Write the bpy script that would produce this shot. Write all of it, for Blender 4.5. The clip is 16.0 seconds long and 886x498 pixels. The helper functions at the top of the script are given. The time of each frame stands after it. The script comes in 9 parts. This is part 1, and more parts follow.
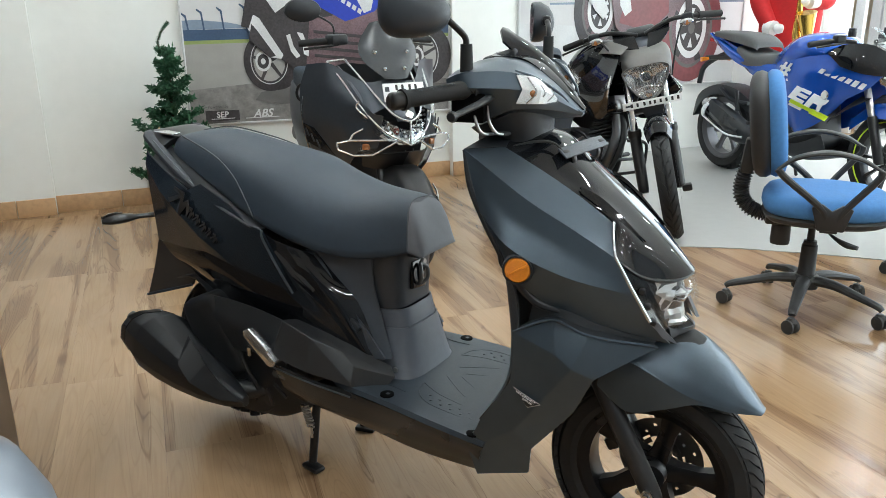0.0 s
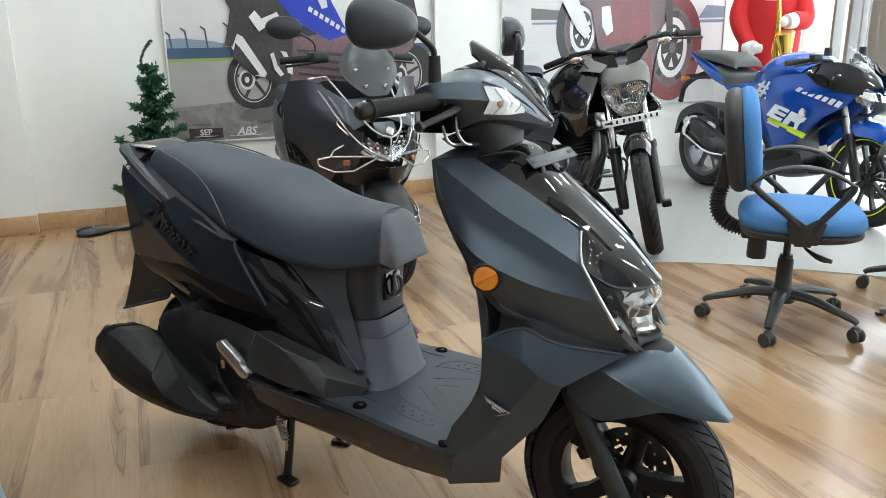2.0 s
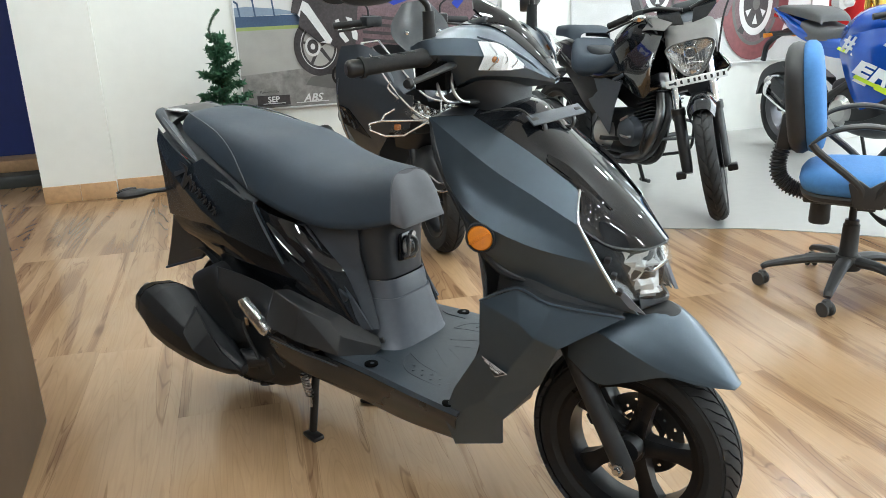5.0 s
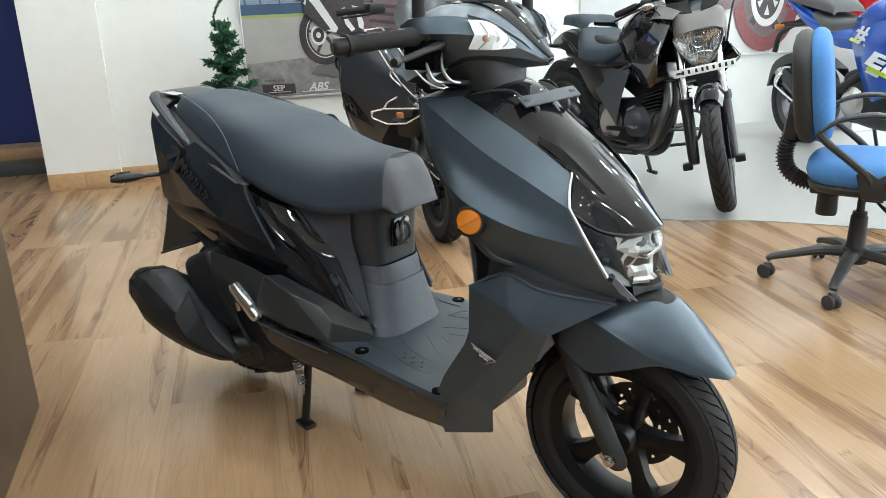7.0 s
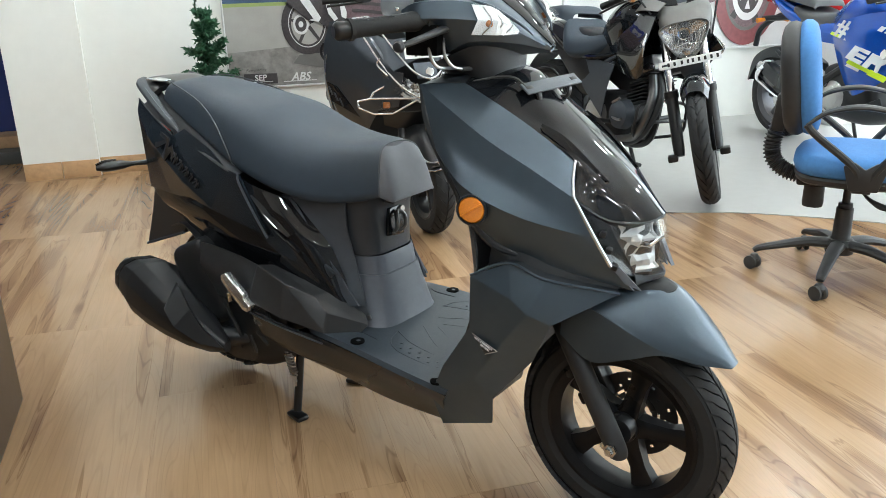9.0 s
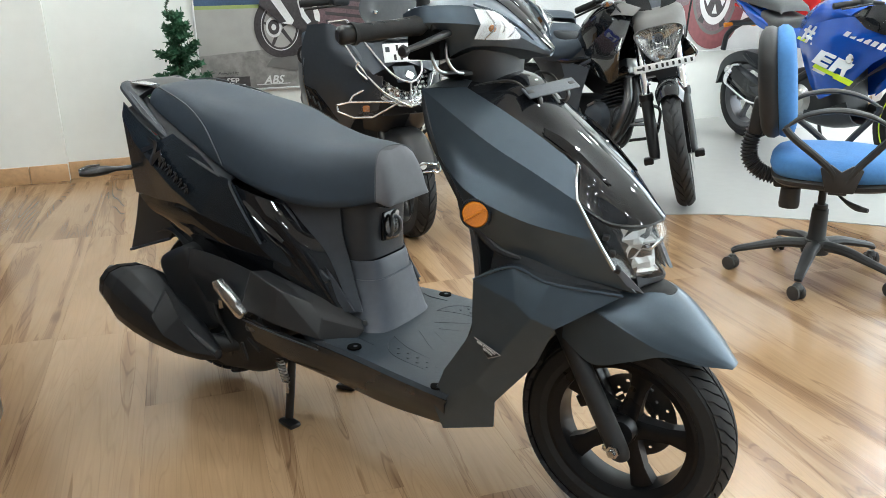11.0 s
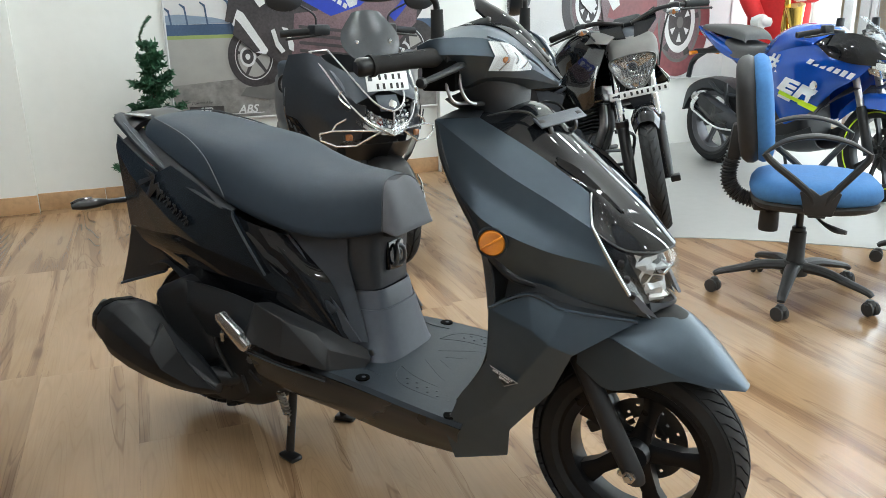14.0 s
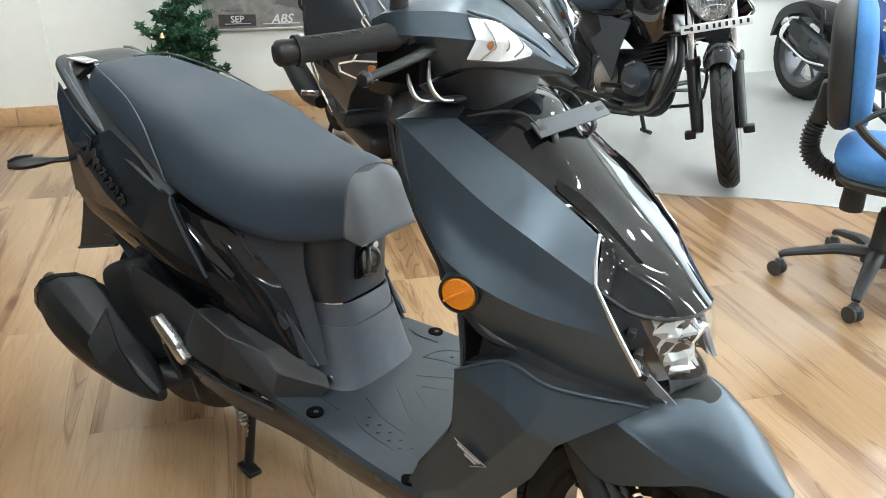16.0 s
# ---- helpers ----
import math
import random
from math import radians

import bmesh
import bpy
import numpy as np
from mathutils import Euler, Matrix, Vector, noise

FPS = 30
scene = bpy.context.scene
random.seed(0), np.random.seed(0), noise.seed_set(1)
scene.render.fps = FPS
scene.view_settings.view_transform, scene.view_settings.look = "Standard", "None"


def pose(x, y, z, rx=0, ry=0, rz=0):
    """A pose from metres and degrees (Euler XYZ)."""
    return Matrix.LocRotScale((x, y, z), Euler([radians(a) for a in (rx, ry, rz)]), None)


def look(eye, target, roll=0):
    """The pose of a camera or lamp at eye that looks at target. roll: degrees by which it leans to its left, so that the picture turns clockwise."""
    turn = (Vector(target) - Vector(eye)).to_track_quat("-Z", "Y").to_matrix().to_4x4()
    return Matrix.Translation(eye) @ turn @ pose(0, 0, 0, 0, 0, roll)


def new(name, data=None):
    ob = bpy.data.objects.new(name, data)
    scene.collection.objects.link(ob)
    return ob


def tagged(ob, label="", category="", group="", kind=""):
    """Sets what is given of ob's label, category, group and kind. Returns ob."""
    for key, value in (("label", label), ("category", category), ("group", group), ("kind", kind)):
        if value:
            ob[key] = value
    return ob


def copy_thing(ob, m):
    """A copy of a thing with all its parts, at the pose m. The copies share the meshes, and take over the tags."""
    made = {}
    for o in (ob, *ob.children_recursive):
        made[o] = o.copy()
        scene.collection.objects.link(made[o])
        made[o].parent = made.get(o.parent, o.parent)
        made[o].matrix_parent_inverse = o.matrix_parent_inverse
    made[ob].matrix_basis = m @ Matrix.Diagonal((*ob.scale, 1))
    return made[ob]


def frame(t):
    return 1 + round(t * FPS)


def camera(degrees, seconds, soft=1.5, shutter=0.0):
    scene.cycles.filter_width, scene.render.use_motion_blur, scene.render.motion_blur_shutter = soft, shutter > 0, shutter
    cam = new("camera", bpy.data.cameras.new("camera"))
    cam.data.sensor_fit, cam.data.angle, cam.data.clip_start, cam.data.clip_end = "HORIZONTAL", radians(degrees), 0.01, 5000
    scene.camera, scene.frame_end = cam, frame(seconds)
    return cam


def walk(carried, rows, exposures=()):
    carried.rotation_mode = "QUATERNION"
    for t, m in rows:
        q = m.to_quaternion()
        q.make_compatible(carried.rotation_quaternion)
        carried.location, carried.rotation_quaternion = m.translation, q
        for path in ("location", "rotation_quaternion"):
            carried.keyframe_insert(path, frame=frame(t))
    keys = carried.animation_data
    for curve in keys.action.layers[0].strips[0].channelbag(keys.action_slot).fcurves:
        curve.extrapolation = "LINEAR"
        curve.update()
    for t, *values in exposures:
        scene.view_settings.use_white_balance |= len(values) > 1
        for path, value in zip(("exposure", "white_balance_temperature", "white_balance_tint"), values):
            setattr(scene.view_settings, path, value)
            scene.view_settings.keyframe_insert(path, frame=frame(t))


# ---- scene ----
cam = camera(58.4, 16.0, soft=0.75)
PATH = [
    (0, (0.003, -0.049, 1.211), (-0.01, 1.861, 0.618), -0.5),
    (0.5, (0.002, -0.058, 1.208), (0.009, 1.861, 0.644), -0.3),
    (1, (0.011, -0.059, 1.209), (0.028, 1.864, 0.662), -0.3),
    (1.5, (0.025, -0.066, 1.206), (0.04, 1.858, 0.66), -0.3),
    (2, (0.043, -0.068, 1.193), (0.057, 1.857, 0.649), -0.4),
    (2.5, (0.073, -0.064, 1.184), (0.074, 1.86, 0.639), -0.7),
    (3, (0.105, -0.062, 1.181), (0.052, 1.855, 0.614), -1.4),
    (3.5, (0.135, -0.063, 1.181), (0.03, 1.846, 0.596), -1.8),
    (4, (0.168, -0.061, 1.175), (0.017, 1.841, 0.575), -1.9),
    (4.5, (0.201, -0.059, 1.17), (0.013, 1.838, 0.562), -2.0),
    (5, (0.232, -0.054, 1.169), (0.014, 1.837, 0.553), -2.1),
    (7.5, (0.273, -0.017, 1.131), (0.026, 1.863, 0.497), -1.9),
    (8, (0.258, -0.013, 1.126), (0.041, 1.868, 0.484), -1.6),
    (8.5, (0.24, -0.012, 1.125), (0.039, 1.87, 0.478), -1.4),
    (11, (0.149, -0.013, 1.129), (0.051, 1.878, 0.487), -0.9),
    (11.5, (0.13, -0.016, 1.129), (0.051, 1.879, 0.496), -0.9),
    (12, (0.107, -0.022, 1.132), (0.046, 1.877, 0.508), -0.8),
    (12.5, (0.088, -0.025, 1.133), (0.042, 1.878, 0.519), -0.8),
    (13, (0.072, -0.027, 1.133), (0.04, 1.879, 0.53), -0.9),
    (13.5, (0.056, -0.024, 1.133), (0.039, 1.887, 0.543), -0.9),
    (14, (0.045, -0.019, 1.138), (0.045, 1.894, 0.557), -0.9),
    (14.5, (0.057, 0.024, 1.166), (0.084, 1.923, 0.539), -0.5),
    (15, (0.102, 0.16, 1.166), (0.002, 2.026, 0.454), 0.6),
    (15.5, (0.193, 0.3, 1.178), (-0.001, 2.137, 0.412), 1.2),
    (16, (0.202, 0.42, 1.228), (0.039, 2.236, 0.408), 0.8),
]
walk(cam, [(t, look(eye, target, roll)) for t, eye, target, roll in PATH], [(0, -0.15), (2, -0.12), (3, 0.03), (3.7, 0.12), (5, 0.14), (8, 0.17), (11, 0.1), (14, -0.1), (15, 0.1), (15.5, 0.28), (16, 0.34)])

# ---- light ----
def world_sky():
    w = bpy.data.worlds.new("sky")
    scene.world = w
    w.use_nodes = True
    nt = w.node_tree
    bg = nt.nodes["Background"]
    sky = nt.nodes.new("ShaderNodeTexSky")
    sky.sky_type, sky.sun_disc = "NISHITA", False
    sky.sun_elevation, sky.sun_rotation = radians(50), radians(60)
    nt.links.new(sky.outputs[0], bg.inputs[0])
    bg.inputs[1].default_value = 0.12


world_sky()
sun = new("sun", bpy.data.lights.new("sun", "SUN"))
sun.data.energy, sun.data.angle, sun.data.color = 2.5, radians(0.6), (1, 0.95, 0.88)
sun.matrix_world = look((0, 0, 10), (-3.0, -5.2, 3))

# The room's own axes: s along the back wall, n behind it, z up.
ROOM = pose(-2.42, 4.65, 0, 0, 0, 23.6)


def room(s, n, z):
    return ROOM @ Vector((s, n, z))


def window_light(name, s0, n0, s1, n1, z0, z1, power):
    """An area lamp that fills a window opening from (s0, n0) to (s1, n1) and shines to its left."""
    la = bpy.data.lights.new(name, "AREA")
    a, b = room(s0, n0, 0), room(s1, n1, 0)
    la.shape, la.size, la.size_y, la.energy = "RECTANGLE", (b - a).length, z1 - z0, power
    la.color = (0.84, 0.96, 1.0)
    ob = new(name, la)
    mid = (a + b) / 2 + Vector((0, 0, (z0 + z1) / 2))
    d = (b - a).normalized()
    ob.matrix_world = look(mid, mid + Vector((-d.y, d.x, 0)))
    return ob


window_light("daylight_side", 6.97, -8.0, 6.97, 0.0, 0.38, 2.68, 265)


# ---- materials ----
def mat(name, color, rough=0.5, metal=0.0, vary=0.12, scale=12.0, grain=0.0, grain_scale=600.0, coat=0.0, random=0.0, spec=0.5):
    """A surface with tint variation at a large and a small scale, fine relief and uneven gloss."""
    m = bpy.data.materials.new(name)
    m.use_nodes = True
    nt = m.node_tree
    b = nt.nodes["Principled BSDF"]
    N, L = nt.nodes.new, nt.links.new
    co = N("ShaderNodeTexCoord")
    big, small = N("ShaderNodeTexNoise"), N("ShaderNodeTexNoise")
    big.inputs["Scale"].default_value, big.inputs["Detail"].default_value = scale * 0.3, 4
    small.inputs["Scale"].default_value, small.inputs["Detail"].default_value = scale * 6, 3
    L(co.outputs["Object"], big.inputs["Vector"]), L(co.outputs["Object"], small.inputs["Vector"])
    mix = N("ShaderNodeMath")
    mix.operation = "ADD"
    L(big.outputs["Fac"], mix.inputs[0]), L(small.outputs["Fac"], mix.inputs[1])
    last = mix
    if random:
        info, mul, add = N("ShaderNodeObjectInfo"), N("ShaderNodeMath"), N("ShaderNodeMath")
        mul.operation, mul.inputs[1].default_value = "MULTIPLY", random
        L(info.outputs["Random"], mul.inputs[0])
        L(mul.outputs[0], add.inputs[0]), L(mix.outputs[0], add.inputs[1])
        last = add
    mr = N("ShaderNodeMapRange")
    mr.inputs["From Min"].default_value, mr.inputs["From Max"].default_value = 0.6, 1.4
    mr.inputs["To Min"].default_value, mr.inputs["To Max"].default_value = 1 - vary, 1 + vary
    L(last.outputs[0], mr.inputs["Value"])
    hsv = N("ShaderNodeHueSaturation")
    hsv.inputs["Color"].default_value = (*color, 1)
    L(mr.outputs[0], hsv.inputs["Value"]), L(hsv.outputs[0], b.inputs["Base Color"])
    rr = N("ShaderNodeMapRange")
    rr.inputs["From Min"].default_value, rr.inputs["From Max"].default_value = 0.3, 0.7
    rr.inputs["To Min"].default_value, rr.inputs["To Max"].default_value = max(0.02, rough * 0.88), min(1, rough * 1.12)
    L(big.outputs["Fac"], rr.inputs["Value"]), L(rr.outputs[0], b.inputs["Roughness"])
    b.inputs["Metallic"].default_value, b.inputs["Coat Weight"].default_value = metal, coat
    b.inputs["Coat Roughness"].default_value = 0.04
    b.inputs["Specular IOR Level"].default_value = spec
    if grain:
        g, bump = N("ShaderNodeTexNoise"), N("ShaderNodeBump")
        g.inputs["Scale"].default_value, g.inputs["Detail"].default_value = grain_scale, 2
        L(co.outputs["Object"], g.inputs["Vector"])
        bump.inputs["Strength"].default_value, bump.inputs["Distance"].default_value = grain, 0.001
        L(g.outputs["Fac"], bump.inputs["Height"]), L(bump.outputs[0], b.inputs["Normal"])
    return m


def glass(name, color=(1, 1, 1), rough=0.02, ior=1.45, alpha=1.0):
    m = bpy.data.materials.new(name)
    m.use_nodes = True
    b = m.node_tree.nodes["Principled BSDF"]
    b.inputs["Base Color"].default_value = (*color, 1)
    b.inputs["Roughness"].default_value, b.inputs["IOR"].default_value = rough, ior
    b.inputs["Transmission Weight"].default_value = alpha
    return m


def glow(name, color, strength):
    m = bpy.data.materials.new(name)
    m.use_nodes = True
    nt = m.node_tree
    nt.nodes.remove(nt.nodes["Principled BSDF"])
    e = nt.nodes.new("ShaderNodeEmission")
    e.inputs[0].default_value, e.inputs[1].default_value = (*color, 1), strength
    nt.links.new(e.outputs[0], nt.nodes["Material Output"].inputs[0])
    return m


def wood_floor():
    """Pale wood-look planks: straight grain, bands of brown heartwood with ring figure, a few knots, a tint per plank."""
    m = bpy.data.materials.new("pale_plank")
    m.use_nodes = True
    nt = m.node_tree
    b = nt.nodes["Principled BSDF"]
    N, L = nt.nodes.new, nt.links.new

    def math_node(op, a, v):
        n = N("ShaderNodeMath")
        n.operation = op
        for k, q in enumerate((a, v)):
            if isinstance(q, (int, float)):
                n.inputs[k].default_value = q
            else:
                L(q, n.inputs[k])
        return n.outputs[0]

    def noise(vec, scale, detail, distort=0.0, rough=0.5):
        n = N("ShaderNodeTexNoise")
        n.inputs["Scale"].default_value, n.inputs["Detail"].default_value = scale, detail
        n.inputs["Distortion"].default_value, n.inputs["Roughness"].default_value = distort, rough
        L(vec, n.inputs["Vector"])
        return n.outputs["Fac"]

    def remap(v, a, z, lo, hi):
        n = N("ShaderNodeMapRange")
        n.interpolation_type = "SMOOTHSTEP"
        for k, q in (("From Min", a), ("From Max", z), ("To Min", lo), ("To Max", hi)):
            n.inputs[k].default_value = q
        L(v, n.inputs["Value"])
        return n.outputs[0]

    def stretch(vec, x, y):
        n = N("ShaderNodeMapping")
        n.inputs["Scale"].default_value = (x, y, 1)
        L(vec, n.inputs["Vector"])
        return n.outputs[0]

    def tint(fac, a, c):
        n = N("ShaderNodeMix")
        n.data_type = "RGBA"
        L(fac, n.inputs[0])
        for k, q in ((6, a), (7, c)):
            if isinstance(q, tuple):
                n.inputs[k].default_value = (*q, 1)
            else:
                L(q, n.inputs[k])
        return n.outputs[2]

    co, info, comb, off = N("ShaderNodeTexCoord"), N("ShaderNodeObjectInfo"), N("ShaderNodeCombineXYZ"), N("ShaderNodeVectorMath")
    shift = math_node("MULTIPLY", info.outputs["Random"], 83.0)
    L(shift, comb.inputs[0]), L(shift, comb.inputs[1])
    L(co.outputs["Object"], off.inputs[0]), L(comb.outputs[0], off.inputs[1])
    here = off.outputs[0]
    # heartwood bands, wavering along the plank
    band = noise(stretch(here, 8.0, 0.50), 1.0, 3.5, 0.9)
    heart = remap(band, 0.525, 0.60, 0.0, 1.0)
    # ring figure: contour lines of a smooth field, tight across and long along
    field = noise(stretch(here, 7.0, 0.55), 1.0, 1.5, 0.5)
    ring = math_node("PINGPONG", math_node("MULTIPLY", field, 30.0), 0.5)
    line = remap(ring, 0.0, 0.16, 1.0, 0.0)
    # knots
    vor = N("ShaderNodeTexVoronoi")
    vor.inputs["Scale"].default_value = 1.0
    L(stretch(here, 4.2, 1.7), vor.inputs["Vector"])
    knot = math_node("MULTIPLY", remap(vor.outputs["Distance"], 0.03, 0.14, 1.0, 0.0), remap(band, 0.44, 0.56, 0.0, 1.0))
    fine = noise(stretch(here, 90.0, 4.0), 1.0, 5, 0.6)
    cloud = noise(stretch(here, 3.0, 1.2), 1.0, 4, 0.3)
    base = tint(remap(cloud, 0.3, 0.7, 0.0, 1.0), (0.316, 0.196, 0.106), (0.400, 0.257, 0.148))
    c1 = tint(math_node("MULTIPLY", heart, 0.70), base, (0.190, 0.104, 0.053))
    c2 = tint(math_node("MULTIPLY", math_node("MULTIPLY", line, math_node("ADD", math_node("MULTIPLY", heart, 0.85), 0.17)), 0.80), c1, (0.140, 0.074, 0.038))
    # dark veins along the edge of the heartwood
    vein = remap(math_node("ABSOLUTE", math_node("SUBTRACT", band, 0.535), 0.0), 0.0, 0.011, 1.0, 0.0)
    c2 = tint(math_node("MULTIPLY", vein, 0.52), c2, (0.150, 0.080, 0.040))
    c3 = tint(math_node("MULTIPLY", knot, 0.80), c2, (0.12, 0.062, 0.030))
    hsv = N("ShaderNodeHueSaturation")
    val = math_node("MULTIPLY", remap(fine, 0.3, 0.7, 0.94, 1.04), remap(info.outputs["Random"], 0.0, 1.0, 0.95, 1.05))
    L(c3, hsv.inputs["Color"]), L(val, hsv.inputs["Value"]), L(hsv.outputs[0], b.inputs["Base Color"])
    L(remap(cloud, 0.3, 0.7, 0.15, 0.24), b.inputs["Roughness"])
    bump = N("ShaderNodeBump")
    bump.inputs["Strength"].default_value, bump.inputs["Distance"].default_value = 0.10, 0.001
    L(fine, bump.inputs["Height"]), L(bump.outputs[0], b.inputs["Normal"])
    return m


M_WOOD = wood_floor()
M_SKIRT = mat("skirting_wood", (0.45, 0.28, 0.15), 0.35, vary=0.25, scale=6, random=0.5)
M_WALL = mat("wall_paint", (0.80, 0.81, 0.78), 0.55, vary=0.03, scale=2, grain=0.08, grain_scale=90)
M_CEIL = mat("ceiling_paint", (0.82, 0.82, 0.80), 0.7, vary=0.03, scale=2)
M_GREY = mat("grey_vinyl", (0.38, 0.38, 0.37), 0.32, vary=0.06, scale=3)
M_BLUEWALL = mat("navy_board", (0.012, 0.03, 0.16), 0.4, vary=0.1, scale=3)
M_DESK = mat("brown_laminate", (0.125, 0.088, 0.062), 0.45, vary=0.12, scale=4)
M_ALU = mat("pale_window_frame", (0.66, 0.67, 0.68), 0.35, 0.1)
M_DARKSTEP = mat("dark_grey_step", (0.05, 0.055, 0.055), 0.4)
# For the added unseen walls; tone chosen for what gloss parts reflect.
M_DARKWALL = mat("unseen_wall_blue_grey", (0.30, 0.32, 0.35), 0.6, vary=0.06, scale=2)
M_PANE = glass("window_glass")
M_LED = glow("led_disc", (0.90, 0.99, 1.0), 245.0)
M_WHITE = mat("white_plastic", (0.8, 0.8, 0.79), 0.4, vary=0.04)
M_MATTE = mat("matte_blue_black_paint", (0.063, 0.084, 0.106), 0.30, 0.62, vary=0.08, scale=5, grain=0.03, grain_scale=1500)
# Matte paint's darker copy: the dim surroundings it mirrors are in the colour.
M_SIDEPAINT = mat("satin_paint_reflection_dark", (0.034, 0.049, 0.068), 0.24, 0.7, vary=0.1, scale=5, grain=0.02, grain_scale=1500)
M_BADGE = mat("dark_chrome_badge", (0.12, 0.125, 0.135), 0.14, 1.0, vary=0.05)
M_GLOSS = mat("gloss_black_paint", (0.008, 0.009, 0.011), 0.05, vary=0.1)
M_SEAT = mat("seat_vinyl", (0.022, 0.035, 0.052), 0.55, vary=0.1, scale=8, grain=0.25, grain_scale=900)
M_SEATGREY = mat("grey_seat_vinyl", (0.150, 0.156, 0.174), 0.6, vary=0.08, scale=8, grain=0.25, grain_scale=900)
M_THREAD = mat("stitching", (0.09, 0.10, 0.11), 0.8)
M_PLASTIC = mat("black_plastic", (0.014, 0.017, 0.021), 0.48, vary=0.15, scale=8, grain=0.25, grain_scale=1200)
M_GREYPL = mat("charcoal_plastic", (0.030, 0.037, 0.046), 0.45, vary=0.12, scale=8, grain=0.25, grain_scale=1200)
M_FLOORPL = mat("footboard_plastic", (0.028, 0.038, 0.050), 0.45, vary=0.14, scale=10, grain=0.3, grain_scale=900)
M_BELLY = mat("side_skirt_plastic", (0.015, 0.017, 0.020), 0.28, vary=0.15, scale=8)
# Charcoal plastic made paler: the downlights' light on the tunnel is in its colour.
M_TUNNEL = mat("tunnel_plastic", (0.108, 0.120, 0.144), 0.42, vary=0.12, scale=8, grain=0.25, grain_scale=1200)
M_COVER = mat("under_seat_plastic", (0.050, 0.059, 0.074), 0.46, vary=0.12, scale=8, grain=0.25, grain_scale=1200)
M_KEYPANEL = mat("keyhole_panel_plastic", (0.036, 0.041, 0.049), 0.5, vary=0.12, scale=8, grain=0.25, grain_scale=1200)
M_FORK = mat("fork_grey", (0.022, 0.023, 0.025), 0.45, 0.2, vary=0.15, scale=10)
# Near-black that paints the shade inside holes which are not cut.
M_HOLE = mat("hole_shade_black", (0.003, 0.003, 0.003), 0.9, spec=0.05)
M_RUBBER = mat("tyre_rubber", (0.013, 0.0135, 0.0145), 0.75, vary=0.2, scale=20, grain=0.3, grain_scale=400)
M_BLACKMETAL = mat("black_painted_metal", (0.014, 0.014, 0.015), 0.33, 0.2, vary=0.2, scale=15)
M_ENGINE = mat("engine_black", (0.0085, 0.0095, 0.0115), 0.5, 0.0, vary=0.25, scale=20)
M_RIM = mat("gloss_black_wheel_paint", (0.008, 0.008, 0.009), 0.30, 0.0, vary=0.2, scale=15, spec=0.22)
M_DISC = mat("brake_disc_steel", (0.16, 0.16, 0.16), 0.32, 1.0, vary=0.1, scale=30)
M_SHIELD = mat("heat_shield_plastic", (0.022, 0.023, 0.025), 0.42, vary=0.15, scale=8)
M_STEEL = mat("brushed_steel", (0.45, 0.45, 0.45), 0.28, 1.0, vary=0.1, scale=30)
M_HOOK = mat("grey_hook_metal", (0.16, 0.165, 0.17), 0.35, 0.6, vary=0.1, scale=30)
M_CHROME = mat("chrome", (0.75, 0.76, 0.78), 0.06, 1.0, vary=0.03)
M_SILVER = mat("silver_trim", (0.62, 0.63, 0.64), 0.22, 0.9, vary=0.03)
M_ORANGE = mat("amber_lens", (0.78, 0.25, 0.02), 0.16, vary=0.15, scale=60, coat=0.6)
M_AMBERDARK = mat("unlit_amber_lens", (0.42, 0.17, 0.07), 0.25, vary=0.3, scale=60, coat=0.5)
M_LAMPWHITE = mat("lamp_reflector", (0.86, 0.88, 0.90), 0.22, 0.35, vary=0.05, scale=40)
def clear_lens():
    m = bpy.data.materials.new("clear_lens")
    m.use_nodes = True
    nt = m.node_tree
    nt.nodes.remove(nt.nodes["Principled BSDF"])
    mix, see, gloss = nt.nodes.new("ShaderNodeMixShader"), nt.nodes.new("ShaderNodeBsdfTransparent"), nt.nodes.new("ShaderNodeBsdfGlossy")
    see.inputs[0].default_value, gloss.inputs["Roughness"].default_value = (0.97, 0.98, 0.98, 1), 0.03
    mix.inputs[0].default_value = 0.06
    nt.links.new(see.outputs[0], mix.inputs[1]), nt.links.new(gloss.outputs[0], mix.inputs[2])
    nt.links.new(mix.outputs[0], nt.nodes["Material Output"].inputs[0])
    return m


M_LENS = clear_lens()
M_SMOKE = glass("smoked_lens", (0.12, 0.12, 0.12), 0.05)
M_INK = mat("print_grey", (0.42, 0.42, 0.42), 0.5)
M_PLATE = mat("plate_white", (0.75, 0.76, 0.76), 0.35, vary=0.04)
M_BLACKINK = mat("print_black", (0.01, 0.01, 0.01), 0.5)


# ---- building helpers ----
def finish(bm, name, material, angle=32):
    me = bpy.data.meshes.new(name)
    bm.normal_update()
    bm.to_mesh(me)
    bm.free()
    for p in me.polygons:
        p.use_smooth = True
    me.set_sharp_from_angle(angle=radians(angle))
    for m in material if isinstance(material, (list, tuple)) else (material,):
        me.materials.append(m)
    return me


def thing(name, label, category, m=None, group="", kind=""):
    """An Empty at the thing's base, which parents its parts."""
    ob = tagged(new(name), label, category, group, kind)
    ob.empty_display_size = 0.1
    if m is not None:
        ob.matrix_world = m
    return ob


def part(name, bm, material, parent, label="", angle=32, m=None):
    ob = new(name, finish(bm, name, material, angle))
    ob.parent = parent
    if m is not None:
        ob.matrix_local = m
    return tagged(ob, label)


def solo(name, bm, material, label, category, m=None, kind="", group="", angle=32):
    ob = new(name, finish(bm, name, material, angle))
    if m is not None:
        ob.matrix_world = m
    return tagged(ob, label, category, group, kind)


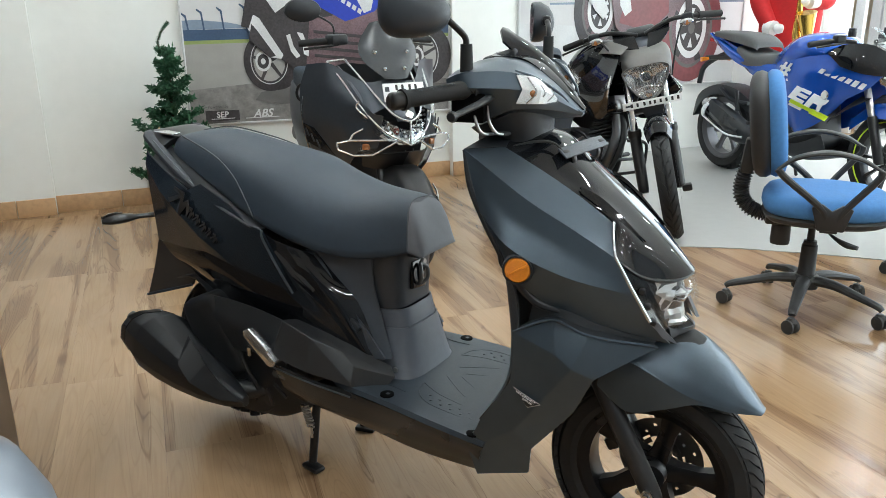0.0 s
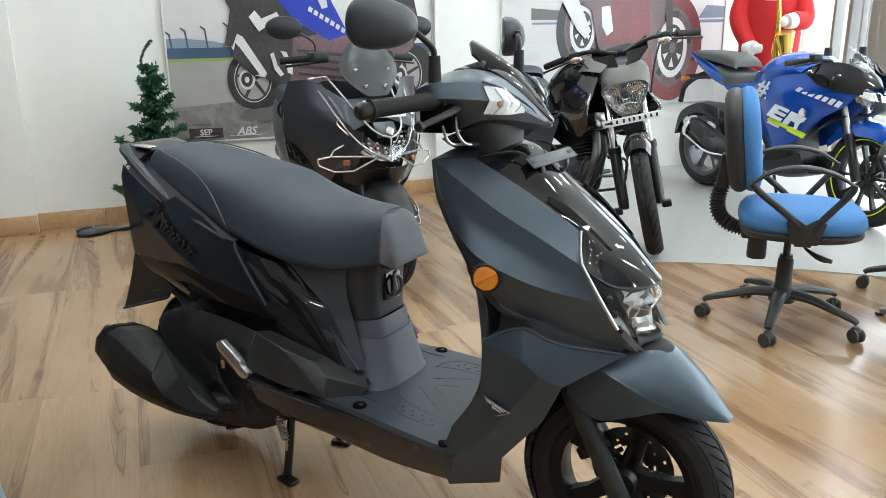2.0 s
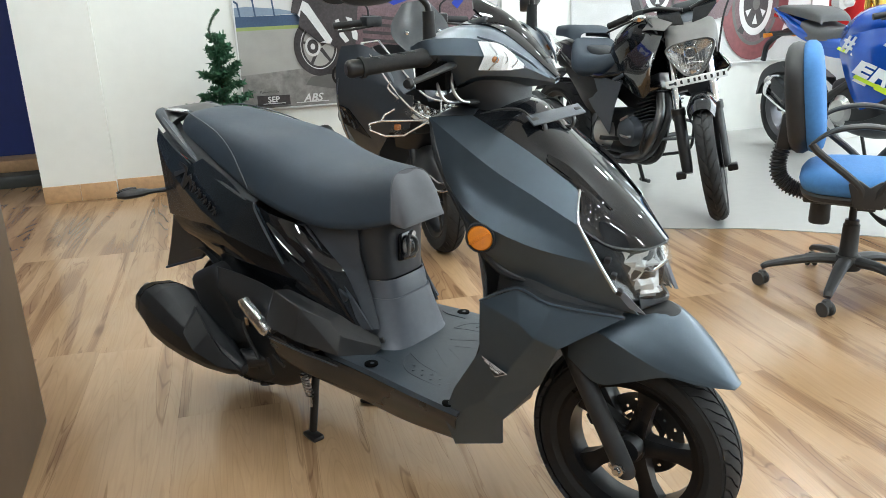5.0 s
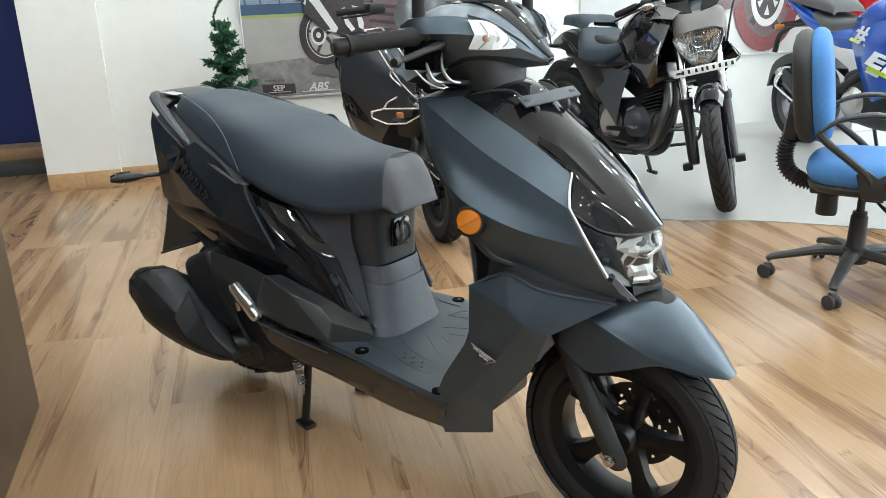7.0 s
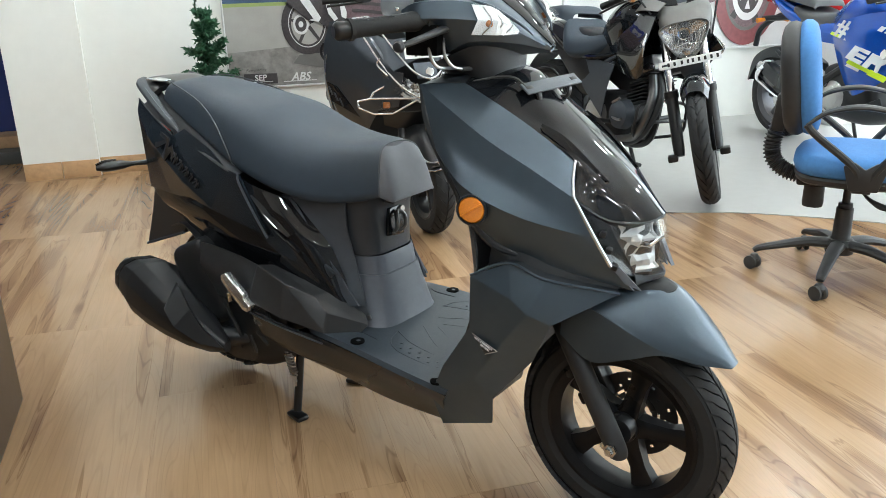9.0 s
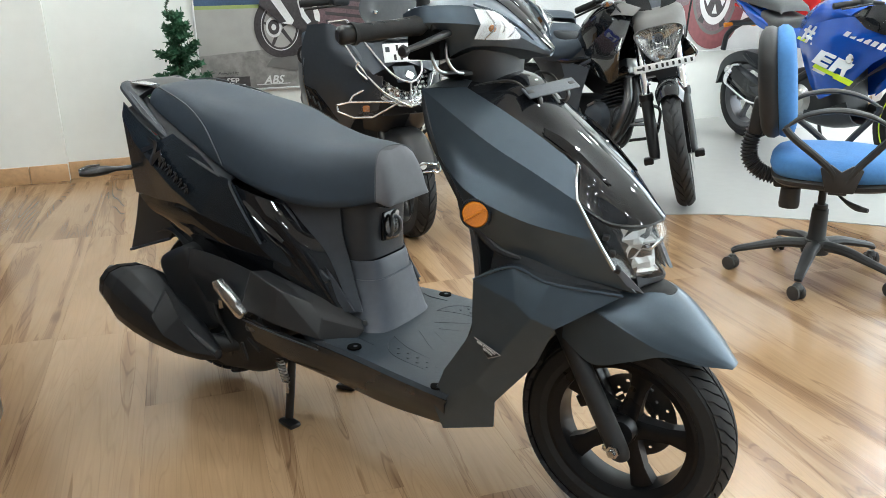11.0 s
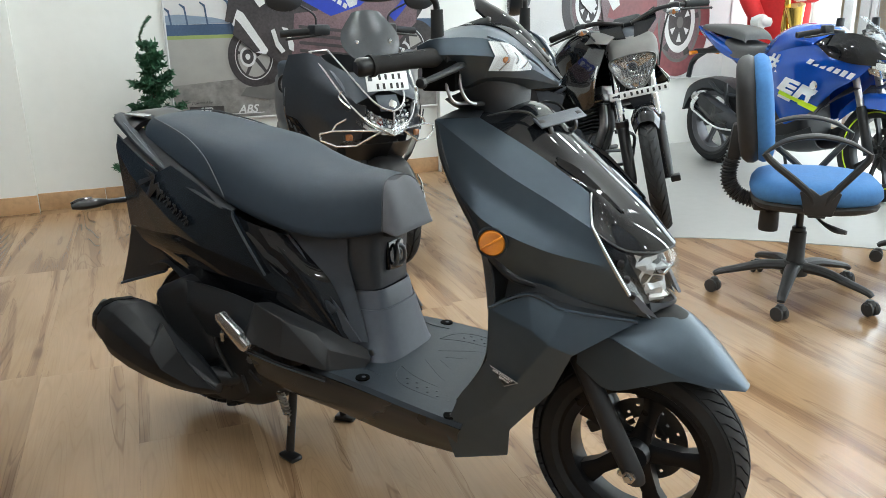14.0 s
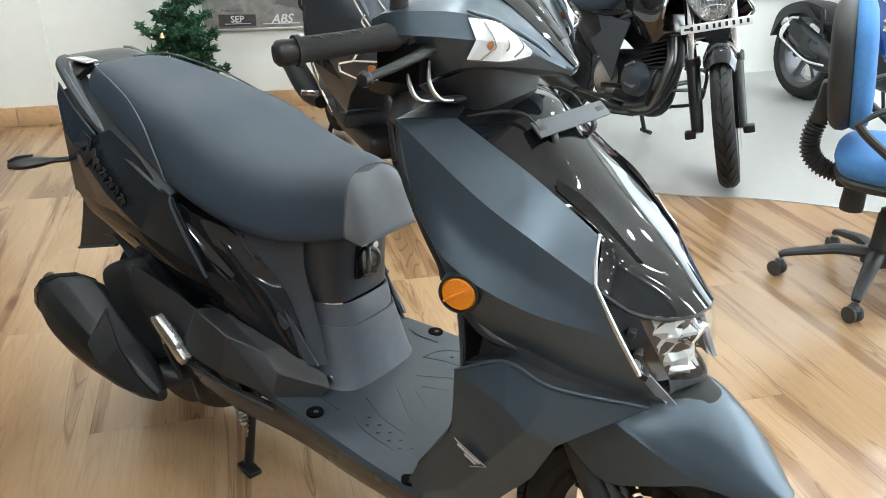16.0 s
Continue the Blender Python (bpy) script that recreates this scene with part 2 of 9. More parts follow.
def cr(pts, n):
    """n points on the Catmull-Rom curve through pts."""
    P = [Vector(p) for p in pts]
    if len(P) == 2:
        return [P[0].lerp(P[1], i / (n - 1)) for i in range(n)]
    P = [P[0] * 2 - P[1]] + P + [P[-1] * 2 - P[-2]]
    out = []
    for i in range(n):
        u = i / (n - 1) * (len(P) - 3)
        k = min(int(u), len(P) - 4)
        t = u - k
        a, b, c, d = P[k:k + 4]
        out.append(0.5 * ((2 * b) + (c - a) * t + (2 * a - 5 * b + 4 * c - d) * t * t + (3 * b - a - 3 * c + d) * t ** 3))
    return out


def mesh_grid(rows, bm=None, close=False, caps=False):
    bm = bm or bmesh.new()
    V = [[bm.verts.new(p) for p in r] for r in rows]
    k = len(V[0])
    for a, b in zip(V, V[1:]):
        for i in range(k if close else k - 1):
            j = (i + 1) % k
            try:
                bm.faces.new((a[i], a[j], b[j], b[i]))
            except ValueError:
                pass
    if caps:
        bm.faces.new(V[0][::-1]), bm.faces.new(V[-1])
    return bm


def skin(curves, side=-1, n=18, m=3, smooth=False, thick=0.004):
    """A panel through feature curves of (x, half width, z); side -1 is the right-hand one, 1 the left."""
    rows = [cr(c, n) for c in curves]
    cols = []
    for i in range(n):
        col = [r[i] for r in rows]
        if smooth:
            col = cr(col, (len(col) - 1) * m + 1)
        else:
            fine = []
            for a, b in zip(col, col[1:]):
                fine += [a.lerp(b, j / m) for j in range(m)]
            col = fine + [col[-1]]
        cols.append([Vector((p.x, p.y * side, p.z)) for p in col])
    bm = mesh_grid(cols)
    bmesh.ops.remove_doubles(bm, verts=bm.verts[:], dist=0.0004)
    bmesh.ops.recalc_face_normals(bm, faces=bm.faces[:])
    if thick:
        bmesh.ops.solidify(bm, geom=bm.faces[:], thickness=thick)
    return bm


def whole(curves, n=18, m=3, smooth=True, thick=0.004):
    """A panel that spans both sides: curves run from the centre line outwards and are mirrored."""
    full = [[(x, -w, z) for x, w, z in c] for c in curves[:0:-1]] + [list(c) for c in curves]
    rows = [cr(c, n) for c in full]
    cols = []
    for i in range(n):
        col = [r[i] for r in rows]
        cols.append(cr(col, (len(col) - 1) * m + 1) if smooth else col)
    bm = mesh_grid(cols)
    bmesh.ops.remove_doubles(bm, verts=bm.verts[:], dist=0.0004)
    bmesh.ops.recalc_face_normals(bm, faces=bm.faces[:])
    if thick:
        bmesh.ops.solidify(bm, geom=bm.faces[:], thickness=thick)
    return bm


def tube(pts, r, n=24, k=10, bm=None, flat=1.0):
    """A round bar along a smooth curve; r: one radius, or one for each point given."""
    C = cr(pts, n)
    rad = [r] * n if isinstance(r, (int, float)) else [p.x for p in cr([(v, 0, 0) for v in r], n)]
    rows, up = [], None
    for i, p in enumerate(C):
        d = (C[min(i + 1, n - 1)] - C[max(i - 1, 0)]).normalized()
        if up is None:
            up = d.cross(Vector((0, 0, 1)) if abs(d.z) < 0.9 else Vector((1, 0, 0))).normalized()
        a = (up - d * up.dot(d)).normalized()
        up = a
        b = d.cross(a)
        rows.append([p + (a * math.cos(q) + b * math.sin(q) * flat) * rad[i] for q in (j * math.tau / k for j in range(k))])
    bm = mesh_grid(rows, bm, close=True, caps=True)
    bmesh.ops.recalc_face_normals(bm, faces=bm.faces[:])
    return bm


def bars(paths, r, k=8, bm=None):
    bm = bm or bmesh.new()
    for p in paths:
        tube(p, r, max(2, 6 * (len(p) - 1)) if len(p) > 2 else 2, k, bm)
    return bm


def box(x, y, z, bevel=0.004, at=(0, 0, 0), turn=(0, 0, 0), seg=2, bm=None):
    """A bevelled block of size x, y, z about a centre."""
    b = bmesh.new()
    bmesh.ops.create_cube(b, size=1)
    bmesh.ops.scale(b, vec=(x, y, z), verts=b.verts[:])
    if bevel:
        bmesh.ops.bevel(b, geom=b.edges[:], offset=bevel, segments=seg, affect="EDGES", profile=0.5)
    bmesh.ops.transform(b, matrix=pose(*at, *turn), verts=b.verts[:])
    return merge(bm, b)


def merge(bm, b):
    if bm is None:
        return b
    me = bpy.data.meshes.new("tmp")
    b.to_mesh(me)
    b.free()
    bm.from_mesh(me)
    bpy.data.meshes.remove(me)
    return bm


def lathe(profile, n=48, axis="y", at=(0, 0, 0), bm=None, arc=1.0):
    """Turns a profile of (radius, along) about an axis through at."""
    rows = []
    c = Vector(at)
    for i in range(n + 1 if arc < 1 else n):
        q = i / n * math.tau * arc
        co, si = math.cos(q), math.sin(q)
        row = []
        for r, h in profile:
            p = {"y": Vector((r * co, h, r * si)), "z": Vector((r * co, r * si, h)), "x": Vector((h, r * co, r * si))}[axis]
            row.append(c + p)
        rows.append(row)
    if arc >= 1:
        rows.append(rows[0])
    b = mesh_grid(rows)
    bmesh.ops.remove_doubles(b, verts=b.verts[:], dist=0.00005)
    bmesh.ops.recalc_face_normals(b, faces=b.faces[:])
    return merge(bm, b)


def prism(outline, depth, bevel=0.002, m=None, bm=None):
    """A flat shape of (x, y), extruded by depth along z about its middle, then placed by m."""
    b = bmesh.new()
    v = [b.verts.new((x, y, -depth / 2)) for x, y in outline]
    f = b.faces.new(v)
    r = bmesh.ops.extrude_face_region(b, geom=[f])
    bmesh.ops.translate(b, vec=(0, 0, depth), verts=[g for g in r["geom"] if isinstance(g, bmesh.types.BMVert)])
    bmesh.ops.recalc_face_normals(b, faces=b.faces[:])
    if bevel:
        bmesh.ops.bevel(b, geom=b.edges[:], offset=bevel, segments=2, affect="EDGES", profile=0.5)
    if m is not None:
        bmesh.ops.transform(b, matrix=m, verts=b.verts[:])
    return merge(bm, b)


def facets(verts, faces, side=-1, thick=0.004, bevel=0.003):
    """A panel of flat facets with softly broken edges; verts are (x, half width, z)."""
    b = bmesh.new()
    V = [b.verts.new((x, w * side, z)) for x, w, z in verts]
    for f in faces:
        b.faces.new([V[i] for i in f])
    bmesh.ops.recalc_face_normals(b, faces=b.faces[:])
    if sum(f.normal.y * side for f in b.faces) < 0:
        bmesh.ops.reverse_faces(b, faces=b.faces[:])
    inner = [e for e in b.edges if len(e.link_faces) == 2]
    if bevel and inner:
        bmesh.ops.bevel(b, geom=inner, offset=bevel, segments=2, affect="EDGES", profile=0.5)
    bmesh.ops.triangulate(b, faces=[f for f in b.faces if len(f.verts) > 4])
    if thick:
        bmesh.ops.solidify(b, geom=b.faces[:], thickness=thick)
    return b


def frame_at(o, x, up):
    """A pose at o whose x axis points along x and whose z axis is nearest to up."""
    X = Vector(x).normalized()
    Z = Vector(up)
    Z = (Z - X * Z.dot(X)).normalized()
    Y = Z.cross(X)
    return Matrix(((X.x, Y.x, Z.x, o[0]), (X.y, Y.y, Z.y, o[1]), (X.z, Y.z, Z.z, o[2]), (0, 0, 0, 1)))


def words(text, size, material, m, parent=None, name="lettering", label="", bold=0.0, depth=0.0006, shear=0.0):
    """Raised lettering as a mesh, centred on m."""
    cu = bpy.data.curves.new(name, "FONT")
    cu.body, cu.size, cu.align_x, cu.align_y, cu.extrude, cu.offset, cu.shear = text, size, "CENTER", "CENTER", depth, bold, shear
    cu.resolution_u = 3
    tmp = bpy.data.objects.new("tmp", cu)
    scene.collection.objects.link(tmp)
    me = bpy.data.meshes.new_from_object(tmp.evaluated_get(bpy.context.evaluated_depsgraph_get()))
    bpy.data.objects.remove(tmp)
    bpy.data.curves.remove(cu)
    me.materials.clear()
    me.materials.append(material)
    ob = new(name, me)
    if parent:
        ob.parent = parent
        ob.matrix_local = m
    else:
        ob.matrix_world = m
    return tagged(ob, label)

# ---- the room ----
def slab(name, s0, s1, n0, n1, z0, z1, material, label, category, bevel=0.0):
    bm = box(s1 - s0, n1 - n0, z1 - z0, bevel, ((s0 + s1) / 2, (n0 + n1) / 2, (z0 + z1) / 2))
    return solo(name, bm, material, label, category, ROOM, "structure")


sub = slab("floor", -5.5, 9.0, -9.3, 2.2, -0.2, -0.003, M_DESK, "light oak plank vinyl floor of a showroom", "floor")
slab("wall_north", -0.40, 0.03, -0.045, 0.35, 0, 3.3, M_WALL, "white painted pier at the wall's end", "wall")
slab("wall_back", 0.03, 2.66, 0.0, 0.35, 0, 3.3, M_WALL, "white painted showroom wall", "wall")
slab("wall_column", 2.66, 2.98, -0.06, 0.35, 0, 3.3, M_WALL, "white painted column in the wall", "wall")
slab("wall_far", 2.98, 6.35, 0.12, 0.35, 0, 3.3, M_WALL, "white painted showroom wall", "wall")
slab("wall_corner", 6.35, 6.62, 0.05, 0.35, 0, 3.3, M_WALL, "white painted corner of the showroom", "wall")
# West and south walls are added out of view, to shape reflections.
slab("wall_west", -5.5, -5.3, -9.3, 2.2, 0, 3.3, M_DARKWALL, "unseen blue-grey wall added to close the room", "wall")
slab("wall_south", -5.3, 7.15, -9.3, -9.1, 0, 3.3, M_DARKWALL, "unseen blue-grey wall added to close the room", "wall")
slab("wall_side_room", -5.3, -0.40, 2.0, 2.2, 0, 3.3, M_WALL, "plain white wall of the next room", "wall")
slab("wall_side_room_end", -0.4, -0.25, 0.35, 2.2, 0, 3.3, M_WALL, "plain white wall of the next room", "wall")
slab("wall_navy", -3.4, -0.45, 0.95, 1.0, 0.16, 3.3, M_BLUEWALL, "dark blue painted board of the next room", "wall")
slab("ceiling", -5.5, 7.15, -9.3, 2.2, 3.3, 3.45, M_CEIL, "white ceiling with round downlights", "ceiling")

# low dark steps and skirting in the next room
slab("step_low", -3.4, -0.45, 0.55, 0.95, 0, 0.08, M_DARKSTEP, "dark grey low step in front of the blue board", "step", 0.004)
slab("step_top", -3.4, -0.45, 0.72, 0.95, 0.08, 0.16, M_SKIRT, "brown wooden upper step", "step", 0.004)

# glazed front on the right and behind: sills, mullions, panes
slab("mullion_corner", 6.62, 6.66, 0.10, 0.20, 0, 3.3, M_ALU, "aluminium post beside the glazed corner", "post")
slab("mullion_corner_b", 6.83, 6.87, 0.10, 0.20, 0, 3.3, M_ALU, "aluminium post beside the glazed corner", "post")
slab("mullion_corner_c", 7.04, 7.12, 0.10, 0.20, 0, 3.3, M_ALU, "aluminium corner post", "post")
for n0, n1 in ((-9.1, -8.0),):
    slab("wall_east", 7.0, 7.15, n0, n1, 0, 3.3, M_WALL, "white painted pier beside the shop window", "wall")
slab("sill_east", 6.98, 7.15, -8.0, 0.10, 0, 0.3, M_WALL, "low white wall under the shop window", "wall")
slab("lintel_east", 7.0, 7.15, -8.0, 0.10, 2.75, 3.3, M_WALL, "white wall above the shop window", "wall")


def window(name, a, b, along, count):
    """A glazed front from a to b in room axes: an outer frame, mullions and panes."""
    t = thing(name, "large shop window in an aluminium frame", "window", ROOM, kind="structure")
    L = b - a
    w = L / count

    def put(lo, hi, z0, z1, thick, material, nm):
        mid, size = (lo + hi) / 2, hi - lo
        if along == "n":
            part(nm, box(thick, size, z1 - z0, 0.003 if thick > 0.01 else 0, (7.07, mid, (z0 + z1) / 2)), material, t)
        else:
            part(nm, box(size, thick, z1 - z0, 0.003 if thick > 0.01 else 0, (mid, -9.2, (z0 + z1) / 2)), material, t)

    put(a, b, 0.30, 0.36, 0.06, M_ALU, "window_sill")
    put(a, b, 2.69, 2.75, 0.06, M_ALU, "window_head")
    for i in range(count + 1):
        put(a + i * w - 0.025, a + i * w + 0.025, 0.36, 2.69, 0.05, M_ALU, "mullion")
    for i in range(count):
        put(a + i * w + 0.026, a + (i + 1) * w - 0.026, 0.361, 2.689, 0.006, M_PANE, "pane")
    for c in t.children:
        if c.name.startswith("pane"):
            c.visible_shadow = False


window("window_1", -8.0, 0.06, "n", 5)

# ground outside and pale distance
solo("ground", box(160, 160, 0.1, 0, (0, 0, -0.27)), mat("pale_paving", (0.42, 0.38, 0.33), 0.8, vary=0.2, scale=1), "pale paved yard outside the showroom", "ground", ROOM, "structure")
M_YARD = mat("ochre_render", (0.72, 0.55, 0.33), 0.8, vary=0.1, scale=1)
solo("backdrop_house", box(14, 3, 4.2, 0, (13, 7, 1.88)), M_YARD, "pale ochre building across the yard", "house", ROOM, "structure")

# round LED downlights
led = thing("downlight", "round recessed LED downlight, lit", "ceiling light", group="ceiling downlights")
part("bezel", lathe([(0.075, 0), (0.075, -0.012), (0.088, -0.010), (0.090, 0)], 32, "z"), M_WHITE, led)
part("diffuser", lathe([(0.0, -0.006), (0.074, -0.006), (0.074, -0.002), (0.0, -0.002)], 32, "z"), M_LED, led)
first = True
for i in range(6):
    for j in range(6):
        m = ROOM @ pose(-1.0 + 1.5 * i, -8.3 + 1.5 * j, 3.299)
        if first:
            led.matrix_world, first = m, False
        else:
            copy_thing(led, m)

# skirting boards, in lengths
def skirting(s0, s1, n, count, h=0.105):
    w = (s1 - s0) / count
    for i in range(count):
        bm = box(w - 0.003, 0.014, h, 0.002, (s0 + (i + 0.5) * w, n - 0.008, h / 2))
        solo("baseboard", bm, M_SKIRT, "wood-look skirting tile along the wall", "baseboard", ROOM, "structure", "skirting tiles")


skirting(-0.40, 0.03, -0.045, 2)
skirting(0.03, 2.66, 0.0, 7)
skirting(2.66, 2.98, -0.06, 1)

# curved edge of the grey display floor
def grey_floor():
    edge = [(p.x, p.y) for p in cr([(0.30, 4.6, 0), (0.45, 4.05, 0), (0.90, 3.865, 0), (1.30, 3.85, 0), (1.70, 3.76, 0), (2.15, 3.60, 0), (2.8, 3.30, 0), (3.6, 2.75, 0), (4.6, 1.9, 0)], 40)]
    far = [(6.5, 3.4), (4.0, 7.4), (2.0, 6.85), (0.35, 6.1)]
    bm = prism(edge + far, 0.008, 0, pose(0, 0, 0))
    bmesh.ops.triangulate(bm, faces=bm.faces[:])
    solo("floor_display", bm, M_GREY, "pale grey glossy display floor with a curved edge", "floor", None, "structure", angle=20)


grey_floor()

# counter or desk end beside the camera
desk = thing("reception_desk", "brown laminate desk end standing on the wooden floor", "desk", ROOM)
part("side_panel", box(0.03, 0.80, 0.92, 0.002, (0.004, -3.42, 0.46)), M_DESK, desk)
part("back_panel", box(1.1, 0.03, 0.92, 0.002, (-0.56, -3.02, 0.46)), M_DESK, desk)
part("desk_top", box(1.16, 0.84, 0.035, 0.004, (-0.555, -3.41, 0.938)), M_DESK, desk)

# ---- the scooter in the middle ----
SCOOT = pose(-0.0455, 1.783, 0, 0, 0, -31)
scooter = thing("scooter", "matte blue-black sports scooter with gloss black hood on its centre stand", "scooter", SCOOT)
BOTH = (-1, 1)


def tyre_profile(R, w, rim, k=14):
    """(radius, across) from bead to bead over the crown."""
    pts = [(rim, -w * 0.36)]
    for i in range(k + 1):
        q = math.pi * i / k
        h = R - rim
        pts.append((rim + h * (0.30 + 0.70 * math.sin(q) ** 0.62), -w / 2 * math.cos(q) * (1.0 if 0.12 < i / k < 0.88 else 0.93)))
    pts.append((rim, w * 0.36))
    return pts


def tread(R, w, count, bm, at, tilt=1.05):
    """Slanting tread blocks, proud of the carcass, with open grooves between them."""
    for i in range(count):
        for side in (-1, 1):
            q0 = (i + (0.0 if side < 0 else 0.5)) * math.tau / count
            dq = math.tau / count * 0.84
            rows = []
            for a in range(5):
                u = a / 4
                y = side * w * (0.03 + 0.40 * u)
                r = R + 0.003 - (R * 0.075) * (u ** 2.4)
                sh = tilt * u * 0.22 + 0.012 * math.sin(u * math.tau * 1.5)
                rows.append([Vector((at[0] + r * math.cos(q), at[1] + y, at[2] + r * math.sin(q))) for q in (q0 + sh + dq * t for t in (0, 0.33, 0.67, 1))])
            b = mesh_grid(rows)
            bmesh.ops.recalc_face_normals(b, faces=b.faces[:])
            bmesh.ops.solidify(b, geom=b.faces[:], thickness=0.009)
            merge(bm, b)


def wheel(parent, at, R, w, rim, spokes, disc_y=None, name="wheel", rim_mat=None, spoke_w=0.030, blocks=34, turn=0.0, lively=True):
    """A wheel under its vehicle: tyre with tread, rim, spokes, hub and brake disc."""
    rim_mat = rim_mat or M_BLACKMETAL
    ty = lathe(tyre_profile(R - (0.0075 if lively else 0.003), w, rim), 72, "y", at)
    t = part("tyre", ty, M_RUBBER, parent)
    if lively:
        tb = bmesh.new()
        tread(R - 0.003, w, blocks, tb, at)
        part("tread", tb, M_RUBBER, t)
    r0 = rim * 0.86
    prof = [(rim + 0.004, -w * 0.40), (rim - 0.004, -w * 0.41), (r0, -w * 0.30), (r0 * 0.985, -w * 0.1), (r0 * 0.985, w * 0.1), (r0, w * 0.30), (rim - 0.004, w * 0.41), (rim + 0.004, w * 0.40), (rim * 0.93, 0.0), (rim + 0.004, -w * 0.40)]
    rm = part("rim", lathe(prof, 64, "y", at), rim_mat, parent)
    sp = bmesh.new()
    for i in range(spokes):
        q = turn + i * math.tau / spokes
        d = Vector((math.cos(q), 0, math.sin(q)))
        tn = Vector((-d.z, 0, d.x))
        rows = []
        for u, hw, hy in ((0.12, 1.15, 0.022), (0.35, 0.85, 0.017), (0.7, 0.75, 0.014), (1.0, 1.15, 0.018)):
            c = Vector(at) + d * (r0 * u)
            a, b = tn * spoke_w * hw / 2, Vector((0, hy, 0))
            rows.append([c - a - b * 0.7, c - a * 0.55 - b, c + a * 0.55 - b, c + a - b * 0.7, c + a + b, c - a + b])
        s = mesh_grid(rows, close=True, caps=True)
        bmesh.ops.recalc_face_normals(s, faces=s.faces[:])
        merge(sp, s)
    part("spokes", sp, rim_mat, rm)
    hub = lathe([(0.0, -0.05), (0.016, -0.05), (0.018, -0.035), (0.034, -0.030), (0.036, 0.03), (0.018, 0.036), (0.0, 0.05)], 32, "y", at)
    part("hub", hub, M_BLACKMETAL, rm)
    if disc_y is not None:
        # drilled disc: rings of faces with openings
        b = bmesh.new()
        radii = [0.040, 0.052, 0.058, 0.066, 0.0715, 0.079, 0.0845, 0.093, 0.099]
        radii = [v * rim / 0.168 * 1.0 for v in radii]
        K = 72
        V = [[b.verts.new((at[0] + r * math.cos(j * math.tau / K), at[1] + disc_y, at[2] + r * math.sin(j * math.tau / K))) for j in range(K)] for r in radii]
        for a in range(len(radii) - 1):
            for j in range(K):
                hole = a == 3 and j % 8 == 0 or a == 5 and (j + 4) % 8 == 0 or a == 1 and (j % 12) in (0, 1, 2, 3)
                if a == 0 and (j % 12) > 4 or hole:
                    continue
                k = (j + 1) % K
                b.faces.new((V[a][j], V[a][k], V[a + 1][k], V[a + 1][j]))
        bmesh.ops.solidify(b, geom=b.faces[:], thickness=0.004)
        bmesh.ops.recalc_face_normals(b, faces=b.faces[:])
        part("brake_disc", b, M_DISC, rm, "drilled steel brake disc", angle=20)
    return t


AX = (0.584, 0.0, 0.229)
wheel_front = thing("front_wheel", "", "")
wheel_front.parent = scooter
wheel(wheel_front, AX, 0.229, 0.098, 0.163, 5, 0.045, turn=0.05, blocks=46, rim_mat=M_RIM, spoke_w=0.046)
wheel_rear = thing("rear_wheel", "", "")
wheel_rear.parent = scooter
wheel(wheel_rear, (-0.674, 0, 0.245), 0.218, 0.10, 0.132, 5, turn=0.2, blocks=30)

# fork legs, axle bolt, caliper
for s in BOTH:
    part("fork_leg", tube([(0.616, 0.104 * s, 0.216), (0.606, 0.104 * s, 0.236), (0.517, 0.100 * s, 0.397), (0.455, 0.09 * s, 0.505)], [0.014, 0.021, 0.021, 0.023], 20, 16), M_FORK, scooter)
part("axle_bolt", lathe([(0.0, -0.012), (0.008, -0.012), (0.009, -0.004), (0.014, -0.003), (0.014, 0.004), (0.0, 0.004)], 6, "y", (0.607, -0.130, 0.238)), M_STEEL, scooter, "zinc-plated axle bolt")
part("axle", lathe([(0.0, -0.11), (0.008, -0.11), (0.008, 0.11), (0.0, 0.11)], 16, "y", AX), M_STEEL, scooter)
part("speed_sensor", tube([(0.60, -0.075, 0.25), (0.60, -0.05, 0.25)], 0.026, 2, 20), M_ENGINE, scooter)
cal = box(0.055, 0.05, 0.085, 0.012, (0.498, 0.045, 0.285), (0, -30, 0))
part("brake_caliper", box(0.03, 0.06, 0.03, 0.006, (0.478, 0.045, 0.245), (0, -30, 0), bm=cal), M_BLACKMETAL, scooter)
part("brake_hose", tube([(0.47, 0.05, 0.30), (0.44, 0.07, 0.36), (0.43, 0.07, 0.46)], 0.005, 12, 8), M_RUBBER, scooter)

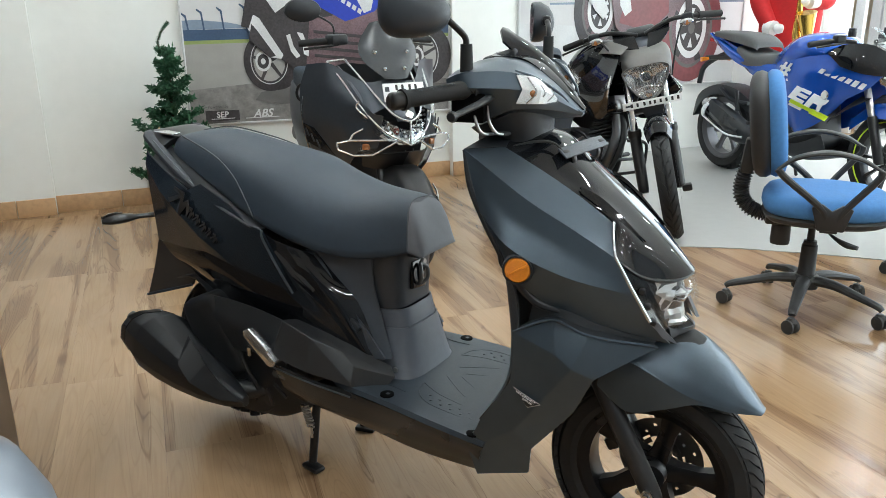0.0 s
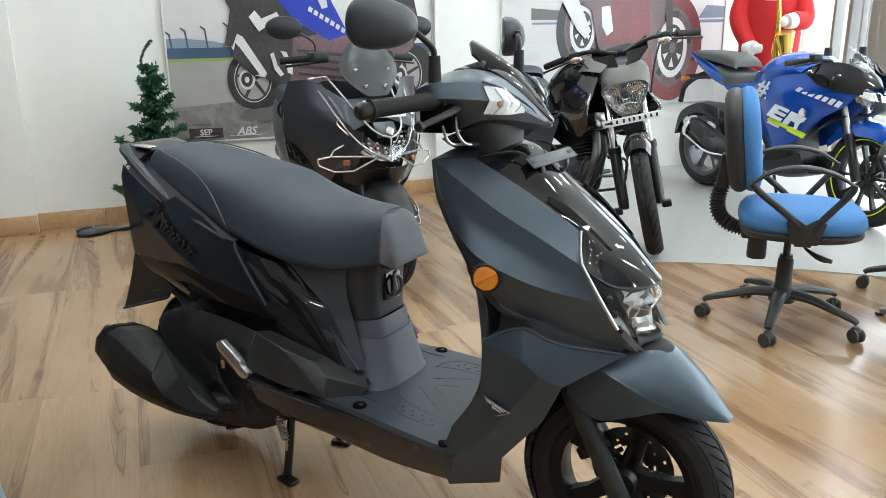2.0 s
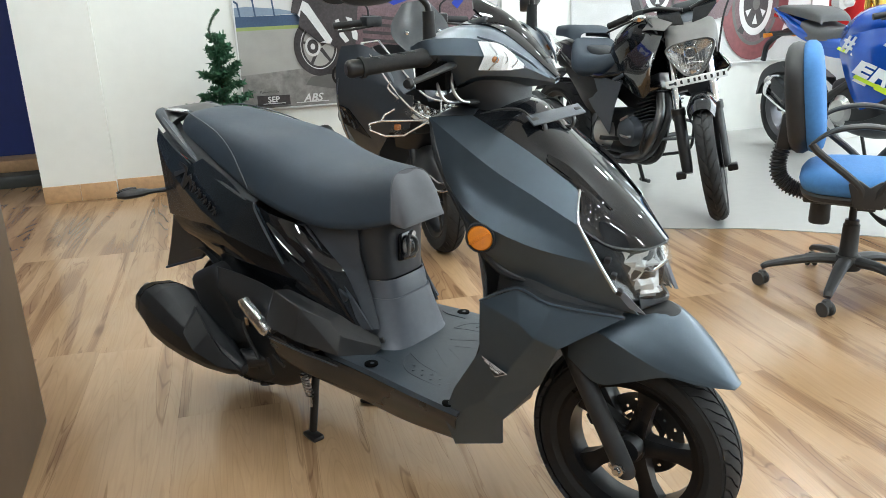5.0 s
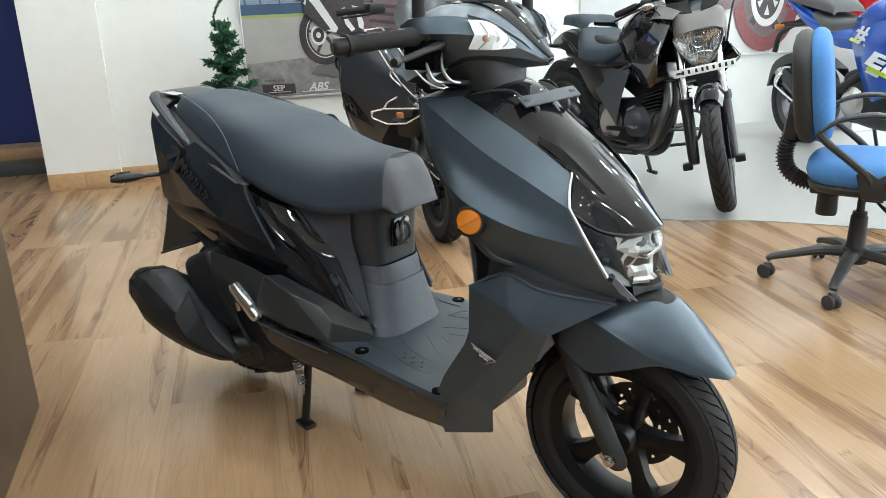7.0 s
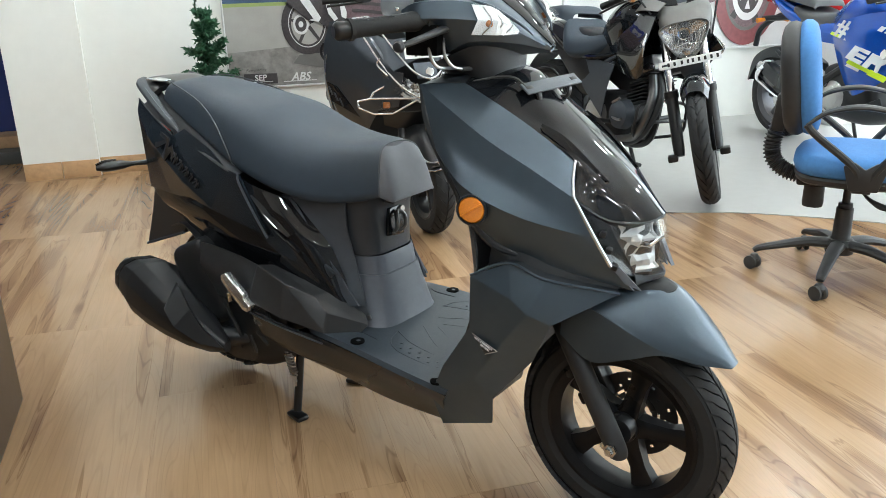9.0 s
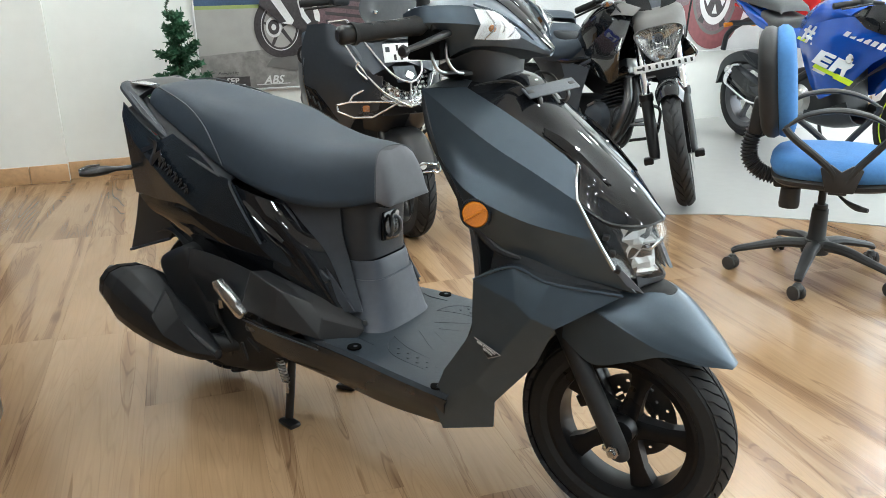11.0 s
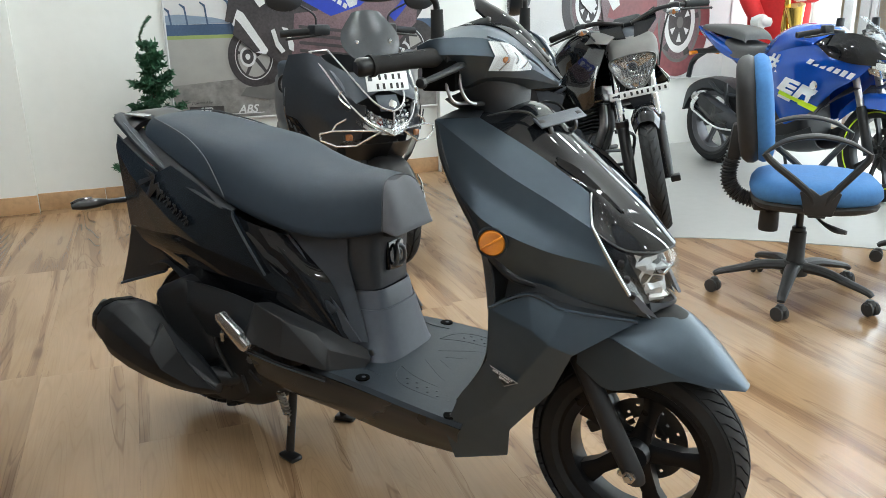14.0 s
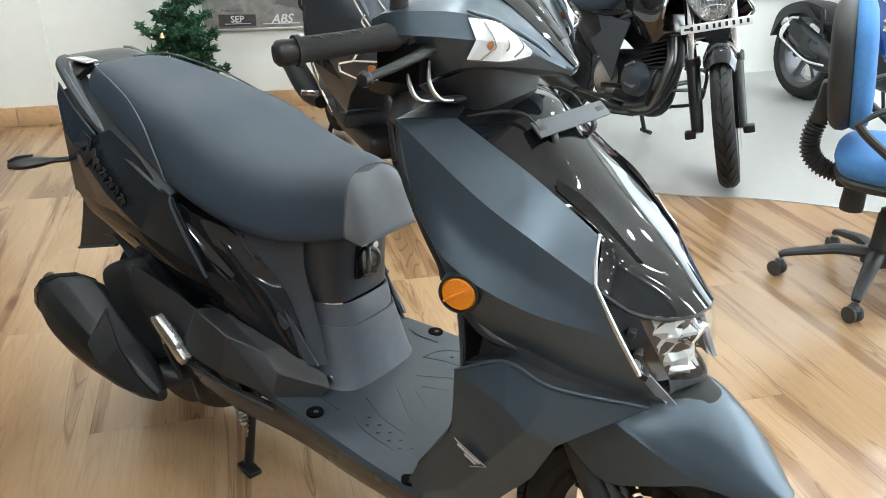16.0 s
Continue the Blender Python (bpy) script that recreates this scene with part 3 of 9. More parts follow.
# front fender
fender = whole([
    [(0.54, 0, 0.550), (0.60, 0, 0.560), (0.655, 0, 0.553), (0.710, 0, 0.515), (0.755, 0, 0.470), (0.795, 0, 0.425)],
    [(0.53, 0.050, 0.546), (0.595, 0.050, 0.553), (0.652, 0.047, 0.544), (0.707, 0.042, 0.507), (0.753, 0.034, 0.463), (0.7945, 0.010, 0.4245)],
    [(0.50, 0.100, 0.548), (0.580, 0.092, 0.531), (0.640, 0.080, 0.509), (0.694, 0.070, 0.478), (0.745, 0.052, 0.452), (0.793, 0.016, 0.424)],
    [(0.49, 0.118, 0.540), (0.569, 0.112, 0.515), (0.625, 0.100, 0.487), (0.678, 0.085, 0.460), (0.738, 0.061, 0.4435), (0.7925, 0.0185, 0.4235)],
    [(0.489, 0.120, 0.530), (0.567, 0.115, 0.504), (0.624, 0.103, 0.477), (0.678, 0.0865, 0.4545), (0.738, 0.062, 0.440), (0.7923, 0.019, 0.423)],
    [(0.485, 0.121, 0.455), (0.549, 0.118, 0.412), (0.620, 0.107, 0.430), (0.680, 0.087, 0.447), (0.740, 0.062, 0.435), (0.792, 0.0195, 0.4222)],
], n=36, m=5)
part("front_fender", fender, M_MATTE, scooter, angle=60)
# Black sheet laid on the fender; it paints the dark of a recess.
part("fender_recess_shade", whole([[(0.56, 0, 0.560), (0.63, 0, 0.563), (0.668, 0, 0.549)], [(0.56, 0.030, 0.559), (0.63, 0.028, 0.560), (0.662, 0.022, 0.549)], [(0.55, 0.058, 0.551), (0.60, 0.056, 0.552), (0.640, 0.042, 0.548)]], 10, 3, thick=0.003), M_RUBBER, scooter, "matt black sheet for the shaded recess under the headlight")
inner = whole([
    [(0.335, 0, 0.31), (0.33, 0, 0.40), (0.40, 0, 0.50), (0.52, 0, 0.53)],
    [(0.340, 0.09, 0.31), (0.35, 0.10, 0.40), (0.42, 0.10, 0.50), (0.52, 0.09, 0.52)],
    [(0.350, 0.155, 0.31), (0.39, 0.16, 0.39), (0.47, 0.15, 0.48), (0.55, 0.12, 0.53)]], 14, 3)
part("inner_fender", inner, M_PLASTIC, scooter)

# upper front cowl: three facets a side, the gloss hood between them
for s in BOTH:
    cowl = skin([
        [(0.272, 0.133, 0.934), (0.360, 0.118, 0.885), (0.430, 0.108, 0.842), (0.493, 0.098, 0.797)],
        [(0.211, 0.196, 0.935), (0.345, 0.188, 0.848), (0.440, 0.172, 0.794), (0.514, 0.142, 0.742)],
        [(0.230, 0.202, 0.885), (0.324, 0.207, 0.806), (0.432, 0.188, 0.750), (0.5445, 0.1348, 0.689)],
        [(0.258, 0.212, 0.815), (0.334, 0.231, 0.757), (0.440, 0.204, 0.708), (0.555, 0.131, 0.668)],
        [(0.300, 0.200, 0.735), (0.345, 0.196, 0.668), (0.450, 0.172, 0.628), (0.580, 0.118, 0.615)],
        [(0.310, 0.194, 0.705), (0.370, 0.190, 0.645), (0.480, 0.158, 0.608), (0.618, 0.086, 0.564)],
    ], s, 24, 4)
    part("front_side_cowl", cowl, M_MATTE, scooter, angle=16)
    part("cowl_edge", tube([(0.211, 0.192 * s, 0.933), (0.232, 0.200 * s, 0.862), (0.268, 0.200 * s, 0.790), (0.298, 0.196 * s, 0.735), (0.308, 0.190 * s, 0.705), (0.368, 0.186 * s, 0.643), (0.42, 0.176 * s, 0.625)], [0.004, 0.009, 0.010, 0.010, 0.012, 0.010, 0.006], 30, 10), M_PLASTIC, scooter)
    # silver trim along the hood's edge
    part("silver_trim", tube([(0.494, 0.0985 * s, 0.800), (0.502, 0.120 * s, 0.772), (0.515, 0.1425 * s, 0.744)], 0.0026, 10, 8), M_SILVER, scooter, "thin silver trim strip")
    part("silver_trim", tube([(0.515, 0.1425 * s, 0.744), (0.550, 0.133 * s, 0.678), (0.584, 0.120 * s, 0.616)], [0.0026, 0.0036, 0.0036], 16, 8), M_SILVER, scooter, "silver trim strip beside the headlight")
    part("trim_wedge", facets([(0.578, 0.122, 0.624), (0.598, 0.108, 0.612), (0.632, 0.084, 0.566), (0.606, 0.102, 0.580)], [(0, 1, 2, 3)], s, 0.008, 0.0), M_TUNNEL, scooter, "grey wedge below the trim strip")
    refl = frame_at((0.350, 0.2270 * s, 0.716), (0.93, -0.27 * s, -0.18), (0.25, 0.95 * s, 0.0))
    b = lathe([(0.0, 0.008), (0.023, 0.0075), (0.026, 0.004), (0.026, -0.004)], 32, "z")
    bmesh.ops.transform(b, matrix=refl, verts=b.verts[:])
    ring = lathe([(0.026, 0.007), (0.0295, 0.007), (0.032, -0.014), (0.026, -0.008)], 32, "z")
    bmesh.ops.transform(ring, matrix=refl, verts=ring.verts[:])
    bar = box(0.050, 0.005, 0.005, 0.0015, (0, 0, 0.0075), (0, 0, 42))
    bmesh.ops.transform(bar, matrix=refl, verts=bar.verts[:])
    rp = part("reflector", b, M_ORANGE, scooter, "round amber side reflector")
    part("reflector_ring", ring, M_PLASTIC, rp)
    part("reflector_rib", bar, M_ORANGE, rp)

hood = whole([
    [(0.262, 0, 0.955), (0.335, 0, 0.945), (0.400, 0, 0.890), (0.495, 0, 0.815), (0.575, 0, 0.750), (0.632, 0, 0.694)],
    [(0.262, 0.050, 0.952), (0.335, 0.050, 0.940), (0.398, 0.050, 0.886), (0.488, 0.050, 0.814), (0.562, 0.052, 0.750), (0.614, 0.050, 0.690)],
    [(0.265, 0.095, 0.943), (0.332, 0.092, 0.918), (0.392, 0.088, 0.872), (0.470, 0.083, 0.825), (0.530, 0.094, 0.765), (0.562, 0.098, 0.700)],
    [(0.272, 0.131, 0.933), (0.330, 0.121, 0.902), (0.385, 0.113, 0.869), (0.440, 0.105, 0.834), (0.493, 0.097, 0.796), (0.515, 0.139, 0.742)],
], n=40, m=5)
hd = part("hood", hood, M_GLOSS, scooter, "gloss black hood", angle=40)
for s in BOTH:
    part("hood_scoop", skin([[(0.425, 0.102, 0.850), (0.47, 0.095, 0.820), (0.545, 0.072, 0.762)], [(0.42, 0.092, 0.862), (0.47, 0.082, 0.835), (0.548, 0.070, 0.764)], [(0.43, 0.086, 0.850), (0.475, 0.076, 0.826), (0.55, 0.068, 0.761)]], s, 14, 3, thick=0.003), M_GLOSS, hd)
    part("hood_slot", tube([(0.285, 0.125 * s, 0.937), (0.32, 0.09 * s, 0.943), (0.35, 0.075 * s, 0.940), (0.372, 0.070 * s, 0.923)], [0.001, 0.003, 0.003, 0.001], 12, 8), M_BLACKINK, hd)
for s in BOTH:
    part("hood_lip", skin([[(0.515, 0.138, 0.741), (0.562, 0.098, 0.699), (0.614, 0.050, 0.689), (0.632, 0.0, 0.692)], [(0.505, 0.128, 0.728), (0.545, 0.085, 0.685), (0.595, 0.05, 0.678), (0.61, 0, 0.684)]], s, 12, 2), M_PLASTIC, hd)

# headlight
light = part("headlight_shell", whole([
    [(0.600, 0, 0.690), (0.612, 0, 0.64), (0.612, 0, 0.575)],
    [(0.58, 0.06, 0.690), (0.590, 0.05, 0.64), (0.600, 0.03, 0.572)],
    [(0.525, 0.125, 0.715), (0.555, 0.115, 0.66), (0.590, 0.085, 0.588)]], 10, 4), M_BLACKMETAL, scooter)
part("headlight_lens", whole([
    [(0.634, 0, 0.688), (0.645, 0, 0.640), (0.640, 0, 0.578)],
    [(0.615, 0.045, 0.687), (0.627, 0.040, 0.640), (0.626, 0.030, 0.578)],
    [(0.560, 0.092, 0.694), (0.586, 0.078, 0.640), (0.606, 0.050, 0.582)]], 14, 5, thick=0.003), M_LENS, light, "clear headlight lens").visible_shadow = False
part("headlight_side_lens", skin([[(0.560, 0.093, 0.694), (0.586, 0.079, 0.640), (0.606, 0.051, 0.582)], [(0.520, 0.136, 0.728), (0.552, 0.128, 0.665), (0.590, 0.106, 0.600)]], -1, 10, 4, thick=0.003), M_SMOKE, light)
part("headlight_side_lens", skin([[(0.560, 0.093, 0.694), (0.586, 0.079, 0.640), (0.606, 0.051, 0.582)], [(0.520, 0.136, 0.728), (0.552, 0.128, 0.665), (0.590, 0.106, 0.600)]], 1, 10, 4, thick=0.003), M_SMOKE, light)
for k, (z0, z1, x0) in enumerate(((0.645, 0.685, 0.612), (0.585, 0.636, 0.618))):
    for s in BOTH:
        part("light_reflector", skin([[(x0, 0.004, z1), (x0 - 0.02, 0.004, (z0 + z1) / 2), (x0 + 0.008, 0.004, z0)], [(x0 - 0.02, 0.030, z1), (x0 - 0.040, 0.028, (z0 + z1) / 2), (x0 - 0.006, 0.024, z0)], [(x0 - 0.035, 0.066 - 0.02 * k, z1), (x0 - 0.045, 0.058 - 0.02 * k, (z0 + z1) / 2), (x0 - 0.020, 0.046 - 0.014 * k, z0)]], s, 8, 3), M_LAMPWHITE, light, "bright headlight reflector")
bowl = bmesh.new()
rng_b = random.Random(9)
rows_b = []
for i in range(9):
    z = 0.580 + 0.013 * i
    half_w = 0.046 + 0.0042 * i
    rows_b.append([Vector((0.620 - 0.030 * (abs(j - 4) / 4) ** 1.6 - 0.0020 * i + rng_b.uniform(-0.006, 0.006), half_w * (j - 4) / 4, z)) for j in range(9)])
mesh_grid(rows_b, bowl)
bmesh.ops.solidify(bowl, geom=bowl.faces[:], thickness=0.002)
part("faceted_bowl", bowl, M_LAMPWHITE, light, "faceted chrome bowl of the headlight", angle=4)
part("light_bar", box(0.02, 0.07, 0.008, 0.002, (0.615, 0, 0.641)), M_CHROME, light)
for s in BOTH:
    for k in range(3):
        part("light_rib", box(0.012, 0.022, 0.010, 0.002, (0.560 + 0.013 * k, 0.106 * s, 0.672 - 0.030 * k), (0, 20, -20 * s)), M_BLACKMETAL, light)
part("chin", whole([[(0.643, 0, 0.580), (0.640, 0, 0.570), (0.61, 0, 0.560)], [(0.628, 0.032, 0.580), (0.626, 0.034, 0.568), (0.60, 0.04, 0.558)], [(0.606, 0.055, 0.584), (0.612, 0.062, 0.566), (0.60, 0.07, 0.556)]], 6, 3), M_GREYPL, scooter)

# lower apron with its step, both sides, and the inner leg shield
for s in BOTH:
    part("lower_apron", facets([
        (0.339, 0.220, 0.579), (0.414, 0.201, 0.614), (0.486, 0.184, 0.589), (0.600, 0.108, 0.561), (0.504, 0.198, 0.505), (0.466, 0.222, 0.528), (0.434, 0.224, 0.552),
        (0.336, 0.216, 0.465), (0.342, 0.217, 0.356), (0.375, 0.197, 0.312), (0.460, 0.183, 0.414), (0.362, 0.178, 0.240), (0.240, 0.186, 0.202), (0.236, 0.213, 0.284), (0.262, 0.212, 0.360)],
        [(0, 1, 6), (1, 2, 5, 6), (2, 3, 4, 5), (0, 6, 7), (7, 6, 5, 8), (5, 4, 10, 8), (8, 10, 9), (7, 8, 14), (14, 8, 13), (13, 8, 9, 11), (13, 11, 12)], s, 0.004, 0.003), M_MATTE, scooter, angle=24)
    # The slot's dark inside is a thin black block on the surface.
    part("apron_slot", box(0.030, 0.004, 0.004, 0.001, (0.385, 0.2165 * s, 0.528), (0, 28, 0)), M_HOLE, scooter)
    part("step_ledge", skin([
        [(0.340, 0.196, 0.583), (0.414, 0.201, 0.614), (0.486, 0.179, 0.589), (0.600, 0.108, 0.561)],
        [(0.352, 0.176, 0.590), (0.418, 0.184, 0.616), (0.482, 0.162, 0.594), (0.590, 0.098, 0.565)],
        [(0.366, 0.180, 0.650), (0.420, 0.178, 0.640), (0.482, 0.155, 0.615), (0.598, 0.090, 0.575)]], s, 16, 2), M_PLASTIC, scooter)
    part("apron_rim", tube([(0.339, 0.219 * s, 0.580), (0.414, 0.202 * s, 0.615), (0.486, 0.185 * s, 0.590), (0.600, 0.109 * s, 0.562)], 0.003, 24, 8), M_MATTE, scooter)
part("leg_shield", whole([
    [(0.20, 0, 0.94), (0.235, 0, 0.80), (0.255, 0, 0.62), (0.265, 0, 0.45), (0.235, 0, 0.335)],
    [(0.205, 0.11, 0.94), (0.245, 0.12, 0.80), (0.280, 0.12, 0.62), (0.290, 0.12, 0.45), (0.240, 0.12, 0.335)],
    [(0.209, 0.190, 0.932), (0.268, 0.198, 0.790), (0.335, 0.190, 0.640), (0.330, 0.207, 0.470), (0.252, 0.194, 0.345)]], 20, 4), M_PLASTIC, scooter)
part("shield_top", whole([[(0.20, 0, 0.944), (0.24, 0, 0.962), (0.262, 0, 0.958)], [(0.203, 0.1, 0.942), (0.24, 0.1, 0.948), (0.265, 0.095, 0.945)], [(0.209, 0.192, 0.934), (0.24, 0.165, 0.936), (0.272, 0.132, 0.933)]], 8, 4), M_PLASTIC, scooter)

# edition badge on the apron
badge_m = frame_at((0.3729, -0.2243, 0.4425), (0.9791, -0.0846, -0.1849), (-0.0853, -0.9963, 0.0044)) @ Matrix.Scale(0.81, 4)
bt = part("badge", prism([(-0.040, 0.016), (0.044, 0.004), (0.010, -0.022)], 0.0012, 0.0004, badge_m @ pose(0, 0, 0.002)), M_INK, scooter, "triangular edition badge with small lettering")
part("badge_field", prism([(-0.0366, 0.0140), (0.0395, 0.0033), (0.0094, -0.0198)], 0.0016, 0.0002, badge_m @ pose(0, 0, 0.0026)), M_PLASTIC, bt)
words("RIDE CONNECT", 0.0080, M_PLATE, badge_m @ pose(0.000, 0.0048, 0.0036, 0, 0, -8), bt, bold=0.0001)
words("EDITION", 0.0072, M_PLATE, badge_m @ pose(0.006, -0.0040, 0.0036, 0, 0, -8), bt, bold=0.0001)

# seat: sections along the length
def seat_rows(stations, k=12):
    """Sections of the seat; the last number swings a section's sides forward."""
    rows = []
    for x, w, zt, zb, dx in stations:
        h = zt - zb
        half = cr([(0, 0, zt), (0, w * 0.42, zt - 0.02 * h), (0, w * 0.72, zt - 0.14 * h), (0, w * 0.88, zt - 0.40 * h), (0, w * 0.97, zb + 0.26 * h), (0, w, zb + 0.05 * h), (0, w * 0.93, zb)], k)
        half = [Vector((x + dx * min(1.0, abs(p.y) / w) ** 1.6, p.y, p.z)) for p in half]
        rows.append([Vector((p.x, -p.y, p.z)) for p in half[::-1]] + half[1:])
    return rows


def seat_part(name, st, n, material, label=""):
    cols = list(zip(*st))
    fine = cr([(a, b, c) for a, b, c in zip(cols[0], cols[1], cols[4])], n)
    fz = cr([(a, b, 0) for a, b in zip(cols[2], cols[3])], n)
    bm = mesh_grid(seat_rows([(p.x, max(p.y, 0.004), q.x, q.y, p.z) for p, q in zip(fine, fz)]), caps=True)
    bmesh.ops.recalc_face_normals(bm, faces=bm.faces[:])
    return part(name, bm, material, seat, label, angle=50)


seat = thing("seat", "", "")
seat.parent = scooter
ST = [(-0.785, 0.050, 0.856, 0.838, 0), (-0.76, 0.092, 0.872, 0.828, 0), (-0.70, 0.118, 0.880, 0.812, 0), (-0.62, 0.138, 0.872, 0.786, 0), (-0.53, 0.156, 0.857, 0.752, 0), (-0.44, 0.170, 0.844, 0.716, 0), (-0.36, 0.177, 0.829, 0.686, 0), (-0.28, 0.176, 0.797, 0.662, 0.004), (-0.20, 0.166, 0.776, 0.643, 0.012), (-0.13, 0.146, 0.770, 0.637, 0.016), (-0.07, 0.117, 0.770, 0.643, 0.022), (-0.027, 0.088, 0.767, 0.654, 0.025)]
seat_part("cushion", ST, 46, M_SEAT)
NOSE = (-0.0262, 0.0883, 0.7672, 0.654, 0.025)
seat_part("seat_nose", [NOSE, (-0.012, 0.0865, 0.752, 0.651, 0.022), (0.004, 0.084, 0.728, 0.648, 0.014), (0.017, 0.081, 0.700, 0.646, 0.007), (0.028, 0.078, 0.672, 0.646, 0.002), (0.034, 0.074, 0.655, 0.648, 0.0)], 18, M_SEATGREY, "grey vinyl nose of the seat")
for s in BOTH:
    part("seam", tube([(-0.780, 0.040 * s, 0.870), (-0.72, 0.093 * s, 0.876), (-0.62, 0.120 * s, 0.858), (-0.54, 0.139 * s, 0.836), (-0.47, 0.160 * s, 0.802), (-0.425, 0.1715 * s, 0.752), (-0.397, 0.1735 * s, 0.702)], 0.0020, 40, 6), M_THREAD, seat)
part("nose_seam", tube(seat_rows([NOSE])[0], 0.0018, 60, 6), M_THREAD, seat)
part("seat_base", whole([[(-0.74, 0, 0.82), (-0.40, 0, 0.72), (-0.15, 0, 0.655), (-0.02, 0, 0.665)], [(-0.74, 0.07, 0.82), (-0.40, 0.13, 0.72), (-0.15, 0.10, 0.655), (-0.02, 0.05, 0.665)]], 14, 4, thick=0.02), M_PLASTIC, seat)

# cover below the seat: keyhole panel and tunnel
def ring_rows(stations, k=21, power=2.6):
    """Horizontal sections, open to the rear: (z, front x, half width, rear x)."""
    rows = []
    for z, fx, w, bx in stations:
        row = []
        for i in range(k):
            q = -math.pi / 2 + math.pi * i / (k - 1)
            c, s_ = math.cos(q), math.sin(q)
            row.append(Vector((bx + (fx - bx) * abs(c) ** (2 / power), w * math.copysign(abs(s_) ** (2 / power), s_), z)))
        rows.append(row)
    return rows


def shell(stations, thick=0.004, power=2.6):
    bm = mesh_grid(ring_rows(stations, power=power))
    bmesh.ops.recalc_face_normals(bm, faces=bm.faces[:])
    bmesh.ops.solidify(bm, geom=bm.faces[:], thickness=thick)
    return bm


part("inner_body", box(0.62, 0.23, 0.24, 0.03, (-0.44, 0, 0.62), (0, 13, 0)), M_PLASTIC, scooter)
# M_TUNNEL carries the brightening of the upward-facing front in its base colour.
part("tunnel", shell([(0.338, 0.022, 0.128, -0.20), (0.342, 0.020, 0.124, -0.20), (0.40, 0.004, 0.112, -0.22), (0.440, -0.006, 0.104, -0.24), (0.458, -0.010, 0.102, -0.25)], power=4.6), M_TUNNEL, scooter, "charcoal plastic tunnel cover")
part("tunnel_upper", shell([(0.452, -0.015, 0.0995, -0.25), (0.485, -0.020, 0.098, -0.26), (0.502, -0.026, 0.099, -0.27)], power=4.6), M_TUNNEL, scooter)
for s in BOTH:
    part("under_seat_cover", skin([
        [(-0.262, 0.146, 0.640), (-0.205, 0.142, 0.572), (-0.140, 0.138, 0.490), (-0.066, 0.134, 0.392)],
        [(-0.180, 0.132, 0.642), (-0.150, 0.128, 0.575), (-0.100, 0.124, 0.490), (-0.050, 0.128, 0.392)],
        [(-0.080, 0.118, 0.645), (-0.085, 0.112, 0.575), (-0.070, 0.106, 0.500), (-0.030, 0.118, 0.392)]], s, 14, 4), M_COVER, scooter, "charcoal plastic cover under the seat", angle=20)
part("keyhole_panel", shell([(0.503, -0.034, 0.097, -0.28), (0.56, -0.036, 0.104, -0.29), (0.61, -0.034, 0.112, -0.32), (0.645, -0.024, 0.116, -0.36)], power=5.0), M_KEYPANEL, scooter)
kh = part("lock_plate", prism([(-0.034, -0.032), (0.026, -0.038), (0.034, 0.020), (0.020, 0.036), (-0.028, 0.036)], 0.010, 0.003, frame_at((-0.034, 0.004, 0.574), (0, 1, 0), (1, 0, 0.05))), M_GLOSS, scooter)
part("bag_hook", tube([(-0.026, -0.010, 0.552), (-0.016, -0.012, 0.560), (-0.012, -0.012, 0.584), (-0.022, 0.000, 0.600), (-0.014, 0.016, 0.590), (-0.014, 0.018, 0.562), (-0.026, 0.006, 0.548)], 0.0048, 30, 10), M_HOOK, kh)
part("keyhole", lathe([(0.0, 0.006), (0.008, 0.006), (0.010, 0), (0.0, 0)], 16, "x", (-0.030, 0.022, 0.600)), M_STEEL, kh)
part("tunnel_screw", lathe([(0.0, -0.004), (0.006, -0.003), (0.007, 0), (0.0, 0)], 12, "y", (-0.022, -0.119, 0.366)), M_STEEL, scooter)
part("seat_catch", box(0.05, 0.05, 0.02, 0.004, (-0.02, -0.02, 0.640)), M_GREYPL, scooter)

# footboard with bolts, raised ribs and flat black discs for the wells' shade
def floor_z(x):
    return 0.340 - 0.10 * max(x, 0)


deck = whole([[(-0.20, 0, 0.340), (0, 0, 0.338), (0.15, 0, 0.326), (0.30, 0, 0.318)], [(-0.20, 0.17, 0.340), (0, 0.17, 0.338), (0.15, 0.175, 0.325), (0.285, 0.18, 0.314)], [(-0.16, 0.196, 0.338), (0, 0.209, 0.333), (0.15, 0.218, 0.321), (0.275, 0.216, 0.306)], [(-0.14, 0.200, 0.326), (0, 0.214, 0.322), (0.15, 0.223, 0.310), (0.27, 0.219, 0.296)]], 24, 6, smooth=False)
board = part("footboard", deck, M_FLOORPL, scooter, "charcoal plastic footboard with ribs")
for x, y in ((0.0, -0.188), (0.240, -0.202), (0.0, 0.188), (0.240, 0.202)):
    z = floor_z(x) + 0.0
    part("bolt_well_shade", lathe([(0.0, 0.0012), (0.0150, 0.0012), (0.0162, 0.0008), (0.0168, -0.003)], 24, "z", (x, y, z - (0.002 if x else 0.0015))), M_HOLE, board)
    part("bolt", lathe([(0.0, -0.0015), (0.005, -0.0016), (0.006, -0.003), (0.0, -0.003)], 6, "z", (x + 0.003, y, z + 0.002)), M_GREYPL, board)
ribs = bmesh.new()
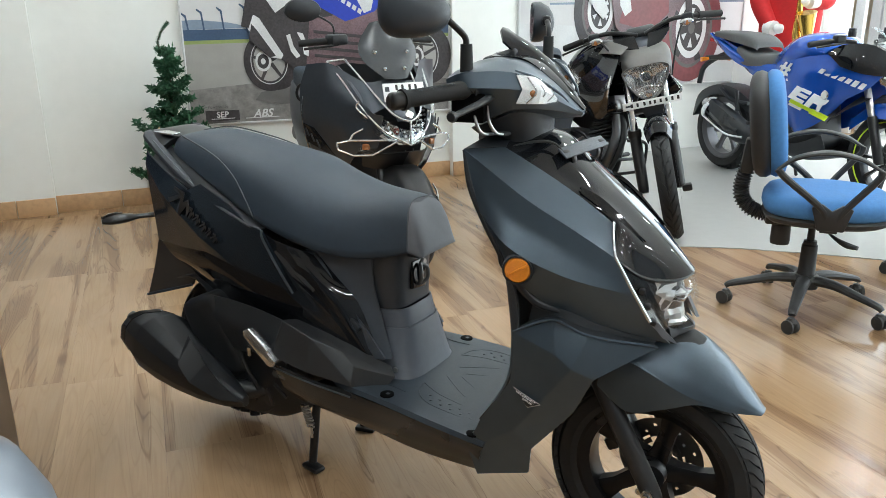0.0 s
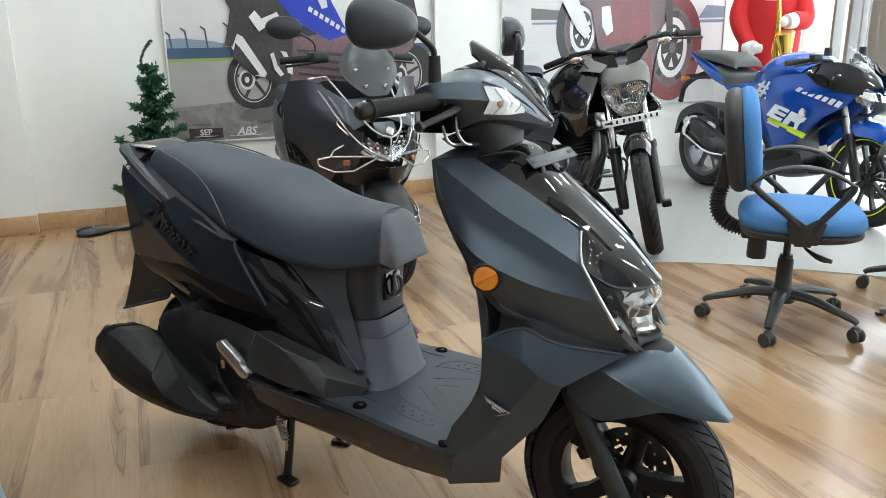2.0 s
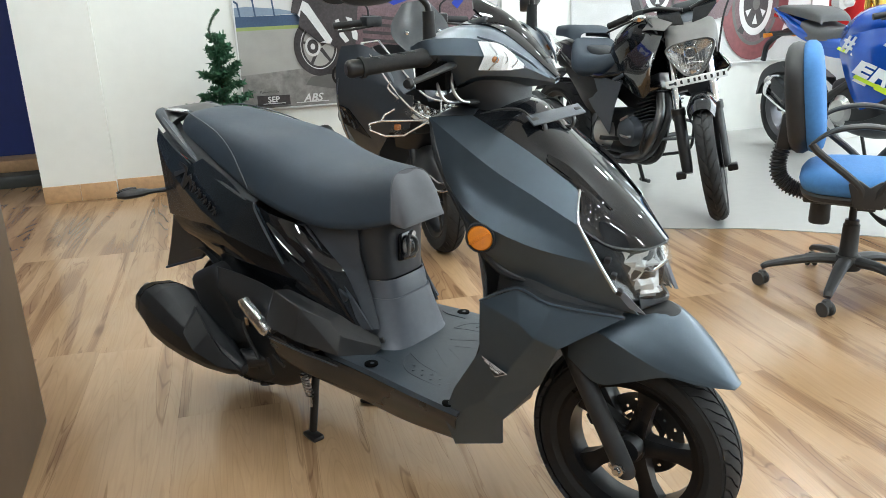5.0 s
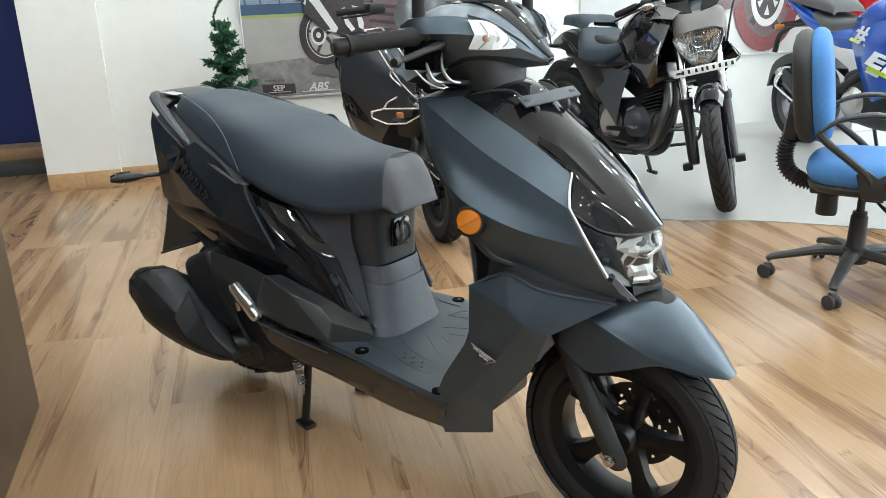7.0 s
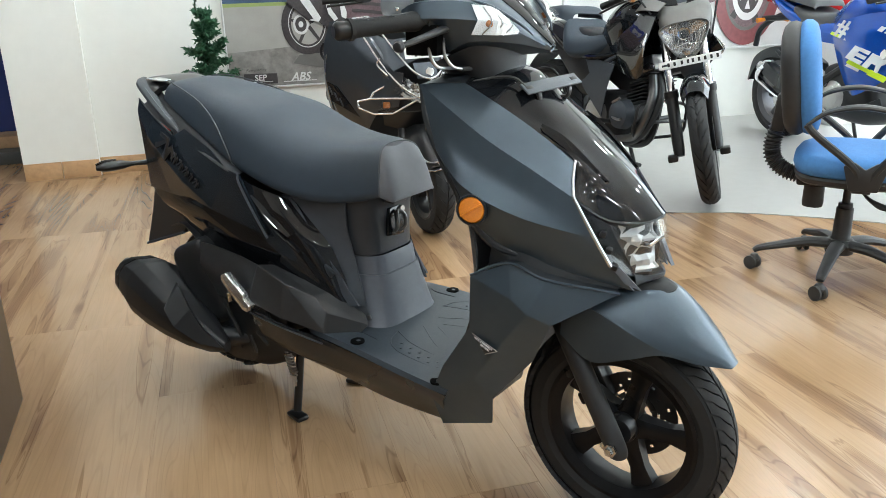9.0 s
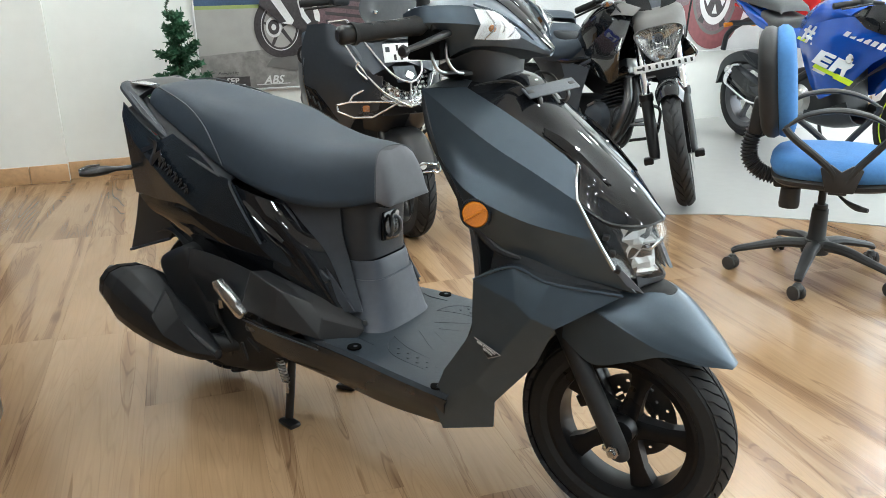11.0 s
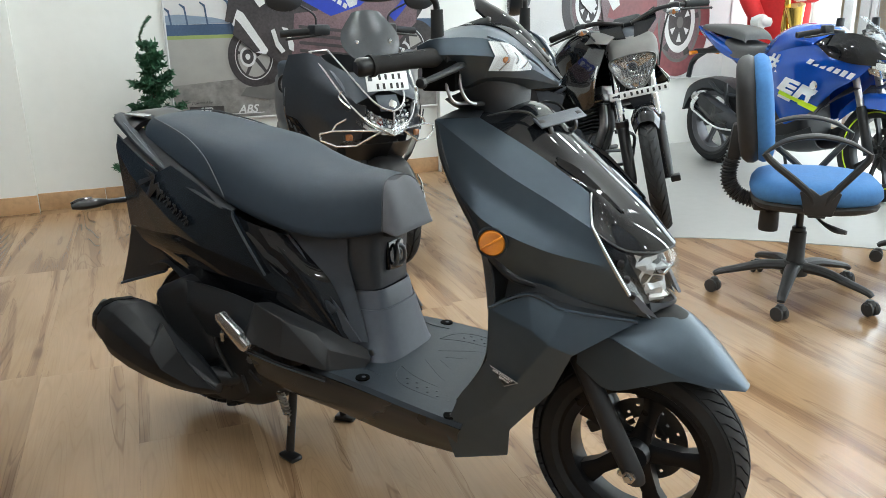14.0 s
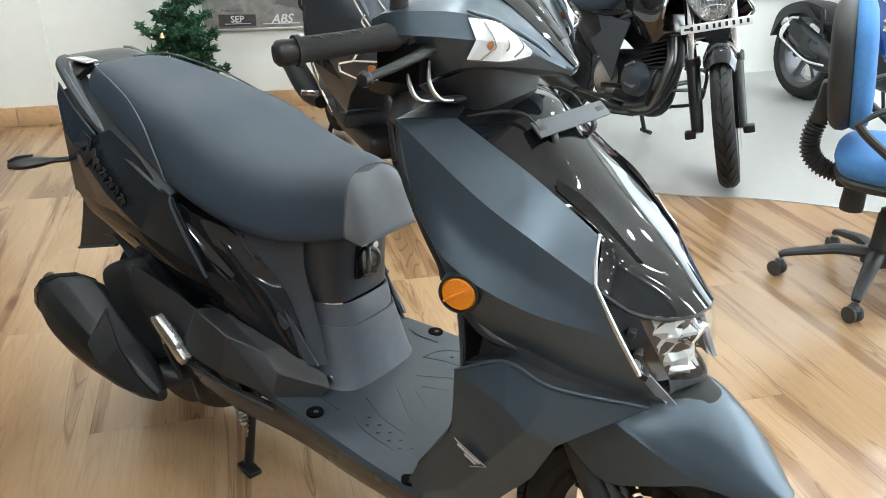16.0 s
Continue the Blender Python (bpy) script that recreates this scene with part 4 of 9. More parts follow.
for s in BOTH:
    for pth in ([(0.07, 0.03), (0.16, 0.09), (0.25, 0.10)], [(0.10, 0.01), (0.19, 0.055), (0.27, 0.06)], [(0.04, 0.09), (0.055, 0.135), (0.10, 0.165), (0.20, 0.17)], [(0.04, 0.09), (0.10, 0.115), (0.19, 0.128), (0.22, 0.15), (0.20, 0.17)], [(0.03, 0.155), (-0.02, 0.150), (-0.05, 0.160)]):
        tube([(x, y * s, floor_z(x) - 0.0005) for x, y in pth], 0.0016, 5 * len(pth), 6, ribs, flat=1.0)
part("ribs", ribs, M_FLOORPL, board)
for s in BOTH:
    for i in range(5):
        for j in range(2):
            x, y = 0.085 + 0.028 * i + 0.012 * j, (0.132 + 0.018 * j + 0.003 * i) * s
            part("grip_dot", lathe([(0.0, 0.0022), (0.003, 0.0016), (0.0045, -0.001)], 8, "z", (x, y, floor_z(x))), M_FLOORPL, board)

for s in BOTH:
    # side skirt under the footboard, and the rising cover towards the rear peg
    part("side_skirt", skin([
        [(-0.300, 0.252, 0.372), (-0.200, 0.238, 0.347), (-0.095, 0.205, 0.322), (0.060, 0.217, 0.316), (0.272, 0.219, 0.294)],
        [(-0.295, 0.246, 0.355), (-0.200, 0.234, 0.334), (-0.095, 0.206, 0.306), (0.060, 0.214, 0.300), (0.262, 0.214, 0.278)],
        [(-0.300, 0.215, 0.290), (-0.200, 0.205, 0.262), (-0.090, 0.190, 0.250), (0.060, 0.190, 0.245), (0.250, 0.195, 0.240)],
        [(-0.300, 0.165, 0.235), (-0.200, 0.160, 0.222), (-0.090, 0.152, 0.206), (0.060, 0.152, 0.188), (0.250, 0.168, 0.200)]], s, 26, 3), M_BELLY, scooter, "semi-gloss black side skirt")
    part("skirt_strip", tube([(-0.296, 0.250 * s, 0.360), (-0.200, 0.2375 * s, 0.340), (-0.095, 0.2085 * s, 0.313)], 0.0022, 12, 6), M_GREYPL, scooter)
    kin = 1.0 if s < 0 else 0.78
    part("rear_cover", facets([
        (-0.331, 0.212, 0.468), (-0.272, 0.231, 0.482), (-0.195, 0.228 * kin, 0.454), (-0.093, 0.206 * kin, 0.346), (-0.200, 0.240, 0.366), (-0.296, 0.252, 0.392),
        (-0.134, 0.185 * kin, 0.419), (-0.094, 0.190 * kin, 0.388), (-0.030, 0.142 * kin, 0.362), (-0.262, 0.190, 0.474), (-0.120, 0.150 * kin, 0.420), (-0.030, 0.126 * kin, 0.376), (-0.088, 0.196 * kin, 0.335), (-0.024, 0.150 * kin, 0.338)],
        [(0, 1, 5), (1, 2, 4, 5), (2, 3, 4), (1, 9, 6, 2), (2, 6, 7, 3), (9, 10, 6), (6, 10, 11, 8), (6, 8, 7), (7, 8, 13, 12), (7, 12, 3)], s, 0.004, 0.003), M_SHIELD, scooter, "charcoal plastic footboard rear cover", angle=14)
    part("peg_plate", skin([
        [(-0.605, 0.170, 0.470), (-0.480, 0.195, 0.484), (-0.355, 0.216, 0.486), (-0.273, 0.229, 0.481)],
        [(-0.590, 0.182, 0.420), (-0.480, 0.208, 0.425), (-0.365, 0.230, 0.430), (-0.284, 0.240, 0.435)],
        [(-0.540, 0.175, 0.340), (-0.460, 0.195, 0.345), (-0.370, 0.220, 0.370), (-0.297, 0.250, 0.390)]], s, 16, 3), M_PLASTIC, scooter)
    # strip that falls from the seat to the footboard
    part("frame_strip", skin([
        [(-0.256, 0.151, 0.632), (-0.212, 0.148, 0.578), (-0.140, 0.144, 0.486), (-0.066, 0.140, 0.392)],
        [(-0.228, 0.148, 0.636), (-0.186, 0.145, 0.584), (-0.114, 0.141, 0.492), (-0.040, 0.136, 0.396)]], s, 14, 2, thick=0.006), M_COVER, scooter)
    for cx, cz in ((-0.194, 0.572), (-0.118, 0.474)):
        part("strip_joint", box(0.034, 0.010, 0.018, 0.003, (cx, 0.147 * s, cz), (0, 38, 0)), M_GREYPL, scooter)
    # side panel: an upper face, a darker lower face behind the crease and a triangle at the front
    sp = part("side_panel", facets([
        (-0.836, 0.120, 0.826), (-0.730, 0.150, 0.788), (-0.636, 0.166, 0.750), (-0.590, 0.163, 0.771), (-0.500, 0.172, 0.724), (-0.410, 0.184, 0.692),
        (-0.350, 0.198, 0.686), (-0.258, 0.203, 0.548), (-0.470, 0.198, 0.588), (-0.570, 0.184, 0.597), (-0.665, 0.170, 0.590), (-0.792, 0.150, 0.590),
        (-0.735, 0.178, 0.742), (-0.655, 0.192, 0.692), (-0.575, 0.202, 0.645), (-0.836, 0.130, 0.796)],
        [(15, 0, 1, 12), (12, 1, 2, 13), (13, 2, 3, 4), (13, 4, 14), (14, 4, 5, 8), (8, 5, 6, 7), (15, 12, 10, 11), (12, 13, 9, 10), (13, 14, 8, 9)], s, 0.004, 0.004), M_SIDEPAINT, scooter, angle=20)
    part("shoulder_lip", tube([(-0.832, 0.122 * s, 0.827), (-0.730, 0.151 * s, 0.789), (-0.638, 0.166 * s, 0.752)], 0.0022, 12, 6), M_GREYPL, scooter)
    part("panel_rim", tube([(-0.351, 0.197 * s, 0.689), (-0.347, 0.202 * s, 0.672), (-0.304, 0.206 * s, 0.611), (-0.257, 0.206 * s, 0.547)], 0.0030, 12, 6), M_GREYPL, scooter)
    part("gloss_insert", skin([
        [(-0.218, 0.138, 0.625), (-0.176, 0.134, 0.580), (-0.122, 0.131, 0.529), (-0.085, 0.129, 0.455), (-0.060, 0.127, 0.388)],
        [(-0.275, 0.173, 0.650), (-0.225, 0.171, 0.600), (-0.175, 0.166, 0.540), (-0.120, 0.154, 0.455), (-0.075, 0.142, 0.388)],
        [(-0.325, 0.184, 0.664), (-0.270, 0.181, 0.605), (-0.225, 0.174, 0.540), (-0.145, 0.158, 0.452), (-0.085, 0.146, 0.384)],
        [(-0.355, 0.182, 0.672), (-0.318, 0.196, 0.617), (-0.285, 0.200, 0.547), (-0.170, 0.166, 0.445), (-0.090, 0.148, 0.380)]], s, 24, 6, smooth=True), M_GLOSS, scooter, "gloss black insert", angle=60)
    # raised shards in the insert
    for k, (a, b, c) in enumerate((((-0.318, 0.196, 0.640), (-0.215, 0.180, 0.548), (-0.300, 0.190, 0.618)), ((-0.300, 0.192, 0.618), (-0.190, 0.172, 0.512), (-0.276, 0.187, 0.584)), ((-0.285, 0.186, 0.652), (-0.222, 0.172, 0.590), (-0.268, 0.184, 0.630)))):
        part("insert_shard", facets([a, b, c, tuple((u + v) / 2 + o for u, v, o in zip(a, b, (0, 0.007, -0.008)))], [(0, 1, 3), (0, 3, 2), (3, 1, 2)], s, 0.003, 0.0), M_GLOSS, scooter)
    part("gloss_lower_panel", skin([
        [(-0.786, 0.146, 0.586), (-0.684, 0.162, 0.590), (-0.570, 0.170, 0.594), (-0.453, 0.178, 0.574), (-0.284, 0.182, 0.542), (-0.15, 0.162, 0.425)],
        [(-0.740, 0.150, 0.552), (-0.650, 0.164, 0.548), (-0.560, 0.174, 0.552), (-0.440, 0.182, 0.530), (-0.290, 0.182, 0.490), (-0.17, 0.165, 0.420)],
        [(-0.680, 0.135, 0.510), (-0.600, 0.150, 0.500), (-0.530, 0.158, 0.490), (-0.430, 0.166, 0.470), (-0.310, 0.172, 0.450), (-0.19, 0.165, 0.415)],
        [(-0.640, 0.115, 0.455), (-0.570, 0.130, 0.440), (-0.500, 0.140, 0.430), (-0.420, 0.150, 0.420), (-0.320, 0.160, 0.410), (-0.21, 0.160, 0.405)]], s, 30, 6, smooth=True), M_GLOSS, scooter, "gloss black lower side panel", angle=60)
    # dark gap between seat and side panel
    part("seat_gap_trim", skin([
        [(-0.790, 0.080, 0.848), (-0.650, 0.125, 0.795), (-0.520, 0.148, 0.750), (-0.430, 0.158, 0.712), (-0.365, 0.160, 0.690)],
        [(-0.830, 0.122, 0.806), (-0.660, 0.156, 0.762), (-0.530, 0.174, 0.724), (-0.440, 0.185, 0.700), (-0.372, 0.190, 0.682)]], s, 18, 2), M_PLASTIC, scooter)
    # grab rail and its wing
    part("grab_rail", tube([(-0.868, 0.074 * s, 0.873), (-0.858, 0.090 * s, 0.866), (-0.815, 0.106 * s, 0.848), (-0.740, 0.128 * s, 0.812), (-0.665, 0.146 * s, 0.778), (-0.622, 0.154 * s, 0.757)], [0.012, 0.016, 0.017, 0.014, 0.010, 0.005], 30, 8, flat=0.62), M_GREYPL, scooter, "charcoal grab rail beside the seat", angle=30)
    part("rail_edge", tube([(-0.815, 0.112 * s, 0.858), (-0.740, 0.132 * s, 0.822), (-0.630, 0.153 * s, 0.764)], 0.0020, 12, 6), M_TUNNEL, scooter)
    # product lettering, drawn as plain raised shapes
    for k in range(6):
        w, h = ((0.086, 0.030), (0.030, 0.015), (0.028, 0.014), (0.026, 0.013), (0.016, 0.013), (0.026, 0.012))[k]
        u = (0.0, 0.30, 0.48, 0.66, 0.81, 0.97)[k]
        c = Vector((-0.640 + 0.135 * u, (0.1885 + 0.0155 * u) * s, 0.722 - 0.078 * u))
        mm = frame_at(c, (0.86, 0.10 * s, -0.46), (0.0, s, 0.34))
        part("side_emblem", prism([(-w / 2, -h * 0.5), (-w * 0.36, -h * 0.8), (-w * 0.06, h * 0.35), (w * 0.02, -h * 0.9), (w * 0.22, -h), (w * 0.28, h * 0.1), (w / 2, -h * 0.6), (w * 0.46, h * 0.15), (w * 0.22, h * 0.75), (w * 0.10, h * 0.2), (-w * 0.02, h), (-w * 0.5, h * 0.75), (-w * 0.46, h * 0.40), (-w * 0.18, h * 0.45)], 0.005, 0.0008, mm), M_BADGE, sp, "dark chrome raised emblem")

# tail: rear bridge, tail light, mudguard, indicators
tail = part("tail_bridge", whole([[(-0.90, 0, 0.872), (-0.84, 0, 0.880), (-0.77, 0, 0.868)], [(-0.895, 0.055, 0.872), (-0.84, 0.065, 0.878), (-0.77, 0.08, 0.862)], [(-0.882, 0.088, 0.868), (-0.84, 0.098, 0.866), (-0.78, 0.108, 0.846)]], 8, 4, thick=0.014), M_BLACKMETAL, scooter)
part("tail_emblem_plate", prism([(-0.03, -0.02), (0.035, -0.012), (0.03, 0.02), (-0.02, 0.018)], 0.004, 0.001, pose(-0.80, -0.075, 0.876, 0, 4, 0)), M_SILVER, tail)
part("tail_light", whole([[(-0.900, 0, 0.78), (-0.890, 0, 0.75), (-0.85, 0, 0.71)], [(-0.880, 0.07, 0.78), (-0.870, 0.07, 0.75), (-0.84, 0.07, 0.71)], [(-0.850, 0.108, 0.775), (-0.844, 0.114, 0.75), (-0.826, 0.118, 0.70)]], 8, 4), mat("red_lens", (0.35, 0.01, 0.01), 0.12, coat=0.6), scooter, "red tail light")
part("tail_lower", whole([[(-0.85, 0, 0.72), (-0.82, 0, 0.62), (-0.78, 0, 0.55)], [(-0.84, 0.08, 0.72), (-0.82, 0.09, 0.62), (-0.76, 0.09, 0.55)], [(-0.82, 0.124, 0.71), (-0.80, 0.14, 0.62), (-0.74, 0.13, 0.53)]], 8, 4), M_PLASTIC, scooter)
part("rear_mudguard", whole([[(-0.850, 0, 0.62), (-0.905, 0, 0.49), (-0.962, 0, 0.374)], [(-0.860, 0.084, 0.61), (-0.902, 0.084, 0.49), (-0.958, 0.080, 0.373)], [(-0.650, 0.122, 0.59), (-0.690, 0.116, 0.51), (-0.722, 0.110, 0.455)]], 14, 3, smooth=False, thick=0.006), M_PLASTIC, scooter, "black plastic rear mudguard")
part("mudguard_lip", bars([[(-0.958, -0.082, 0.374), (-0.722, -0.112, 0.456)]], 0.004), M_SEAT, scooter)
for s in BOTH:
    ind = part("rear_indicator", tube([(-0.845, 0.115 * s, 0.646), (-0.868, 0.150 * s, 0.646), (-0.884, 0.175 * s, 0.645), (-0.905, 0.210 * s, 0.643), (-0.918, 0.232 * s, 0.641)], [0.012, 0.011, 0.020, 0.021, 0.010], 22, 14, flat=0.62), M_BLACKMETAL, scooter, "black stalk rear indicator")
    part("indicator_lens", tube([(-0.900, 0.178 * s, 0.655), (-0.915, 0.205 * s, 0.653), (-0.924, 0.228 * s, 0.649)], [0.010, 0.013, 0.006], 10, 10, flat=0.6), M_SMOKE, ind)

# exhaust: flattened silencer, heat shield, end cap
def silencer_rows(stations, k=12):
    """Flattened rings along the silencer; the last number sets the outer side back."""
    rows = []
    for x, y, z, w, h, lag in stations:
        ring = []
        for j in range(k):
            q = (j + 0.5) * math.tau / k
            dy = w * math.copysign(abs(math.cos(q)) ** 0.75, math.cos(q))
            dz = h * math.copysign(abs(math.sin(q)) ** 0.85, math.sin(q))
            ring.append(Vector((x + lag * (dy + 0.35 * dz), y + dy, z + dz)))
        rows.append(ring)
    return rows


CAN = [(-0.790, -0.215, 0.336, 0.054, 0.064, 0.85), (-0.745, -0.216, 0.314, 0.062, 0.086, 0.75), (-0.690, -0.217, 0.290, 0.064, 0.082, 0.5), (-0.630, -0.218, 0.266, 0.062, 0.068, 0.3), (-0.550, -0.222, 0.246, 0.054, 0.052, 0.1), (-0.470, -0.234, 0.236, 0.034, 0.034, 0.0), (-0.405, -0.246, 0.236, 0.012, 0.014, 0.0)]
sil = mesh_grid(silencer_rows(CAN), close=True, caps=True)
bmesh.ops.bevel(sil, geom=sil.edges[:], offset=0.003, segments=2, affect="EDGES", profile=0.5)
bmesh.ops.recalc_face_normals(sil, faces=sil.faces[:])
ex = part("silencer", sil, M_ENGINE, scooter, "matte black exhaust silencer", angle=30)
cap = mesh_grid(silencer_rows([(-0.832, -0.219, 0.358, 0.022, 0.022, 0.9), (-0.824, -0.219, 0.354, 0.034, 0.038, 0.9), (-0.804, -0.217, 0.343, 0.052, 0.062, 0.9), (-0.788, -0.215, 0.335, 0.0565, 0.0672, 0.85)]), close=True, caps=True)
bmesh.ops.recalc_face_normals(cap, faces=cap.faces[:])
part("end_cap", cap, M_GLOSS, ex, "gloss black end cap", angle=24)
part("tail_pipe", tube([(-0.858, -0.222, 0.372), (-0.82, -0.220, 0.358)], 0.016, 2, 18), M_BLACKINK, ex)
shield = facets([(-0.650, 0.206, 0.352), (-0.620, 0.222, 0.356), (-0.530, 0.258, 0.316), (-0.470, 0.266, 0.276), (-0.402, 0.262, 0.240), (-0.470, 0.284, 0.242), (-0.560, 0.292, 0.270), (-0.605, 0.286, 0.310)],
    [(0, 1, 7), (1, 2, 6, 7), (2, 3, 5, 6), (3, 4, 5)], -1, 0.004, 0.003)
part("heat_shield", shield, M_ENGINE, ex, "matte black heat shield", angle=60)
part("exhaust_pipe", tube([(-0.49, -0.19, 0.222), (-0.44, -0.165, 0.225), (-0.36, -0.10, 0.23), (-0.22, -0.05, 0.24)], [0.030, 0.022, 0.016, 0.016], 20, 14), M_ENGINE, ex)

# engine, fan cover, rear hugger
eng = lathe([(0.0, -0.172), (0.066, -0.172), (0.098, -0.167), (0.138, -0.152), (0.156, -0.122), (0.159, -0.06), (0.130, 0.10), (0.0, 0.11)], 48, "y", (-0.492, 0, 0.280))
part("engine", eng, M_ENGINE, scooter)
part("crankcase", box(0.34, 0.20, 0.15, 0.035, (-0.42, -0.03, 0.36), (0, 12, 0), 3), M_ENGINE, scooter)
part("drive_case", box(0.42, 0.07, 0.16, 0.035, (-0.52, 0.14, 0.255), (0, -3, 0), 3), M_ENGINE, scooter)
part("belly_cover", whole([
    [(-0.67, 0, 0.200), (-0.53, 0, 0.128), (-0.41, 0, 0.122), (-0.29, 0, 0.190)],
    [(-0.67, 0.10, 0.205), (-0.53, 0.11, 0.132), (-0.41, 0.11, 0.126), (-0.29, 0.10, 0.195)],
    [(-0.67, 0.150, 0.270), (-0.53, 0.165, 0.215), (-0.41, 0.165, 0.205), (-0.29, 0.140, 0.265)],
    [(-0.65, 0.150, 0.340), (-0.53, 0.168, 0.330), (-0.41, 0.165, 0.320), (-0.29, 0.130, 0.330)]], 18, 4), M_ENGINE, scooter)
fan = bmesh.new()
for i in range(10):
    q = i * math.tau / 10
    box(0.05, 0.006, 0.010, 0.002, (-0.415 + 0.075 * math.cos(q), -0.172, 0.290 + 0.075 * math.sin(q)), (0, -math.degrees(q), 0), bm=fan)
part("fan_grille", fan, M_PLASTIC, scooter)
part("rear_splash_guard", skin([[(-0.56, 0.16, 0.40), (-0.62, 0.15, 0.47), (-0.70, 0.13, 0.49), (-0.80, 0.10, 0.46)], [(-0.55, 0.09, 0.41), (-0.62, 0.085, 0.485), (-0.70, 0.08, 0.50), (-0.82, 0.07, 0.46)]], -1, 12, 3), M_PLASTIC, scooter)
part("swing_case", box(0.16, 0.12, 0.24, 0.03, (-0.58, -0.13, 0.35), (0, -24, 0), 3), M_ENGINE, scooter)
part("filler_bolt", lathe([(0.0, -0.01), (0.011, -0.01), (0.013, 0), (0.0, 0)], 6, "y", (-0.355, -0.176, 0.300)), M_STEEL, scooter)
part("filler_bolt", lathe([(0.0, -0.008), (0.007, -0.008), (0.008, 0), (0.0, 0)], 6, "y", (-0.326, -0.172, 0.282)), M_STEEL, scooter)
part("wiring_loom", bars([[(-0.36, -0.13, 0.42), (-0.31, -0.185, 0.33), (-0.30, -0.16, 0.25)], [(-0.45, -0.12, 0.44), (-0.47, -0.185, 0.34), (-0.42, -0.185, 0.24)]], 0.006), M_RUBBER, scooter)

# passenger peg, folded up
peg = part("passenger_peg", prism([(-0.060, -0.004), (-0.050, -0.017), (0.046, -0.017), (0.060, -0.008), (0.058, 0.014), (0.030, 0.012), (0.026, 0.019), (-0.050, 0.015)], 0.020, 0.004, frame_at((-0.325, -0.2585, 0.413), (0.78, -0.03, -0.62), (-0.05, -1, 0))), M_SILVER, scooter, "folded aluminium passenger footpeg")
part("peg_bracket", box(0.05, 0.06, 0.03, 0.006, (-0.345, -0.225, 0.40), (0, 38, 0)), M_ENGINE, scooter)
part("peg_spring", tube([(-0.40, -0.225, 0.36), (-0.395, -0.23, 0.385)], 0.006, 2, 8), M_STEEL, scooter)

# centre stand with spring
for s in BOTH:
    part("stand_leg", tube([(-0.305, 0.085 * s, 0.215), (-0.306, 0.100 * s, 0.12), (-0.309, 0.115 * s, 0.020)], 0.0115, 12, 12), M_BLACKMETAL, scooter)
    part("stand_foot", box(0.060, 0.035, 0.014, 0.005, (-0.304, 0.120 * s, 0.0075), (0, 0, 12 * s)), M_BLACKMETAL, scooter)
part("stand_crossbar", tube([(-0.306, -0.085, 0.200), (-0.306, 0.085, 0.200)], 0.010, 2, 12), M_BLACKMETAL, scooter)
coil = bmesh.new()
turns = [(-0.336 + 0.0095 * math.cos(i * 0.7) + 0.00030 * i, -0.116 + 0.0095 * math.sin(i * 0.7), 0.218 - 0.0009 * i) for i in range(100)]
tube(turns, 0.0026, 200, 6, coil)
part("stand_spring", coil, M_STEEL, scooter, "steel coil spring of the stand")
part("spring_hook", tube([(-0.306, -0.114, 0.130), (-0.305, -0.116, 0.095)], 0.004, 2, 8), M_STEEL, scooter)
part("belly_pan", box(0.5, 0.24, 0.05, 0.02, (0.02, 0, 0.215), (0, 1, 0), 3), M_PLASTIC, scooter)

# number-plate bracket on the hood
brk = frame_at((0.382, 0.006, 0.920), (0.15, 0.985, 0.03), (0.62, 0, 0.78))
br = part("plate_bracket", box(0.172, 0.028, 0.004, 0.0012, (0, 0, 0.004)), M_COVER, scooter, "dark grey steel number-plate bracket")
br.matrix_local = brk
for dx in (-0.070, 0.070):
    # Solid black blocks paint the dark of the openings.
    part("bracket_slot", box(0.020, 0.008, 0.0045, 0.001, (dx, 0.001, 0.0045)), M_BLACKINK, br)
part("bracket_flange", box(0.130, 0.003, 0.014, 0.001, (0, 0.0135, -0.002)), M_GREYPL, br)
for dx in (-0.046, 0.046):
    part("bracket_arm", tube([(dx, 0.002, 0.002), (dx * 1.05, -0.016, -0.004), (dx * 0.95, -0.022, -0.018), (dx * 0.6, -0.012, -0.024)], 0.007, 12, 8, flat=0.5), M_BLACKMETAL, br)

